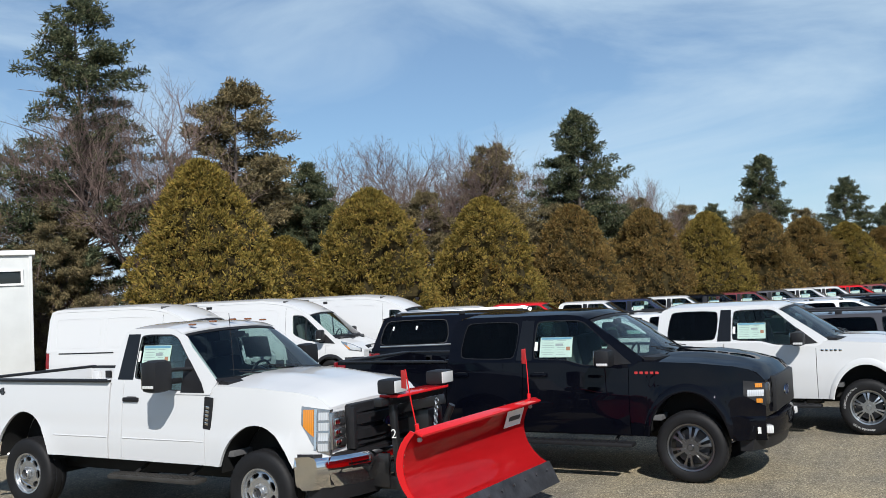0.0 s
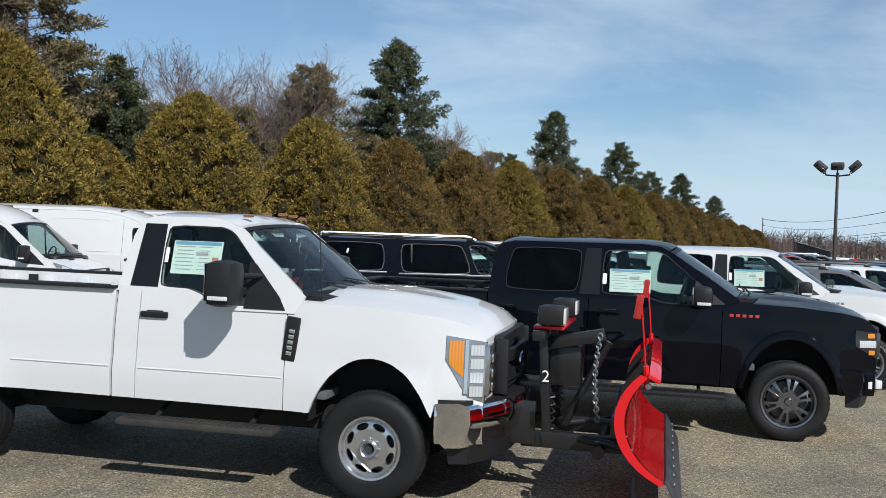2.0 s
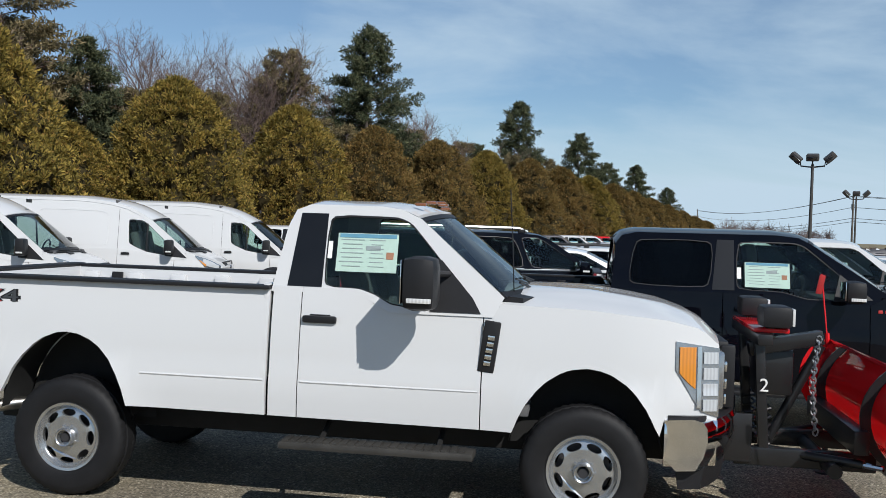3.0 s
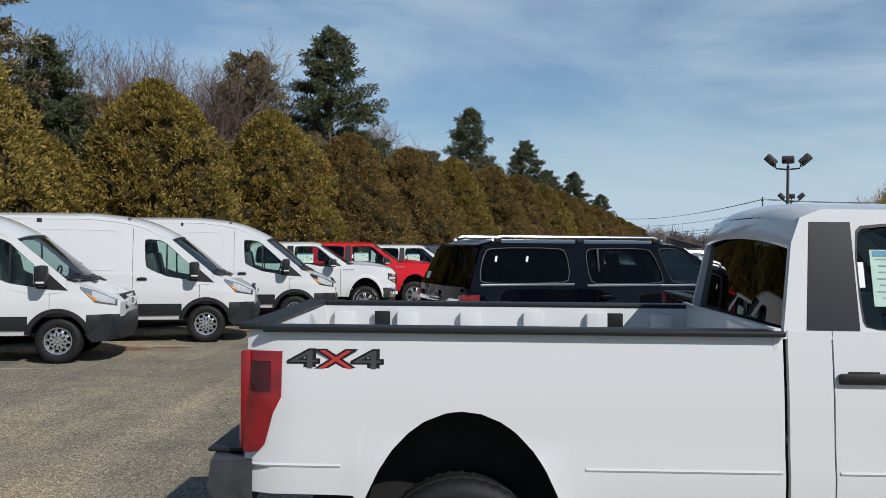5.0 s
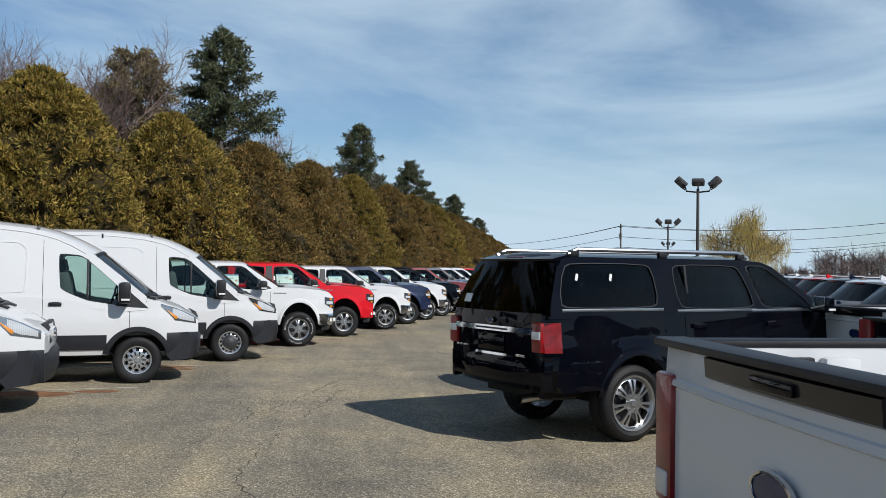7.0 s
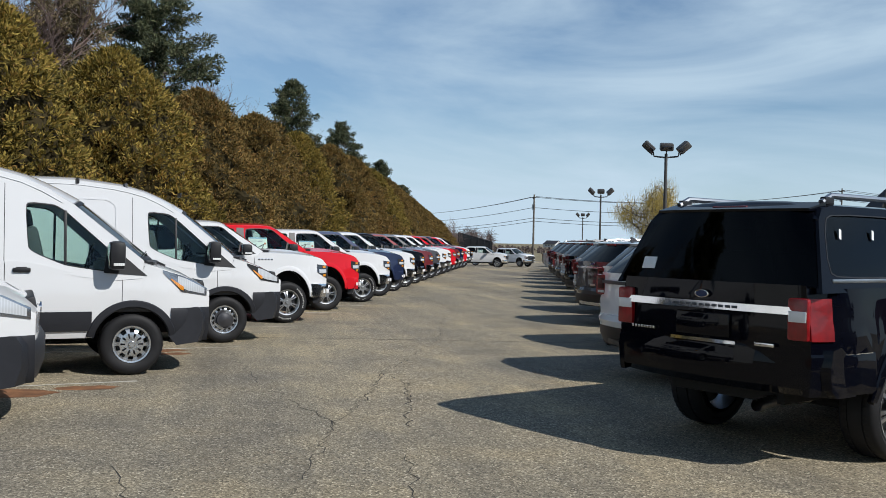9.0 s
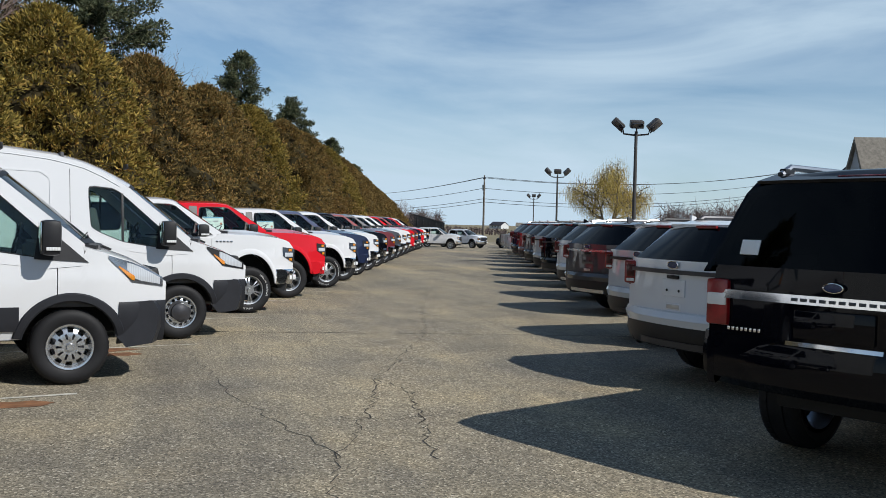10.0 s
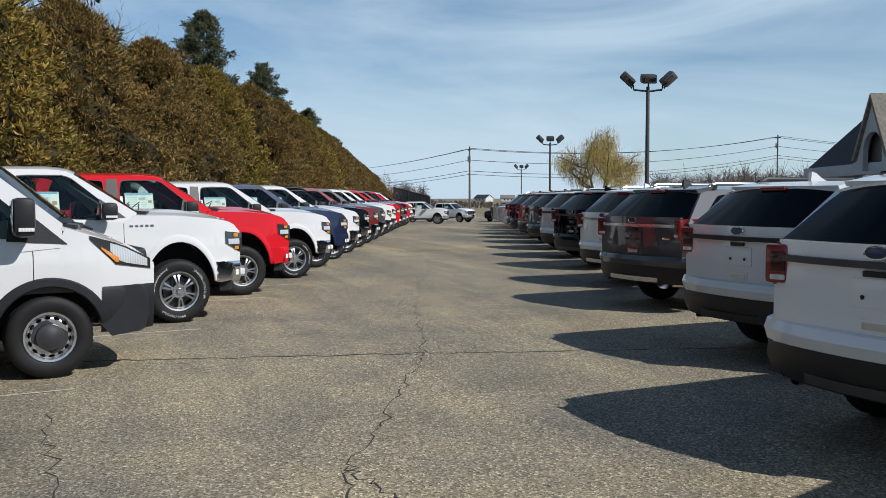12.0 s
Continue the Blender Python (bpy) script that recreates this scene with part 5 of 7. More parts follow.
def crossover(m, label, mat, wheels, bar, fin=None):
    car = thing("midsize_suv", label, "suv", m, "row of parked suvs")
    B = Body(XO)
    cuts = [("quarter_panel", B.rear, -2.62), ("rear_door", -2.62, -1.60), ("door", -1.60, -0.34), ("fender", -0.34, B.F)]
    shell(B, car, mat, cuts, (-0.26, 0.90, 0.07, 0.02))
    glasshouse(B, car, mat)
    cabin(B, car, -0.40, [-1.3, -2.35], 0.55)
    lift = rear_panel(B, car, mat, 0.70, 1.26, 0.11, "liftgate", 7)
    part("tailgate_bar", bar_across([(B.rear - 0.135, 1.165), (B.rear - 0.135, 1.125), (B.rear, 1.12), (B.rear, 1.17)], 0.78, -0.10), bar, lift, "tailgate bar")
    part("plate_panel", nb((B.rear - 0.106, 0, 0.985), (0.012, 0.34, 0.17), 0.006), mat, lift)
    part("tailgate_handle", nb((B.rear - 0.118, 0, 1.095), (0.022, 0.17, 0.035), 0.008), PLASTIC, lift)
    scoop = part("tailgate_scoop", nb((B.rear - 0.105, 0, 0.80), (0.012, 0.24, 0.07), 0.005), mat, lift)
    part("scoop_face", nb((B.rear - 0.111, 0, 0.798), (0.008, 0.19, 0.042), 0.004), MACHINED, scoop)
    for y in (-0.09, 0.09):
        part("plate_bolt", lathe([(0.001, -0.006), (0.014, -0.005), (0.014, 0.0)], 8), PLASTIC, lift, "", pose(B.rear - 0.115, y, 0.96, 0, 0, -90))
    oval_badge(lift, B.rear - 0.115, 0, 1.215, "rear", 0.08)
    part("trim_script", nb((B.rear - 0.06, -0.62, 0.98), (0.012, 0.14, 0.03), 0.003), CHROME, lift)
    for side in (-1, 1):
        lamp = part("tail_lamp", corner_lamp(B, B.rear, B.rear + 0.30, 0, 1, side, 0.012, lambda x: (0.97 + (x - B.rear) * 0.25, 1.24)), REDLENS, car, "red tail lamp lens")
        part("lamp_back", nb((B.rear - 0.012, side * (B.W - 0.20), 1.105), (0.06, 0.17, 0.25), 0.028, (0, 0, side * 14)), REDLENS, lamp)
        part("lamp_bowl", nb((B.rear - 0.034, side * (B.W - 0.215), 1.12), (0.03, 0.10, 0.13), 0.012, (0, 0, side * 14)), DARKREDLENS, lamp)
        part("reverse_lamp", nb((B.rear - 0.036, side * (B.W - 0.215), 1.02), (0.026, 0.10, 0.035), 0.008, (0, 0, side * 14)), CLEARLENS, lamp)
        door_mirror(B, car, side, -0.56, 1.27, (0.15, 0.22, 0.17), 0.05)
        for x in (-1.42, -2.46):
            handle(B, car, side, x, 1.06, mat)
        part("headlamp", corner_lamp(B, 0.50, 0.89, 0, 1, side, 0.01, lambda x: (0.78, 0.86 + (0.89 - x) * 0.25)), HEADLENS, car, "clear headlamp")
        arch_trim(B, side, PLASTIC, car, 0.06, 0.012)
    part("stop_lamp", nb((-3.62, 0, 1.60), (0.03, 0.30, 0.03), 0.008), REDLENS, car)
    part("spoiler", bar_across([(-3.3, 1.67), (-3.60, 1.625), (-3.58, 1.595), (-3.35, 1.595)], 0.66, -0.08), mat, car, "rear roof spoiler")
    fascia(B, car, mat, 0.52, 0.84)
    gr = part("grille", nb((0.92, 0, 0.74), (0.10, 1.1, 0.24), 0.03), PLASTIC, car, "dark grille")
    part("front_bumper", bar_across([(0.98, 0.60), (1.0, 0.50), (0.94, 0.34), (0.74, 0.32), (0.72, 0.62)], 0.96, 0.32, 17), mat, car)
    rb = part("rear_bumper", bar_across([(-4.07, 0.74), (-4.10, 0.68), (-4.07, 0.60), (-3.7, 0.58), (-3.7, 0.70), (-3.92, 0.78)], 0.985, -0.24, 17), mat, car, "body-coloured rear bumper")
    part("bumper_valance", bar_across([(-4.075, 0.61), (-4.085, 0.50), (-4.03, 0.38), (-3.65, 0.35), (-3.65, 0.61)], 0.97, -0.24, 17), PLASTIC, rb, "black lower bumper")
    bumper_wrap(B, car, B.rear, -3.30, 0.60, 0.75, mat)
    bumper_wrap(B, car, B.rear + 0.02, -3.30, 0.38, 0.605, PLASTIC, 0.006)
    bumper_wrap(B, car, 0.44, 0.90, 0.34, 0.58, mat)
    part("diffuser", bar_across([(-4.085, 0.46), (-4.08, 0.40), (-4.0, 0.38), (-4.0, 0.46)], 0.50, -0.06), DARKALLOY, rb, "dark lower diffuser")
    for side in (-1, 1):
        exhaust(car, [(-3.7, side * 0.66, 0.37), (-3.92, side * 0.66, 0.385)], 0.038)
    roof_rails(car, -3.25, -1.45, 0.60, 1.65, bar if bar is not mat else ALLOY)
    part("antenna_fin", plate([(-3.17, 1.655), (-2.93, 1.665), (-3.02, 1.70), (-3.10, 1.75), (-3.155, 1.765)], [], lambda x, z: Vector((x, -0.02, z)), (0, 0.04, 0)), fin or mat, car)
    put_wheels(car, wheels, B.L, B.W)
    return car


SD = dict(L=2.85, W=0.93, F=0.92, R=1.08, sill=0.34, arch_z=0.33, arch_r=0.39, arch_h=1.08, crease=0.80, nose_in=0.18, tail_in=0.10, flare=0.012,
          top=[(-3.93, 1.0), (-3.5, 1.04), (-0.40, 0.98), (-0.28, 0.98), (0.3, 0.92), (0.65, 0.84), (0.82, 0.76), (0.92, 0.68)],
          house=dict(zb=1.0, zt=1.42, wb=0.86, wt=0.62, bow=0.15, crown=0.05, rear_bow=0.10,
                     outline=[(-3.45, 1.0), (-0.40, 0.95), (-0.26, 1.0), (-1.1, 1.36), (-1.4, 1.42), (-2.0, 1.44), (-2.5, 1.40), (-2.75, 1.34)],
                     windows=[dict(poly=[(-2.95, 1.08), (-1.80, 1.06), (-1.84, 1.37), (-2.45, 1.35)], dark=True),
                              dict(poly=[(-1.72, 1.06), (-0.62, 1.03), (-1.16, 1.33), (-1.40, 1.37), (-1.76, 1.38)])],
                     roof=[(-2.75, 1.34), (-2.5, 1.40), (-2.0, 1.44), (-1.4, 1.42), (-1.12, 1.365)], screen=((-0.28, 1.0), (-1.12, 1.36)), back=((-3.42, 1.04), (-2.74, 1.35))))


def sedan(m, label, mat, wheels):
    car = thing("sedan", label, "car", m, "row of parked sedans")
    B = Body(SD)
    cuts = [("quarter_panel", B.rear, -2.50), ("rear_door", -2.50, -1.76), ("door", -1.76, -0.38), ("fender", -0.38, B.F)]
    shell(B, car, mat, cuts, (-0.26, 0.92, 0.06, 0.0))
    glasshouse(B, car, mat)
    part("boot_lid", sheet(lambda x, v: Vector((x, v * (B.half(x, 1.0) - 0.02), interp(x, B.top) + 0.05 * (1 - v * v))), lin(B.rear, -3.38, 6), lin(-1, 1, 9), lambda p: (0, 0, -0.03)), mat, car)
    rear_panel(B, car, mat, 0.60, 1.0, 0.09, "boot_face")
    for side in (-1, 1):
        part("tail_lamp", corner_lamp(B, B.rear, B.rear + 0.25, 0.80, 0.95, side, 0.01), REDLENS, car, "red tail lamp")
        part("headlamp", corner_lamp(B, 0.50, 0.90, 0.66, 0.76, side, 0.01), HEADLENS, car)
        door_mirror(B, car, side, -0.56, 1.05, (0.14, 0.20, 0.13), 0.04, mat)
    fascia(B, car, mat, 0.40, 0.70)
    part("front_bumper", bar_across([(1.0, 0.55), (1.02, 0.42), (0.96, 0.28), (0.74, 0.26), (0.72, 0.56)], 0.90, 0.32, 15), mat, car)
    part("rear_bumper", bar_across([(-4.06, 0.66), (-4.09, 0.55), (-4.02, 0.34), (-3.65, 0.32), (-3.65, 0.66)], 0.915, -0.24, 15), mat, car)
    put_wheels(car, wheels, B.L, B.W)
    return car


def repaint(ob, old, fresh, label=""):
    """Gives a copy of a vehicle another paint."""
    for o in (ob, *ob.children_recursive):
        for s in o.material_slots:
            if s.material is old:
                s.link = "OBJECT"
                s.material = fresh
    return tagged(ob, label)


# ---- ground ----
AX, AY = 0.325, 0.946                          # the aisle's direction


def asphalt_mat():
    """Old asphalt: pale aggregate in a dark binder, sandy wear and dark stains."""
    m, nt, b = nodes_of("worn_asphalt")
    co = nt.nodes.new("ShaderNodeTexCoord")

    def tex(kind, scale, **kw):
        n = add(nt, kind, Scale=scale, **kw)
        nt.links.new(co.outputs["Object"], n.inputs["Vector"])
        return n
    stone = tex("ShaderNodeTexVoronoi", 75.0)
    grit = tex("ShaderNodeTexNoise", 160.0, Detail=2.0)
    wide = tex("ShaderNodeTexNoise", 0.16, Detail=6.0, Roughness=0.6)
    mid = tex("ShaderNodeTexNoise", 1.3, Detail=6.0, Roughness=0.65)
    tone = ramp(nt, stone.outputs["Color"], [(0.0, (0.056, 0.050, 0.039)), (0.4, (0.172, 0.152, 0.116)), (0.75, (0.28, 0.248, 0.19)), (1.0, (0.60, 0.55, 0.45))])
    sand = ramp(nt, wide.outputs["Fac"], [(0.34, (0.78, 0.78, 0.80)), (0.50, (1.0, 0.98, 0.93)), (0.66, (1.34, 1.24, 1.03))])
    spot = ramp(nt, mid.outputs["Fac"], [(0.30, (0.84, 0.84, 0.86)), (0.50, (1.05, 1.05, 1.04)), (0.72, (1.20, 1.16, 1.08))])
    x1, x2 = nt.nodes.new("ShaderNodeMix"), nt.nodes.new("ShaderNodeMix")
    for x, a, c in ((x1, tone, sand), (x2, x1, spot)):
        x.data_type, x.blend_type = "RGBA", "MULTIPLY"
        x.inputs["Factor"].default_value = 1.0
        nt.links.new(a.outputs["Color"] if a is tone else a.outputs[2], x.inputs[6])
        nt.links.new(c.outputs["Color"], x.inputs[7])
    way = nt.nodes.new("ShaderNodeMapping")             # dusty wheel tracks stretched along the aisle
    way.inputs["Rotation"].default_value = (0, 0, math.atan2(AX, AY))
    way.inputs["Scale"].default_value = (0.75, 0.07, 1)
    nt.links.new(co.outputs["Object"], way.inputs["Vector"])
    streak = add(nt, "ShaderNodeTexNoise", Scale=1.0, Detail=5.0, Roughness=0.6, Distortion=0.4)
    nt.links.new(way.outputs["Vector"], streak.inputs["Vector"])
    dusty = ramp(nt, streak.outputs["Fac"], [(0.36, (0.80, 0.80, 0.81)), (0.50, (1.0, 1.0, 0.99)), (0.64, (1.25, 1.22, 1.14))])
    x3 = nt.nodes.new("ShaderNodeMix")
    x3.data_type, x3.blend_type = "RGBA", "MULTIPLY"
    x3.inputs["Factor"].default_value = 1.0
    nt.links.new(x2.outputs[2], x3.inputs[6])
    nt.links.new(dusty.outputs["Color"], x3.inputs[7])
    nt.links.new(x3.outputs[2], b.inputs["Base Color"])
    b.inputs["Roughness"].default_value = 0.85
    b.inputs["Specular IOR Level"].default_value = 0.3
    mixh = nt.nodes.new("ShaderNodeMath")
    mixh.operation = "ADD"
    nt.links.new(stone.outputs["Distance"], mixh.inputs[0])
    nt.links.new(grit.outputs["Fac"], mixh.inputs[1])
    bump(nt, b, mixh.outputs[0], 0.55, 0.006)
    return m


ASPHALT = asphalt_mat()
FIELD = surface("dry_grass_field", (0.17, 0.14, 0.075), 0.95, vary=0.3, scale=0.3, relief=0.02, fine=8)
LINEPAINT = surface("worn_line_paint", (0.42, 0.40, 0.34), 0.8, vary=0.35, scale=14)
CRACKFILL = surface("crack_tar", (0.045, 0.041, 0.036), 0.9, vary=0.3)
RUST = surface("rust_stain", (0.17, 0.075, 0.03), 0.9, vary=0.5, scale=5)



def gz(x, y):
    """The ground falls slightly towards the far end of the lot, and climbs a little behind the plough truck."""
    t = min(1.0, max(0.0, (x * AX + y * AY - 52.0) / 48.0))
    r = min(1.0, max(0.0, (-0.8 - y) / 8.0))
    return -0.95 * t * t * (3 - 2 * t) + 0.65 * r * r * (3 - 2 * r)


LOT = pose(21.0, 42.0, 0, 0, 0, -math.degrees(math.atan2(AX, AY)))


def fall(u, v, dz):
    p = LOT @ Vector((u, v, 0))
    return Vector((p.x, p.y, gz(p.x, p.y) + dz))


STEPS = [-1500, -600, -200] + lin(-90, 110, 81) + [200, 600, 1500]
ground = new("ground", finish("ground", sheet(lambda u, v: fall(u, v, -0.05), [-1500, -500, -150] + lin(-40, 40, 41) + [150, 500, 1500], STEPS), FIELD, 20))
tagged(ground, "flat dry grass ground round the lot", "ground", kind="structure")
pavement = new("pavement", finish("pavement", sheet(lambda u, v: fall(u, v, 0), lin(-32, 32, 65), lin(-85, 85, 137), lambda p: (0, 0, -0.3)), ASPHALT, 20))
tagged(pavement, "worn grey-brown asphalt of the parking lot", "pavement", kind="structure")


def ribbon(pts, w, seed, jitter=0.08, z=0.003, steps=9):
    """A thin wandering strip on the ground through pts."""
    rnd = random.Random(seed)
    path = []
    for (x0, y0), (x1, y1) in zip(pts, pts[1:]):
        for k in range(steps):
            t = k / steps
            path.append((x0 + (x1 - x0) * t + rnd.uniform(-jitter, jitter), y0 + (y1 - y0) * t + rnd.uniform(-jitter, jitter)))
    path.append(pts[-1])
    bm = bmesh.new()
    rows = []
    for i, (x, y) in enumerate(path):
        a, c = path[max(i - 1, 0)], path[min(i + 1, len(path) - 1)]
        d = Vector((c[0] - a[0], c[1] - a[1])).normalized()
        h = w * rnd.uniform(0.35, 1.0) / 2
        rows.append((bm.verts.new((x - d.y * h, y + d.x * h, z)), bm.verts.new((x + d.y * h, y - d.x * h, z))))
    for a, c in zip(rows, rows[1:]):
        bm.faces.new((a[0], a[1], c[1], c[0]))
    return bm


CRACKS = [([(-5.5, 17.5), (-3.8, 17.2), (-1, 16.7), (1.5, 16.15), (4.5, 15.4)], 0.075),
          ([(-3.1, 10.0), (-2.5, 11.6), (-2.1, 13.1), (-1.2, 15.2), (-0.6, 16.7), (0.4, 20.3), (1.6, 24.2), (2.9, 27.9), (3.5, 30.0)], 0.022),
          ([(-2.47, 9.88), (-2.2, 11.2), (-2.0, 12.2), (-2.14, 13.07)], 0.03), ([(3.5, 30.2), (6.2, 29.4)], 0.07), ([(3.4, 33.6), (7.2, 33.0)], 0.10),
          ([(-3.5, 8.2), (-3.1, 10.0), (-3.6, 12.4), (-3.9, 15.0)], 0.018), ([(-1.2, 3.6), (-2.2, 4.6), (-3.0, 6.6), (-2.7, 8.8)], 0.02),
          ([(-2.2, 2.0), (-0.9, 2.3), (0.6, 2.0)], 0.02), ([(-4.6, 3.6), (-4.2, 6.2), (-4.8, 8.8)], 0.016), ([(-1.6, 11.3), (-2.4, 11.1), (-3.2, 11.4)], 0.016)]
for i, (pts, w) in enumerate(CRACKS):
    tagged(new("pavement_crack", finish("pavement_crack", ribbon(pts, w * 0.55, 40 + i, 0.05, steps=16), CRACKFILL, 0)), "dark crack in the asphalt", "crack", kind="structure")
for i in range(16):
    x, y = -7.05 + 1.17 * i * (1 if i < 5 else 0.94), 9.35 + 3.2 * i * (1 if i < 5 else 0.93)
    bm = ribbon([(x - 5.0, y - 1.12), (x + 0.95, y + 0.12)], 0.085, 70 + i, 0.004, 0.004, 14)
    tagged(new("stall_line", finish("stall_line", bm, LINEPAINT, 0)), "faded white stall line on asphalt", "line", kind="structure")
for i, (x, y, r) in enumerate([(-6.3, 12.0, 0.42), (-5.4, 12.25, 0.22), (-5.0, 15.5, 0.35), (-7.2, 8.6, 0.4), (-4.7, 15.1, 0.2)]):
    rnd = random.Random(i)
    bm = bmesh.new()
    ring = [bm.verts.new((x + r * (1.25 + 0.5 * rnd.random()) * math.cos(a), y + r * (0.5 + 0.4 * rnd.random()) * math.sin(a), 0.0025)) for a in lin(0, 5.9, 16)]
    bm.faces.new(ring)
    tagged(new("rust_stain", finish("rust_stain", bm, RUST, 0)), "orange rust stain on asphalt", "stain", kind="structure")

# ---- vehicles ----
W_SIX, W_TEN = wheel_meshes("six", 0.405, 0.245, 0.275), wheel_meshes("ten", 0.405, 0.262, 0.275)
W_SEVEN, W_FIVE = wheel_meshes("seven", 0.405, 0.285, 0.285), wheel_meshes("five", 0.375, 0.25, 0.25)
W_CAP, W_PLAIN = wheel_meshes("cap", 0.355, 0.205, 0.235), wheel_meshes("plainsteel", 0.355, 0.205, 0.235)
W_SMALL = wheel_meshes("ten", 0.33, 0.22, 0.22)
LETTERS = white_letters(0.325)


def at_hub(x, y, W, rz=0.0):
    """The pose of a vehicle whose right front wheel has its outer face at x, y."""
    a = radians(rz)
    k = W - 0.05
    return pose(x - k * math.sin(a), y + k * math.cos(a), 0, 0, 0, rz)


hd_truck(at_hub(3.60, 0.0, 1.0))
pickup(at_hub(7.07, 3.58, 1.04) @ Matrix.Scale(1.04, 4), "black crew-cab pickup truck with dark trim", BLACK, BLACK, W_TEN, None, True, badge=DECALRED)
first = pickup(at_hub(-2.80, 19.70, 0.96, 12) @ Matrix.Scale(0.96, 4), "white crew-cab pickup truck with chrome bumper", WHITE, CHROME, W_SIX, LETTERS, False, "row of pickup trucks")
second = pickup(at_hub(-1.73, 22.70, 0.96, 12) @ Matrix.Scale(0.96, 4), "red crew-cab pickup truck with red bumper", RED, RED, W_SIX, None, True, "row of pickup trucks")
copy_thing(first, at_hub(8.66, 7.52, 1.05) @ Matrix.Scale(1.05, 4))
NAMES = {WHITE: "white", NAVY: "dark blue", BLACK: "black", MAROON: "maroon", RED: "red", GREY: "dark grey", BLUE: "blue", SILVER: "silver", BLUEGREY: "blue-grey"}
row = [WHITE, BLUE, WHITE, BLACK, MAROON, GREY, WHITE, WHITE, RED, MAROON, NAVY, RED, WHITE, BLACK]
for i, col in enumerate(row):
    src, old = (second, RED) if col in (RED, BLUE) else (first, WHITE)
    ob = copy_thing(src, Matrix.Translation((0, 0, gz(0.87 * i, 25.25 + 2.55 * i))) @ at_hub(-0.47 + 0.87 * i, 25.5 + 2.53 * i, 0.96, 12 + random.uniform(-1.5, 1.5)) @ Matrix.Scale(0.96, 4))
    repaint(ob, old, col, f"{NAMES[col]} crew-cab pickup truck parked in a row")
for i, (x, y, caps) in enumerate([(-6.40, 9.9, W_CAP), (-5.03, 13.12, W_CAP), (-3.98, 16.38, W_PLAIN)]):
    van(at_hub(x, y, 1.03, (11.0, 12.5, 11.5)[i]), caps, i == 2)


def at_rear(x, y, back, rz):
    """The pose of a vehicle whose tail's middle stands at x, y."""
    c = radians(rz)
    return pose(x + back * math.cos(c), y + back * math.sin(c), 0, 0, 0, rz)


big_suv(at_rear(-0.42, 8.47, 4.45, 23), "glossy black long suv with chrome tailgate bar", BLACK, W_SEVEN)
xo = crossover(at_rear(0.76, 12.12, 3.92, 9), "silver midsize suv with dark tailgate bar", SILVER, W_FIVE, DARKALLOY)
cols = [(WHITE, 2.06, 15.21, 7), (GREY, 3.25, 19.23, 9), (SILVER, 4.4, 22.3, 7), (BLACK, 5.6, 26.0, 8), (WHITE, 6.75, 29.4, 6), (BLUEGREY, 7.9, 32.9, 8), (MAROON, 9.05, 36.4, 7),
        (NAVY, 10.2, 39.9, 8), (GREY, 11.4, 43.3, 6)]
for col, x, y, turn in cols:
    ob = copy_thing(xo, at_rear(x, y, 3.92, turn))
    repaint(ob, SILVER, col, f"{NAMES[col]} midsize suv parked in a row")
    if col in (GREY, SILVER, WHITE):
        repaint(ob, DARKALLOY, STEEL if col is not WHITE else PLASTIC)
sd = sedan(at_rear(12.5, 46.6, 3.93, 7), "silver sedan parked in a row", SILVER, W_SMALL)
for i, col in enumerate((WHITE, SILVER, WHITE, BLUEGREY)):
    x, y = 13.6 + 1.15 * i, 49.9 + 3.35 * i
    repaint(copy_thing(sd, Matrix.Translation((0, 0, gz(x, y))) @ at_rear(x, y, 3.93, 7)), SILVER, col, f"{NAMES[col]} sedan parked in a row")
# the row nose to nose with the suvs
far = [(GREY, 10.25, 11.1), (WHITE, 11.8, 14.8), (NAVY, 13.3, 18.4), (RED, 14.7, 21.9), (WHITE, 16.0, 25.2), (SILVER, 17.3, 28.5), (BLACK, 18.6, 31.8), (WHITE, 19.9, 35.1), (GREY, 21.2, 38.4)]
for col, x, y in far:
    repaint(copy_thing(xo, at_hub(x, y, 1.0, 0)), SILVER, col, f"{NAMES[col]} midsize suv facing the far aisle")
# across the far end of the aisle
repaint(copy_thing(first, pose(20.9, 83.6, gz(20.9, 83.6), 0, 0, -24)), WHITE, WHITE, "white crew-cab pickup truck parked across the aisle end")
repaint(copy_thing(first, pose(27.2, 95.0, gz(27.2, 95.0), 0, 0, -50)), WHITE, SILVER, "silver crew-cab pickup truck facing the aisle")
repaint(copy_thing(xo, pose(31.0, 96.0, gz(31.0, 96.0), 0, 0, -150)), SILVER, BLACK, "black midsize suv at the aisle end")


def dump_body(m):
    d = thing("dump_container", "tilted black steel dump bed behind parked trucks", "container", m)
    bin_ = part("bin", plate([(-1.9, 1.55), (1.7, 1.2), (1.75, 2.5), (-1.9, 3.45)], [], lambda x, z: Vector((x, -1.05, z)), (0, 2.1, 0)), BLACKIRON, d, smooth=0)
    for k in range(6):
        x = -1.75 + 0.65 * k
        lo, hi = 1.55 - (x + 1.9) * 0.097, 3.45 - (x + 1.9) * 0.26
        for s in (-1, 1):
            part("rib", nb((x, s * 1.08, (lo + hi) / 2), (0.09, 0.08, hi - lo), 0.01), BLACKIRON, bin_)
    part("rim", nb((-0.075, 0, 2.99), (3.8, 2.24, 0.09), 0.02, (0, 14.6, 0)), BLACKIRON, bin_)
    part("subframe", nb((0, 0, 0.95), (4.4, 0.9, 0.7), 0.03), UNDER, d)
    put_wheels(d, W_SIX, 2.2, 0.95)
    return d


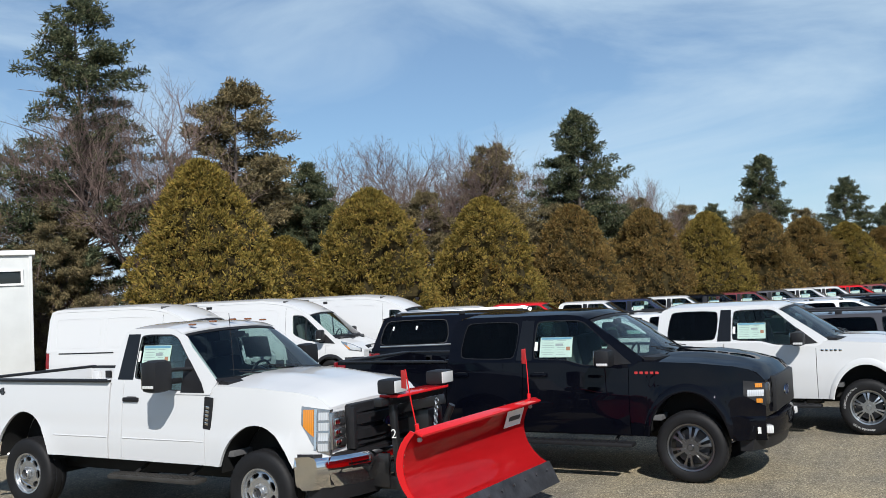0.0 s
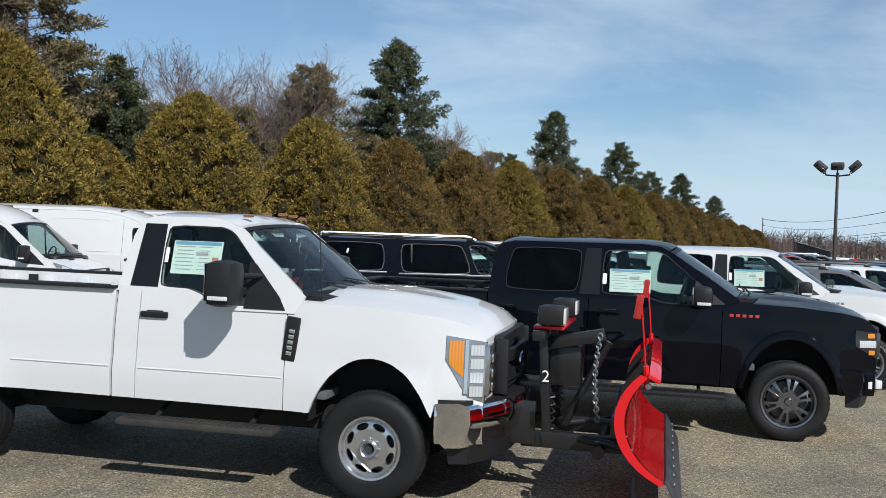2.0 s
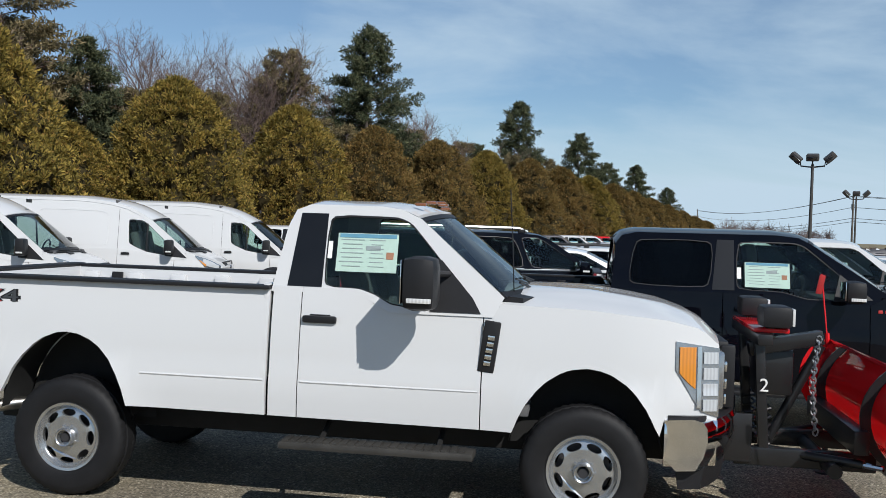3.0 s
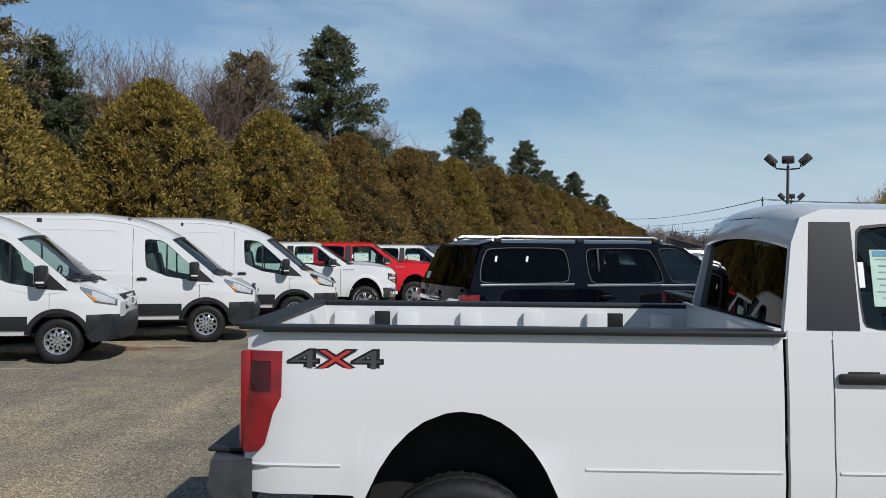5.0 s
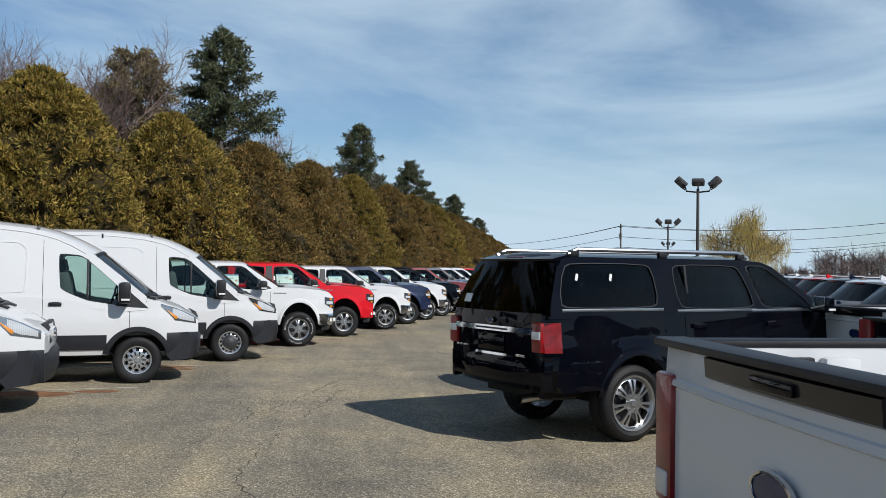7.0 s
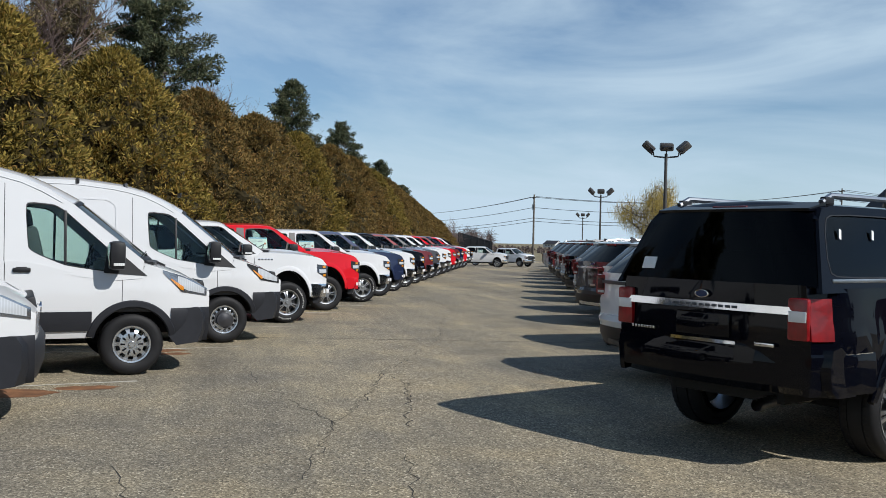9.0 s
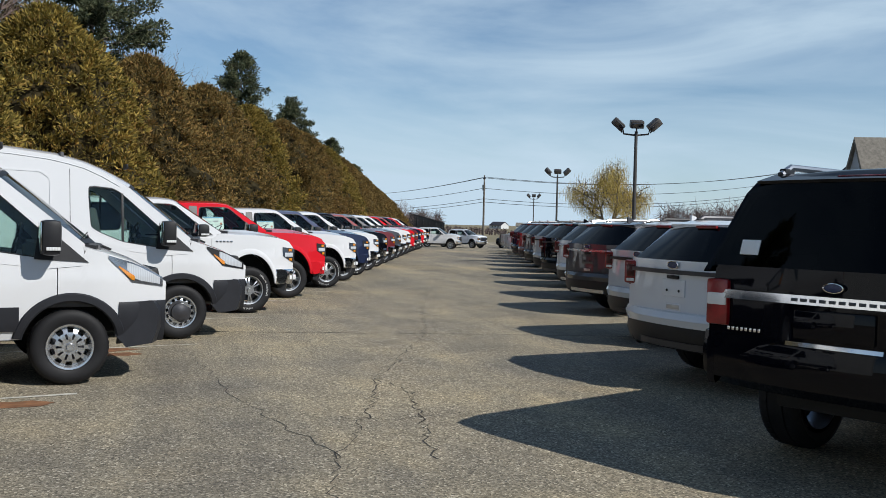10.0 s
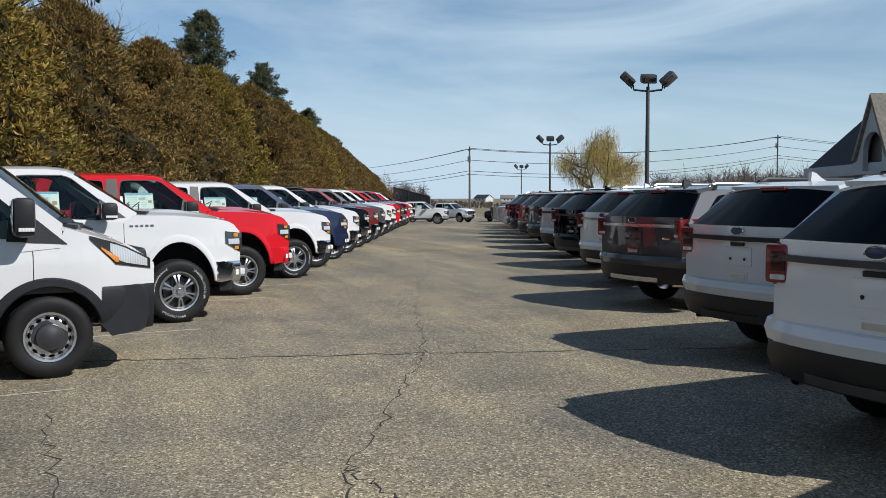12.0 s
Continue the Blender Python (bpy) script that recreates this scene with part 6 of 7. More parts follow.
dump_body(pose(22.6, 97.5, gz(22.6, 97.5), 0, 0, -14))


# ---- snow plough ----
def snow_plow(m):
    p = thing("snow_plow", "red steel snow plough mounted on the white truck", "plow", m)
    half, n = 1.27, 13

    def skin(y, s):
        a = radians(-60 + 102 * s)                       # the mouldboard's curl
        return Vector((0.50 - 0.58 * math.cos(a), y, 0.78 + 0.46 * math.sin(a)))
    bm = sheet(skin, lin(-half, half, 9), lin(0, 1, n))
    bmesh.ops.solidify(bm, geom=list(bm.faces), thickness=0.02)
    blade = part("mouldboard", bm, PLOWRED, p, "curved glossy red mouldboard")
    top = skin(0, 1)
    part("top_lip", nb((top.x + 0.03, 0, top.z - 0.005), (0.09, 2 * half + 0.02, 0.03), 0.008, (0, 25, 0)), PLOWRED, blade)
    lo = skin(0, 0)
    e = part("cutting_edge", nb((lo.x + 0.045, 0, lo.z - 0.095), (0.018, 2 * half + 0.03, 0.26), 0.004, (0, -27, 0)), WORNSTEEL, p, "dark worn steel cutting edge")
    for k in range(9):
        part("edge_bolt", lathe([(0.001, -0.012), (0.016, -0.01), (0.018, 0.0)], 6), WORNSTEEL, e, "", pose(lo.x + 0.045, -1.1 + 0.275 * k, lo.z - 0.045, 0, 0, 90))
    for y in (-half - 0.004, -0.62, 0.62, half - 0.012):
        outer = [(skin(0, s).x - 0.01, skin(0, s).z) for s in lin(0, 1, n)]
        inner = [(x - 0.07 * math.cos(radians(-60 + 102 * s)), z + 0.07 * math.sin(radians(-60 + 102 * s)) * 0.4) for (x, z), s in zip(outer, lin(0, 1, n))]
        part("rib", plate(outer + inner[::-1], [], lambda a, b: Vector((a, y, b)), (0, 0.016, 0)), PLOWRED if abs(y) > 1 else BLACKIRON, blade, smooth=0)
    part("brace", nb((-0.16, 0, 0.62), (0.10, 1.4, 0.16), 0.012), BLACKIRON, blade)
    part("decal", nb((-0.018, 0.90, 0.93), (0.006, 0.40, 0.20), 0, (0, 19, 0)), WHITEPRINT, blade, "white decal plate", None)
    part("decal_bar", nb((-0.012, 0.90, 0.925), (0.006, 0.26, 0.05), 0, (0, 19, 0)), DECALGREY, blade)
    for y, lean in ((-half + 0.08, -0.06), (half - 0.1, 0.05)):
        g = part("marker_rod", tube([(top.x - 0.02, y, 1.02), (top.x - 0.05, y + lean, 1.36), (top.x - 0.08, y + lean * 1.5, 1.66)], 0.006, 6), PLOWRED, p, "red marker rod")
        part("rod_sleeve", tube([(top.x - 0.02, y, 1.0), (top.x - 0.03, y + lean * 0.3, 1.16)], 0.02, 8), PLOWRED, g)
        part("rod_bolt", lathe([(0.001, -0.03), (0.02, -0.028), (0.024, 0.0)], 8), GALV, g, "", pose(top.x - 0.01, y, 1.02, 0, 0, 0))
        part("flag", nb((top.x - 0.09, y + lean * 1.5 - 0.02, 1.57), (0.05, 0.012, 0.17), 0.004, (12, 8, 0)), DECALRED, g, "small red tag")
    # headgear and push arms, back to the truck's bumper
    for y in (-0.36, 0.36):
        part("head_post", nb((-0.75, y, 0.86), (0.07, 0.06, 0.92), 0.012, (0, -4, 0)), BLACKIRON, p)
        part("push_arm", nb((-0.45, y, 0.42), (0.95, 0.07, 0.13), 0.012), BLACKIRON, p)
    part("head_beam", nb((-0.78, 0, 1.26), (0.10, 1.25, 0.08), 0.015), BLACKIRON, p)
    part("head_cover", nb((-0.72, 0, 1.315), (0.24, 1.0, 0.03), 0.01), PLOWRED, p, "red slotted cover")
    part("lift_arm", nb((-0.56, -0.14, 1.20), (0.52, 0.12, 0.10), 0.012, (0, -12, 0)), BLACKIRON, p)
    part("lift_ram", tube([(-0.62, 0.0, 0.48), (-0.28, 0.0, 1.18)], 0.035, 10), BLACKIRON, p)
    part("pump_case", nb((-0.62, 0.02, 0.98), (0.26, 0.30, 0.34), 0.03), BLACKIRON, p)
    part("cross_tube", tube([(-0.30, -0.62, 0.40), (-0.30, 0.62, 0.40)], 0.05, 10), BLACKIRON, p)
    for s in (-1, 1):
        part("angle_ram", tube([(-0.70, s * 0.20, 0.44), (-0.12, s * 0.62, 0.46)], 0.032, 10), BLACKIRON, p)
        part("ram_rod", tube([(-0.22, s * 0.55, 0.46), (-0.02, s * 0.70, 0.46)], 0.02, 8), CHROME, p, "chrome ram rod")
        bm = tube([(-0.72 + 0.05 * math.cos(k * 1.2), s * 0.30 + 0.05 * math.sin(k * 1.2), 0.38 + 0.012 * k) for k in range(34)], 0.010, 5)
        part("trip_spring", bm, BLACKIRON, p, "", pose(0.0, 0, 0, 0, 0, 0))
        part("mount_plate", nb((-0.98, s * 0.40, 0.55), (0.34, 0.04, 0.34), 0.01), BLACKIRON, p)
        l = part("plow_lamp", nb((-0.70, s * 0.47, 1.415), (0.20, 0.26, 0.15), 0.035), PLASTIC, p, "black auxiliary headlamp")
        part("lamp_lens", nb((-0.592, s * 0.47, 1.415), (0.02, 0.22, 0.12), 0.008), CLEARLENS, l, "clear lamp lens")
        part("lamp_stem", tube([(-0.72, s * 0.47, 1.27), (-0.72, s * 0.47, 1.36)], 0.02, 8), BLACKIRON, l)
    bm = bmesh.new()
    for k in range(19):
        t = k / 18
        z, x = 1.24 - 0.66 * t, -0.34 - 0.10 * math.sin(math.pi * t) * 0.3
        tw = k % 2
        pts = [(x + 0.018 * math.cos(a) * (1 - tw), -0.20 + 0.018 * math.cos(a) * tw, z + 0.028 * math.sin(a)) for a in lin(0, 2 * math.pi, 9)]
        tube(pts, 0.0075, 5, bm, False)
    part("lift_chain", bm, GALV, p, "galvanised lift chain")
    for k, (y, c) in enumerate(((-0.41, 1), (0.41, 1))):
        lettering("post_mark", "2", 0.13, WHITEPRINT, p, pose(-0.74, y - 0.0 if y < 0 else y, 0.92, 90, 0, 0 if y < 0 else 180), "white number", 0.002)
    for s in (-1, 1):
        part("plow_shoe", lathe([(0.001, -0.02), (0.07, -0.02), (0.09, 0.0), (0.03, 0.02), (0.02, 0.25)], 12), WORNSTEEL, p, "", pose(-0.02, s * 0.85, 0.06, 90, 0, 0))
    return p


snow_plow(pose(5.58, 1.05, 0.03, 0, 0, -1))


# ---- poles, wires, building ----
def lot_lamp(m, h):
    p = thing("lot_lamp", "tall dark parking-lot lamp with three floodlights", "lamp post", m, "parking-lot lamps")
    part("base", nb((0, 0, 0.2), (0.5, 0.5, 0.4), 0.04), surface("concrete", (0.35, 0.34, 0.32), 0.9) if "concrete" not in bpy.data.materials else bpy.data.materials["concrete"], p, "concrete base")
    part("pole", tube([(0, 0, 0.4), (0, 0, h - 0.35)], [0.085, 0.06], 12), POLE, p)
    part("crossbar", tube([(-0.52, 0, h - 0.28), (-0.48, 0, h - 0.45), (0, 0, h - 0.50), (0.48, 0, h - 0.45), (0.52, 0, h - 0.28)], 0.035, 8), POLE, p)
    for x, y, r in ((-0.70, 0, 42), (0.0, -0.1, 0), (0.70, 0, -42)):
        f = part("floodlight", nb((x, y, h - 0.08), (0.52, 0.42, 0.30), 0.06, (14, r, 0)), POLE, p, "dark floodlight head")
        part("flood_lens", nb((x, y - 0.19, h - 0.16), (0.40, 0.05, 0.22), 0.02, (40, r, 0)), LAMPDARK, f)
        part("yoke", tube([(x * 0.78, y * 0.5, h - 0.40), (x, y, h - 0.2)], 0.03, 6), POLE, f)
    return p


lamp_a = lot_lamp(pose(13.5, 36.6, 0, 0, 0, -18), 5.66)
copy_thing(lamp_a, pose(24.0, 67.7, gz(24.0, 67.7), 0, 0, -18) @ Matrix.Diagonal((1, 1, 1 - gz(24.0, 67.7) / 5.66, 1)))
copy_thing(lamp_a, pose(44.8, 122.4, gz(44.8, 122.4), 0, 0, -18) @ Matrix.Diagonal((1, 1, 1.168, 1)))


def utility_pole(m, h):
    p = thing("utility_pole", "weathered wooden utility pole with crossarm", "pole", m, "utility poles")
    part("post", tube([(0, 0, 0), (0, 0, h)], [0.17, 0.11], 10), WOODPOLE, p)
    part("crossarm", nb((0, 0, h - 0.5), (2.4, 0.12, 0.14), 0.015), WOODPOLE, p)
    for x in (-1.1, -0.5, 0.5, 1.1):
        part("insulator", lathe([(0.001, 0.14), (0.05, 0.12), (0.03, 0.06), (0.05, 0.0)], 8), GALV, p, "", pose(x, 0, h - 0.43, 90, 0, 0))
    part("transformer", lathe([(0.001, -0.45), (0.24, -0.43), (0.25, 0.4), (0.001, 0.45)], 14), GALV, p, "grey transformer", pose(0.42, 0, h - 1.9, 90, 0, 0))
    return p


POLES = [(36.0, 262.0, 9.6), (43.2, 138.3, 9.0), (104.0, 147.0, 12.4), (196.0, 160.0, 12.4)]
pole = utility_pole(pose(POLES[1][0], POLES[1][1], -0.95, 0, 0, 80), POLES[1][2] + 0.95)
for x, y, h in (POLES[0], POLES[2], POLES[3]):
    ob = utility_pole(pose(x, y, -0.95, 0, 0, 75), h + 0.95)
for (x0, y0, h0), (x1, y1, h1) in zip(POLES, POLES[1:]):
    for dh, side in ((0.35, -1.0), (0.35, 1.0), (2.0, 0.2), (3.6, 0.2), (4.1, 0.0)):
        pts = [(x0 + (x1 - x0) * t, y0 + (y1 - y0) * t + side, h0 - dh + (h1 - h0) * t - 1.6 * 4 * t * (1 - t)) for t in lin(0, 1, 15)]
        tagged(new("power_line", finish("power_line", tube(pts, 0.035, 4), PLASTIC)), "black overhead power line between poles", "cable")


def tri_prism(poly, y0, y1):
    return plate(poly, [], lambda x, z: Vector((x, y0, z)), (0, y1 - y0, 0))


SHINGLE = surface("dark_roof_shingle", (0.028, 0.030, 0.038), 0.85, vary=0.3, scale=6, relief=0.01, fine=12)
GREYROOF = surface("grey_brown_shingle", (0.16, 0.145, 0.12), 0.9, vary=0.3, scale=5, relief=0.01, fine=12)
STUCCO = surface("grey_stucco", (0.36, 0.37, 0.39), 0.9, vary=0.08, scale=2, relief=0.004, fine=60)
SIDING = surface("pale_grey_siding", (0.52, 0.53, 0.52), 0.7, vary=0.06, scale=1.5)


def showroom(m):
    """A showroom: dark mansard roof, a gabled arch in front, glazed walls below."""
    b = thing("showroom_building", "grey showroom with dark mansard roof and arched gable", "building", m)
    part("wall", nb((9, 5, 1.6), (17.6, 9.6, 3.2), 0.02), STUCCO, b)
    part("soffit", nb((8.6, 4.0, 3.45), (19.2, 12.4, 0.7), 0.03), STUCCO, b, "grey fascia band")
    bm = bmesh.new()
    lo = [(-0.9, -2.0), (18.1, -2.0), (18.1, 10.0), (-0.9, 10.0)]
    hi = [(1.0, 0.3), (16.3, 0.3), (16.3, 8.0), (1.0, 8.0)]
    a = [bm.verts.new((x, y, 3.8)) for x, y in lo]
    c = [bm.verts.new((x, y, 6.8)) for x, y in hi]
    for i in range(4):
        bm.faces.new((a[i], a[(i + 1) % 4], c[(i + 1) % 4], c[i]))
    bm.faces.new(c)
    part("mansard_roof", bm, SHINGLE, b, "dark shingle roof", smooth=0)
    gx = 6.1                                       # the gable's middle
    arch = [(gx - 0.75, 3.3)] + [(gx - 0.75 * math.cos(t), 4.4 + 1.1 * math.sin(t)) for t in lin(0, math.pi, 12)] + [(gx + 0.75, 3.3)]
    part("arched_gable", plate([(gx - 1.75, 3.12), (gx - 1.75, 3.75), (gx - 1.3, 3.9), (gx, 7.5), (gx + 1.3, 3.9), (gx + 1.75, 3.75), (gx + 1.75, 3.12)], [rounded(arch, 0.02, 1)], lambda x, z: Vector((x, -2.5, z)), (0, 0.3, 0)), STUCCO, b, "grey arched gable", smooth=0)
    part("arch_back", nb((gx, -1.9, 4.4), (2.0, 0.1, 2.4), 0.01), POLE, b)
    part("gable_roof", plate([(gx - 1.45, 3.95), (gx, 7.65), (gx + 1.45, 3.95), (gx + 1.25, 3.95), (gx, 7.35), (gx - 1.25, 3.95)], [], lambda x, z: Vector((x, -2.7, z)), (0, 6.0, 0)), GREYROOF, b, "grey-brown shingle gable roof", smooth=0)
    for k in range(9):
        part("window", nb((1.0 + 1.9 * k, -0.02 + 0.2, 1.65), (1.6, 0.08, 2.5), 0.01), PRIVACY if k % 3 else CLEARLENS, b, "showroom glazing")
        part("mullion", nb((0.05 + 1.9 * k, 0.1, 1.65), (0.16, 0.3, 3.0), 0.02), PLASTIC, b)
    return b


showroom(pose(42.6, 60.2, gz(42.6, 60.2), 0, 0, -112) @ Matrix.Diagonal((1.85, 1.0, 1.0, 1)))


def shed(m):
    s = thing("site_office", "pale grey boxy site office with a small window", "shed", m)
    part("wall", nb((-2.0, 1.3, 2.0), (4.0, 2.6, 4.0), 0.02), SIDING, s)
    part("roof", nb((-2.0, 1.3, 4.06), (4.2, 2.8, 0.14), 0.03), WHITEPRINT, s, "white roof edge")
    w = part("window", nb((-0.65, -0.02, 3.36), (0.75, 0.05, 0.34), 0.01), PRIVACY, s)
    part("window_trim", plate([(-1.08, 3.13), (-0.22, 3.13), (-0.22, 3.59), (-1.08, 3.59)], [[(-1.01, 3.19), (-0.29, 3.19), (-0.29, 3.53), (-1.01, 3.53)]], lambda x, z: Vector((x, -0.05, z)), (0, 0.06, 0)), WHITEPRINT, w, "white window trim", smooth=0)
    for x in (-0.03, -3.97):
        part("corner_trim", nb((x, -0.01, 2.0), (0.09, 0.05, 4.0), 0.006), SIDING, s)
    return s


shed(pose(-13.3, 10.2, 0, 0, 0, 53))


def cottage(m, col, roofcol, label):
    h = thing("farmhouse", label, "house", m)
    part("wall", plate([(-4, 0), (4, 0), (4, 2.2), (0, 4.4), (-4, 2.2)], [], lambda x, z: Vector((x, -5, z)), (0, 10, 0)), col, h, smooth=0)
    for s in (-1, 1):
        part("roof", nb((s * 2.15, 0, 3.35), (5.1, 10.6, 0.16), 0.02, (0, s * 28.8, 0)), roofcol, h)
    for y in (-2.5, 0, 2.5):
        part("window", nb((-4.03, y, 1.3), (0.06, 0.9, 1.1), 0.01), PRIVACY, h)
    return h


cottage(pose(180, 499, -1.0, 0, 0, 30) @ Matrix.Scale(0.85, 4), SIDING, SHINGLE, "distant grey farmhouse with dark gable roof")
cottage(pose(197, 505, -1.0, 0, 0, 70) @ Matrix.Scale(0.8, 4), SIDING, GREYROOF, "distant grey outbuilding with brown roof")


# ---- trees ----
def leaf_mat(name, stops, through_light=0.25):
    m, nt, b = nodes_of(name)
    geo = nt.nodes.new("ShaderNodeNewGeometry")
    r = ramp(nt, geo.outputs["Random Per Island"], stops)
    n = noise_tex(nt, 1.5, 6, 0.75)
    patch = ramp(nt, n.outputs["Fac"], [(0.32, (0.70, 0.72, 0.70)), (0.68, (1.56, 1.46, 1.34))])
    x = nt.nodes.new("ShaderNodeMix")
    x.data_type, x.blend_type = "RGBA", "MULTIPLY"
    x.inputs["Factor"].default_value = 1.0
    nt.links.new(r.outputs["Color"], x.inputs[6])
    nt.links.new(patch.outputs["Color"], x.inputs[7])
    nt.links.new(x.outputs[2], b.inputs["Base Color"])
    b.inputs["Roughness"].default_value = 0.7
    b.inputs["Specular IOR Level"].default_value = 0.2
    t = nt.nodes.new("ShaderNodeBsdfTranslucent")
    nt.links.new(x.outputs[2], t.inputs["Color"])
    mx = nt.nodes.new("ShaderNodeMixShader")
    mx.inputs[0].default_value = through_light
    nt.links.new(b.outputs[0], mx.inputs[1])
    nt.links.new(t.outputs[0], mx.inputs[2])
    nt.links.new(mx.outputs[0], nt.nodes["Material Output"].inputs["Surface"])
    return m


ARB = leaf_mat("arborvitae_sprays", [(0.0, (0.055, 0.050, 0.016)), (0.35, (0.17, 0.137, 0.034)), (0.8, (0.33, 0.25, 0.062)), (1.0, (0.23, 0.14, 0.045))])
ARBBROWN = leaf_mat("browned_arborvitae_sprays", [(0.0, (0.055, 0.047, 0.019)), (0.35, (0.15, 0.112, 0.040)), (0.8, (0.26, 0.175, 0.060)), (1.0, (0.22, 0.125, 0.048))])
# dark colour that stands for shade deep in the arborvitae
ARBSHADE = surface("arborvitae_inner_shade", (0.030, 0.022, 0.006), 0.95, vary=0.4, scale=3)
SPRUCE = leaf_mat("spruce_needles", [(0.0, (0.026, 0.038, 0.022)), (0.5, (0.065, 0.080, 0.044)), (1.0, (0.13, 0.135, 0.075))], 0.15)
CEDAR = leaf_mat("browned_cedar_needles", [(0.0, (0.060, 0.054, 0.030)), (0.5, (0.145, 0.122, 0.066)), (1.0, (0.23, 0.185, 0.105))], 0.12)
BARK = surface("grey_bark", (0.11, 0.09, 0.078), 0.95, vary=0.3, scale=6, relief=0.01, fine=25)
FARWOOD = surface("far_brown_woods", (0.15, 0.115, 0.105), 0.95, vary=0.3, scale=0.2)
TWIG = surface("brown_twigs", (0.15, 0.105, 0.09), 0.95, vary=0.3, scale=2)
WILLOW = leaf_mat("willow_strands", [(0.0, (0.28, 0.22, 0.06)), (1.0, (0.46, 0.36, 0.12))])


class Soup:
    """Collects loose cards and thin three-sided twigs, for from_pydata."""
    def __init__(self):
        self.v, self.f = [], []

    def card(self, p, d, side, size, width):
        d, side = d.normalized(), side.normalized()
        k = len(self.v)
        mid = p + d * size * 0.5
        fold = d.cross(side) * width * 0.25
        self.v += [p, mid + side * width / 2 + fold, p + d * size, mid - side * width / 2 + fold]
        self.f.append((k, k + 1, k + 2, k + 3))

    def stick(self, p, q, r0, r1, n=3):
        d = (q - p).normalized()
        a = d.orthogonal().normalized()
        b = d.cross(a)
        k = len(self.v)
        for c, r in ((p, r0), (q, r1)):
            self.v += [c + r * (math.cos(2 * math.pi * i / n) * a + math.sin(2 * math.pi * i / n) * b) for i in range(n)]
        self.f += [(k + i, k + (i + 1) % n, k + n + (i + 1) % n, k + n + i) for i in range(n)]

    def mesh(self, name, mat):
        me = bpy.data.meshes.new(name)
        me.from_pydata(self.v, [], self.f)
        me.materials.append(mat)
        return me


def rand_dir(rnd):
    while True:
        v = Vector((rnd.uniform(-1, 1), rnd.uniform(-1, 1), rnd.uniform(-1, 1)))
        if 0.1 < v.length < 1:
            return v.normalized()


def arb_parts(seed, h, w, n=62000, leaf=None):
    rnd = random.Random(seed)
    off = Vector((seed * 7.3, seed * 3.1, 0))

    def radius(t, a):
        prof = max(0.0, 1 - max(0.0, t) ** 1.75) ** 0.62 * (0.86 + 0.14 * min(1, t / 0.2))
        p = Vector((math.cos(a), math.sin(a), t * h / w * 2.2))
        return w / 2 * prof * (1 + 0.36 * noise.noise(p * 1.1 + off) + 0.26 * noise.noise(p * 2.9 + off) + 0.13 * noise.noise(p * 7.5 + off))
    s = Soup()
    for _ in range(n // 26):                       # clumps of small flat sprays
        t, a = rnd.random() ** 1.1, rnd.uniform(0, 2 * math.pi)
        r = radius(t, a) * rnd.uniform(0.86, 1.10)
        out = Vector((math.cos(a), math.sin(a), 0))
        c = out * r + Vector((0, 0, t * h))
        lean = out * rnd.uniform(0.2, 0.8) + Vector((0, 0, rnd.uniform(0.3, 1.0))) + rand_dir(rnd) * 0.3
        for _ in range(26):
            e = rand_dir(rnd)
            s.card(c + e * rnd.uniform(0.02, 0.13), lean + e * 0.9, rand_dir(rnd), rnd.uniform(0.07, 0.16), rnd.uniform(0.04, 0.08))
    # solid filling of the crown, coloured dark as the shade in the gaps
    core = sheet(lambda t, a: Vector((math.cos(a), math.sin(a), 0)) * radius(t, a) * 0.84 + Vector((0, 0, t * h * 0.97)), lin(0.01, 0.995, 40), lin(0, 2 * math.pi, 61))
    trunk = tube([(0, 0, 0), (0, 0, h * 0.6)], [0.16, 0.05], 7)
    return s.mesh("crown", leaf or ARB), finish("inner_foliage", core, ARBSHADE), finish("trunk", trunk, BARK)


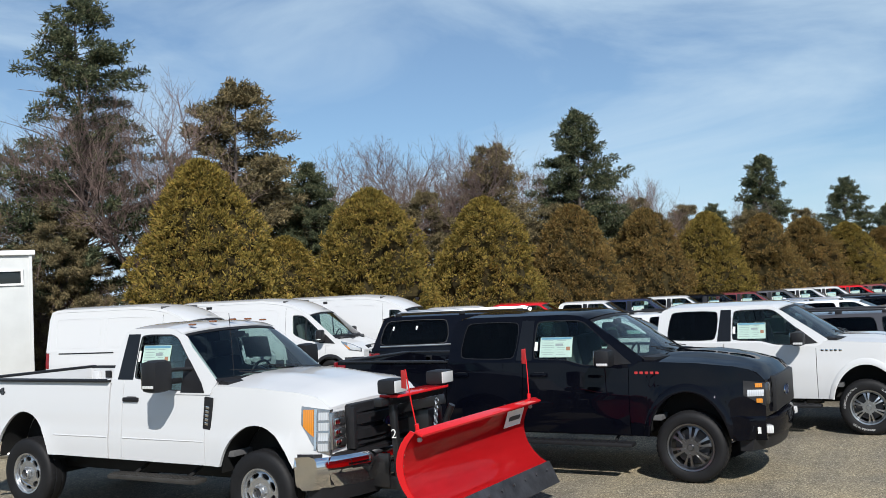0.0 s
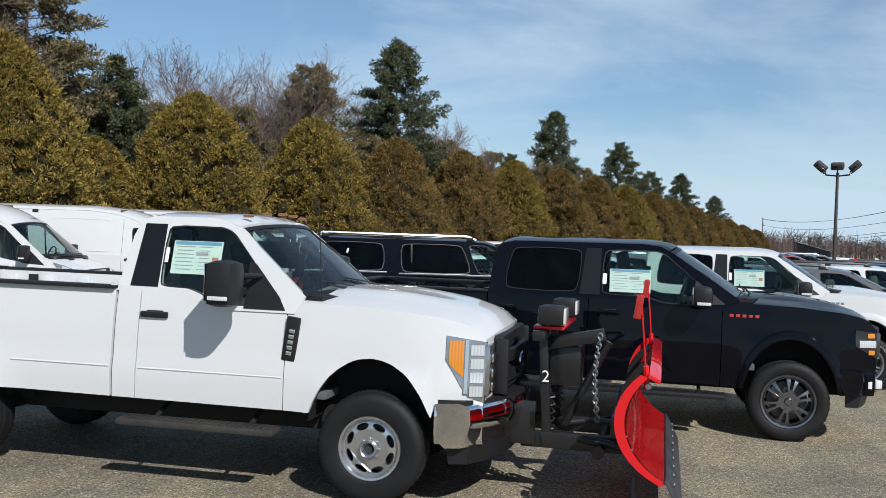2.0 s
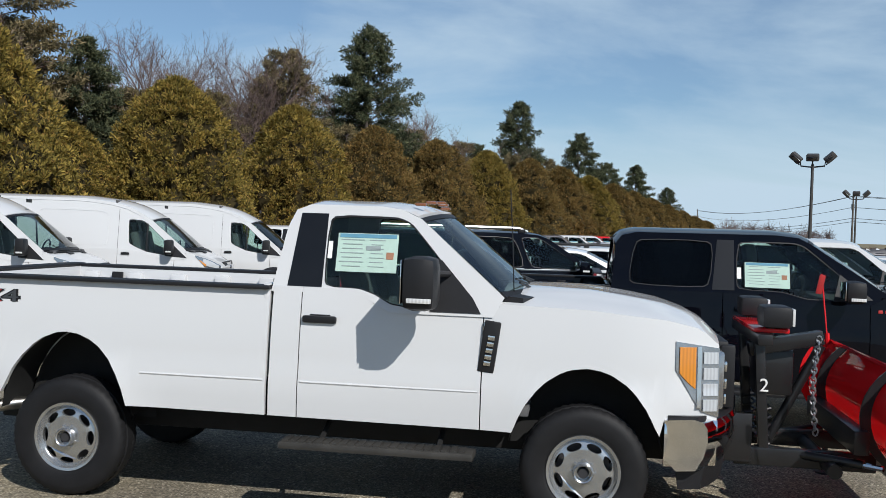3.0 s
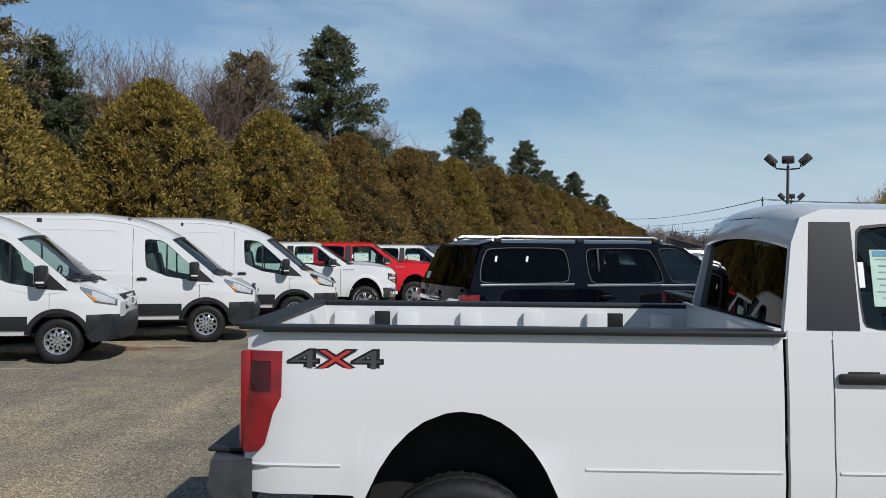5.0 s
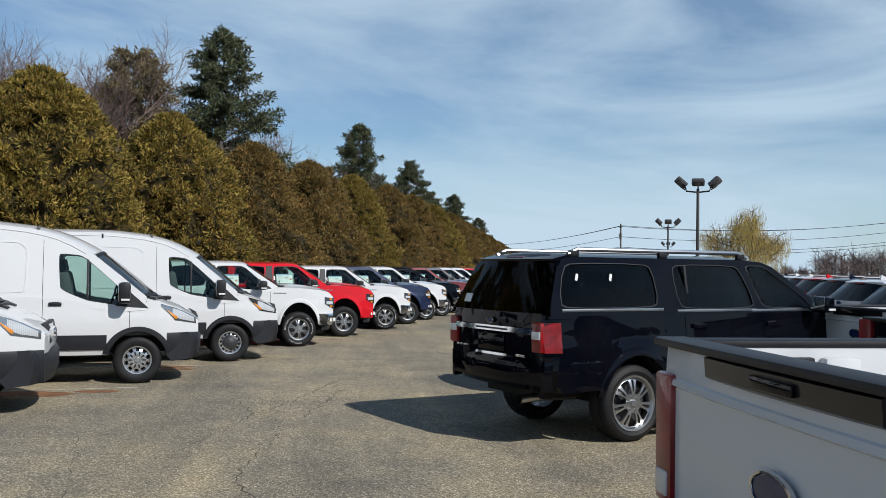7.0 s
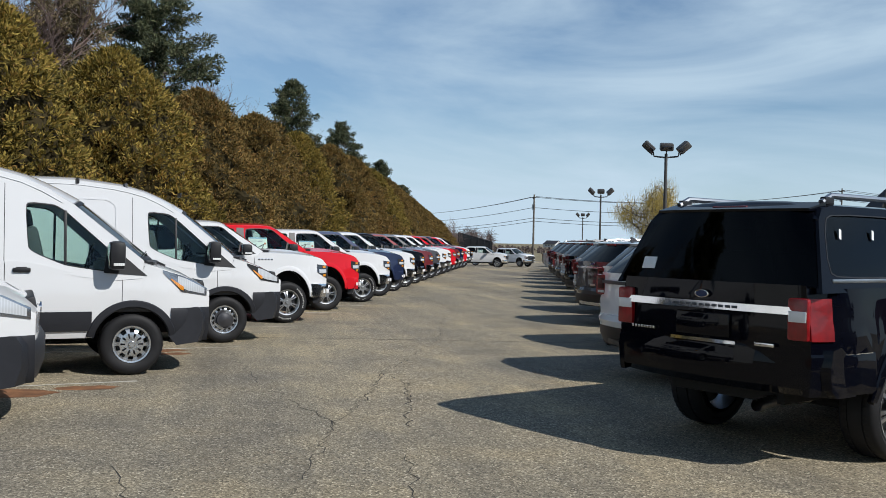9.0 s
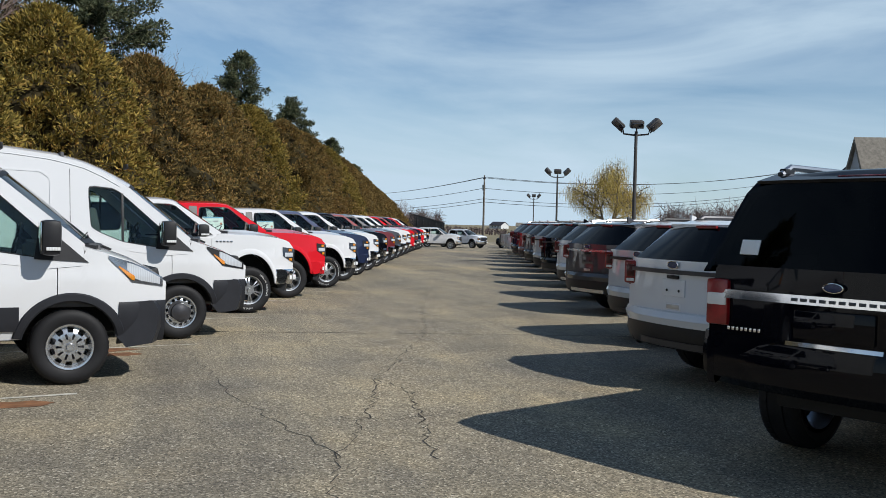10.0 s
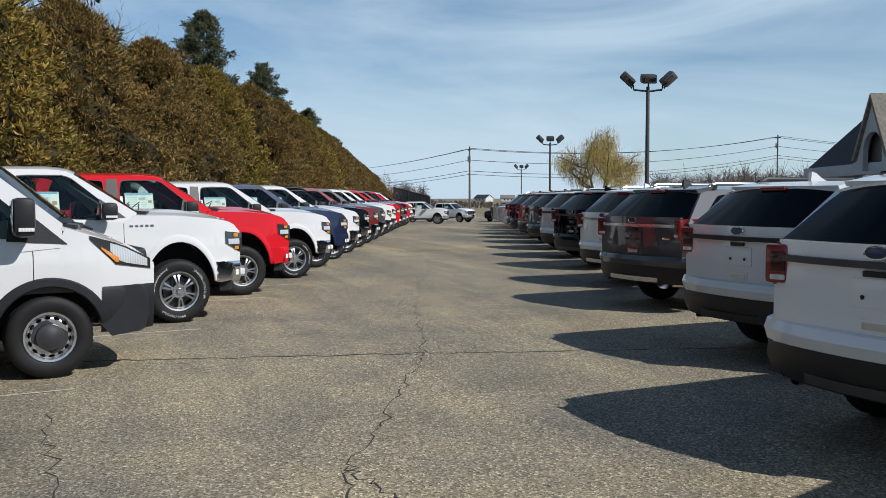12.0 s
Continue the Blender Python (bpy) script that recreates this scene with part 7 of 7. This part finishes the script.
def conifer_parts(seed, h, w, bare_to=0.12, dense=1.0, mat=SPRUCE):
    rnd = random.Random(seed)
    wood, s = Soup(), Soup()
    pts = [Vector((0.06 * math.sin(k + seed), 0.06 * math.cos(k * 1.3), h * k / 8)) for k in range(9)]
    for k in range(8):
        wood.stick(pts[k], pts[k + 1], 0.20 * (1 - k / 8.3), 0.20 * (1 - (k + 1) / 8.3), 7)
    z = h * bare_to
    while z < h * 0.99:
        t = z / h
        reach = w / 2 * (1 - t) ** 0.60 * (0.75 + 0.25 * min(1, (t - bare_to + 0.05) / 0.2)) * (1.04 + 0.07 * math.sin(z * 2.3 + seed) + 0.05 * math.sin(z * 5.1))
        for _ in range(rnd.randint(8, 10)):
            a = rnd.uniform(0, 2 * math.pi)
            L = reach * rnd.uniform(0.55, 1.15) + 0.10
            out = Vector((math.cos(a), math.sin(a), rnd.uniform(0.0, 0.45)))
            p0 = Vector((0, 0, z + rnd.uniform(-0.15, 0.15)))
            p1, p2 = p0 + out * L * 0.55, p0 + out * L + Vector((0, 0, -0.06 * L))
            wood.stick(p0, p1, 0.035 * (1 - t) + 0.012, 0.018, 3)
            wood.stick(p1, p2, 0.018, 0.006, 3)
            if rnd.random() > dense:
                continue
            for _ in range(int(60 + 95 * L)):
                u = 0.28 + 0.74 * rnd.random() ** 0.75
                p = (p0 + (p1 - p0) * u / 0.55) if u < 0.55 else p1 + (p2 - p1) * (u - 0.55) / 0.45
                d = out * 0.5 + rand_dir(rnd) * 0.9 + Vector((0, 0, 0.05))
                s.card(p + rand_dir(rnd) * 0.15, d, rand_dir(rnd), rnd.uniform(0.12, 0.28), rnd.uniform(0.04, 0.085))
        z += 0.30 + 0.10 * rnd.random()
    return s.mesh("crown", mat), wood.mesh("trunk", BARK)


def bare_parts(seed, h, spread=0.55, mat=TWIG):
    rnd = random.Random(seed)
    s, stem = Soup(), Soup()

    def grow(p, d, length, r, level):
        n = 4 if level < 2 else 3
        for k in range(n):
            d = (d + rand_dir(rnd) * 0.20 + Vector((0, 0, 0.07))).normalized()
            q = p + d * length / n
            (stem if level == 0 else s).stick(p, q, r * (1 - 0.7 * k / n), r * (1 - 0.7 * (k + 1) / n), 5 if level == 0 else 3)
            p = q
            if level < 4 and (level > 0 or k > 0):
                for _ in range((3, 3, 3, 2)[level] if k else 2):
                    side = rand_dir(rnd)
                    e = (d * 0.75 + side * spread * 1.5 + Vector((0, 0, 0.25))).normalized()
                    grow(p, e, length * rnd.uniform(0.38, 0.62), max(0.006, r * 0.42), level + 1)
    grow(Vector((0, 0, 0)), Vector((0, 0, 1)), h * 0.62, h * 0.012 + 0.02, 0)
    top = max(v.z for v in s.v)
    k = h / top
    s.v, stem.v = [v * k for v in s.v], [v * k for v in stem.v]
    return s.mesh("crown", mat), stem.mesh("trunk", BARK)


def plant(name, label, group, m, parts):
    t = thing(name, label, "tree", m, group)
    for pname, me in parts:
        part(pname, me, None, t)
    return t


arb_src = [arb_parts(s, 6.6, 5.0) for s in (3, 8, 15)] + [arb_parts(s, 6.6, 5.0, 56000, ARBBROWN) for s in (23, 31)]
ARBS = [(-11.9, 15.6, 7.1), (-11.0, 18.8, 4.6), (-8.8, 21.0, 6.25), (-6.65, 26.0, 6.1), (-4.75, 30.6, 5.9), (-2.9, 35.2, 5.85), (-1.1, 39.8, 5.8), (0.77, 44.4, 5.8)]
ARBS += [(0.77 + 1.62 * k, 44.4 + 4.5 * k, 5.9 - 0.19 * k) for k in range(1, 10)]
for i, (x, y, h) in enumerate(ARBS):
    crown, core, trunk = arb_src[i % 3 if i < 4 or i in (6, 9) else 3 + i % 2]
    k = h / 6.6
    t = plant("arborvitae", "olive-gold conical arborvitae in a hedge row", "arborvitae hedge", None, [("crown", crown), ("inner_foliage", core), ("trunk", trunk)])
    t.matrix_world = pose(x, y, gz(x, y) - 0.05, 0, 0, 77 * i) @ Matrix.Diagonal((0.5 + 0.5 * k, 0.5 + 0.5 * k, k, 1))
con = {"spruce": conifer_parts(2, 12.0, 9.2), "thin": conifer_parts(5, 11.0, 6.2, 0.3), "open": conifer_parts(9, 14.0, 9.0, 0.16, 0.58), "brown": conifer_parts(12, 11.0, 8.4, 0.06, 1.0, CEDAR)}
CON = [("open", -18.0, 15.9, 14.0), ("brown", -15.2, 21.2, 11.3), ("brown", -8.8, 31.2, 9.2), ("spruce", -6.35, 36.3, 11.0), ("thin", -0.4, 51.7, 9.8), ("spruce", 3.3, 60.8, 8.9), ("spruce", 8.0, 73.2, 8.0),
       ("thin", -12.4, 22.2, 7.7), ("spruce", 5.6, 68.0, 7.6), ("brown", 1.2, 55.6, 6.8), ("spruce", 11.3, 80.5, 6.8), ("brown", -12.6, 18.2, 5.8), ("brown", -21.0, 13.6, 7.2), ("brown", -4.9, 40.8, 7.0), ("brown", -12.2, 25.0, 6.6), ("brown", -10.4, 27.6, 6.9), ("brown", -14.6, 17.6, 6.4), ("brown", -9.2, 34.0, 6.6), ("brown", -6.6, 33.4, 6.4), ("brown", -16.8, 14.0, 6.2), ("brown", -16.2, 24.4, 8.2), ("brown", -2.6, 41.6, 6.5), ("brown", -0.6, 47.6, 6.4), ("spruce", -2.2, 46.5, 6.7)]
for i, (kind, x, y, h) in enumerate(CON):
    crown, trunk = con[kind]
    base = {"spruce": 12.0, "thin": 11.0, "open": 14.0, "brown": 11.0}[kind]
    label = {"brown": "browned bushy cedar behind the hedge row"}.get(kind, "dark green spruce behind the hedge row")
    t = plant("spruce_tree" if kind != "brown" else "cedar_tree", label, "conifers", None, [("crown", crown), ("trunk", trunk)])
    t.matrix_world = pose(x, y, gz(x, y) - 0.05, 0, 0, 50 * i) @ Matrix.Scale(h / base, 4)
bare_src = [bare_parts(s, 10.0) for s in (4, 11, 21)]
BARE = [(-16.2, 18.2, 11.6), (-16.2, 31.0, 10.6), (-14.8, 34.2, 10.4), (-14.5, 36.7, 10.0), (-10.6, 32.2, 10.4), (-4.7, 46.0, 9.2), (-16.0, 40.0, 12.0), (-13.2, 43.9, 12.6), (-13.2, 27.2, 9.0), (-12.2, 30.3, 9.4),
        (-19.5, 22.5, 11.0), (-17.6, 26.6, 10.2), (-8.6, 43.0, 9.6), (-21.5, 12.2, 10.5), (-1.8, 52.5, 8.0), (-23.0, 18.0, 9.5), (11.4, 86.0, 6.6), (20.5, 104.5, 5.6), (22.5, 107.0, 4.6), (-20.0, 30.0, 9.6), (-10.0, 38.0, 8.6), (-3.6, 43.6, 8.8), (-19.2, 17.4, 12.4), (-17.4, 20.6, 12.2)]
for i, (x, y, h) in enumerate(BARE):
    t = plant("bare_tree", "leafless grey-brown deciduous tree", "bare trees", None, [("crown", bare_src[i % 3][0]), ("trunk", bare_src[i % 3][1])])
    t.matrix_world = pose(0.3 + 0.94 * x, -0.4 + 0.93 * y, gz(0.94 * x, 0.93 * y) - 0.05, 0, 0, 67 * i) @ Matrix.Scale(h * 0.94 / 10.0, 4)


def thicket():
    """Leafless brush and browned growth under the trees behind the hedge."""
    rnd = random.Random(77)
    s, c = Soup(), Soup()
    for _ in range(2600):
        y = rnd.uniform(8, 100)
        x = -14.0 + (y - 20) * 0.395 + rnd.uniform(-5.5, 0.9)
        h = rnd.uniform(1.5, 4.8) * (1 if y < 60 else 0.7)
        p, d = Vector((x, y, gz(x, y) - 0.05)), Vector((rnd.uniform(-0.2, 0.2), rnd.uniform(-0.2, 0.2), 1))
        q = p + d * h * 0.5
        s.stick(p, q, 0.022, 0.014)
        for _ in range(5):
            e = (d + rand_dir(rnd) * 0.6).normalized()
            w = q + e * h * rnd.uniform(0.2, 0.5)
            s.stick(q, w, 0.012, 0.004)
            for _ in range(2):
                s.stick(q + (w - q) * 0.5, q + (w - q) * 0.5 + (e + rand_dir(rnd) * 0.8).normalized() * h * 0.2, 0.007, 0.003)
    for _ in range(9000):
        y = rnd.uniform(8, 100)
        x = -14.6 + (y - 20) * 0.395 + rnd.uniform(-5.0, 0.6)
        p = Vector((x, y, rnd.random() ** 1.6 * 3.6))
        c.card(p, rand_dir(rnd) + Vector((0, 0, 0.5)), rand_dir(rnd), rnd.uniform(0.2, 0.5), rnd.uniform(0.08, 0.2))
    tagged(new("brush", s.mesh("brush", TWIG)), "leafless brown brush under the trees", "brush", kind="stuff")
    tagged(new("undergrowth", c.mesh("undergrowth", CEDAR)), "browned low undergrowth behind the hedge", "undergrowth", kind="stuff")


thicket()


def willow(m, h):
    rnd = random.Random(5)
    wood, s = Soup(), Soup()

    def limb(p, d, length, r, level):
        for k in range(4):
            d = (d + rand_dir(rnd) * 0.16 + Vector((0, 0, 0.05))).normalized()
            q = p + d * length / 4
            wood.stick(p, q, r * (1 - 0.18 * k), r * (1 - 0.18 * (k + 1)), 5)
            p = q
            if level < 3 and k:
                for _ in range(2):
                    limb(p, (d * 0.6 + rand_dir(rnd) * 0.9 + Vector((0, 0, 0.25))).normalized(), length * 0.58, r * 0.5, level + 1)
            if level >= 2:
                for _ in range(5):
                    a = p + rand_dir(rnd) * 0.8
                    drop = rnd.uniform(0.4, 1.7)
                    s.card(a, Vector((rnd.uniform(-0.25, 0.25), rnd.uniform(-0.25, 0.25), -1)), rand_dir(rnd), drop, 0.026)
    for a in (0.4, 2.3, 4.4):
        limb(Vector((0, 0, 1.2)), Vector((0.5 * math.cos(a), 0.5 * math.sin(a), 1)).normalized(), h * 0.46, 0.26, 0)
    wood.stick(Vector((0, 0, 0)), Vector((0, 0, 1.4)), 0.5, 0.4, 8)
    t = thing("willow_tree", "yellow weeping willow beyond the lot", "tree", m)
    part("trunk", wood.mesh("trunk", BARK), None, t)
    part("crown", s.mesh("crown", WILLOW), None, t, "hanging yellow strands")


willow(pose(53.0, 116.0, -0.95), 11.4)


def far_woods():
    """Bare woods on the skyline."""
    rnd = random.Random(91)
    s = Soup()
    for _ in range(1900):
        a = rnd.uniform(-0.1, 1.45)
        d = rnd.uniform(215, 260)
        tall = 2.6 if a > 0.50 else (0.45 if 0.27 < a < 0.43 else 1.2)
        h = tall * rnd.uniform(3.0, 7.0) * (0.62 + 0.5 * abs(math.sin(a * 9) * math.sin(a * 4 + 1)))
        p = Vector((d * math.sin(a), d * math.cos(a), -1.0))
        s.stick(p, p + Vector((0, 0, h * 0.6)), 0.16, 0.08)
        for _ in range(40):
            q = p + Vector((0, 0, h * rnd.uniform(0.3, 0.62)))
            s.stick(q, q + (rand_dir(rnd) + Vector((0, 0, 0.35))).normalized() * h * rnd.uniform(0.18, 0.36), 0.05, 0.02)
    tagged(new("far_woods", s.mesh("far_woods", FARWOOD)), "leafless brown woods on the skyline", "woods", kind="stuff")


far_woods()
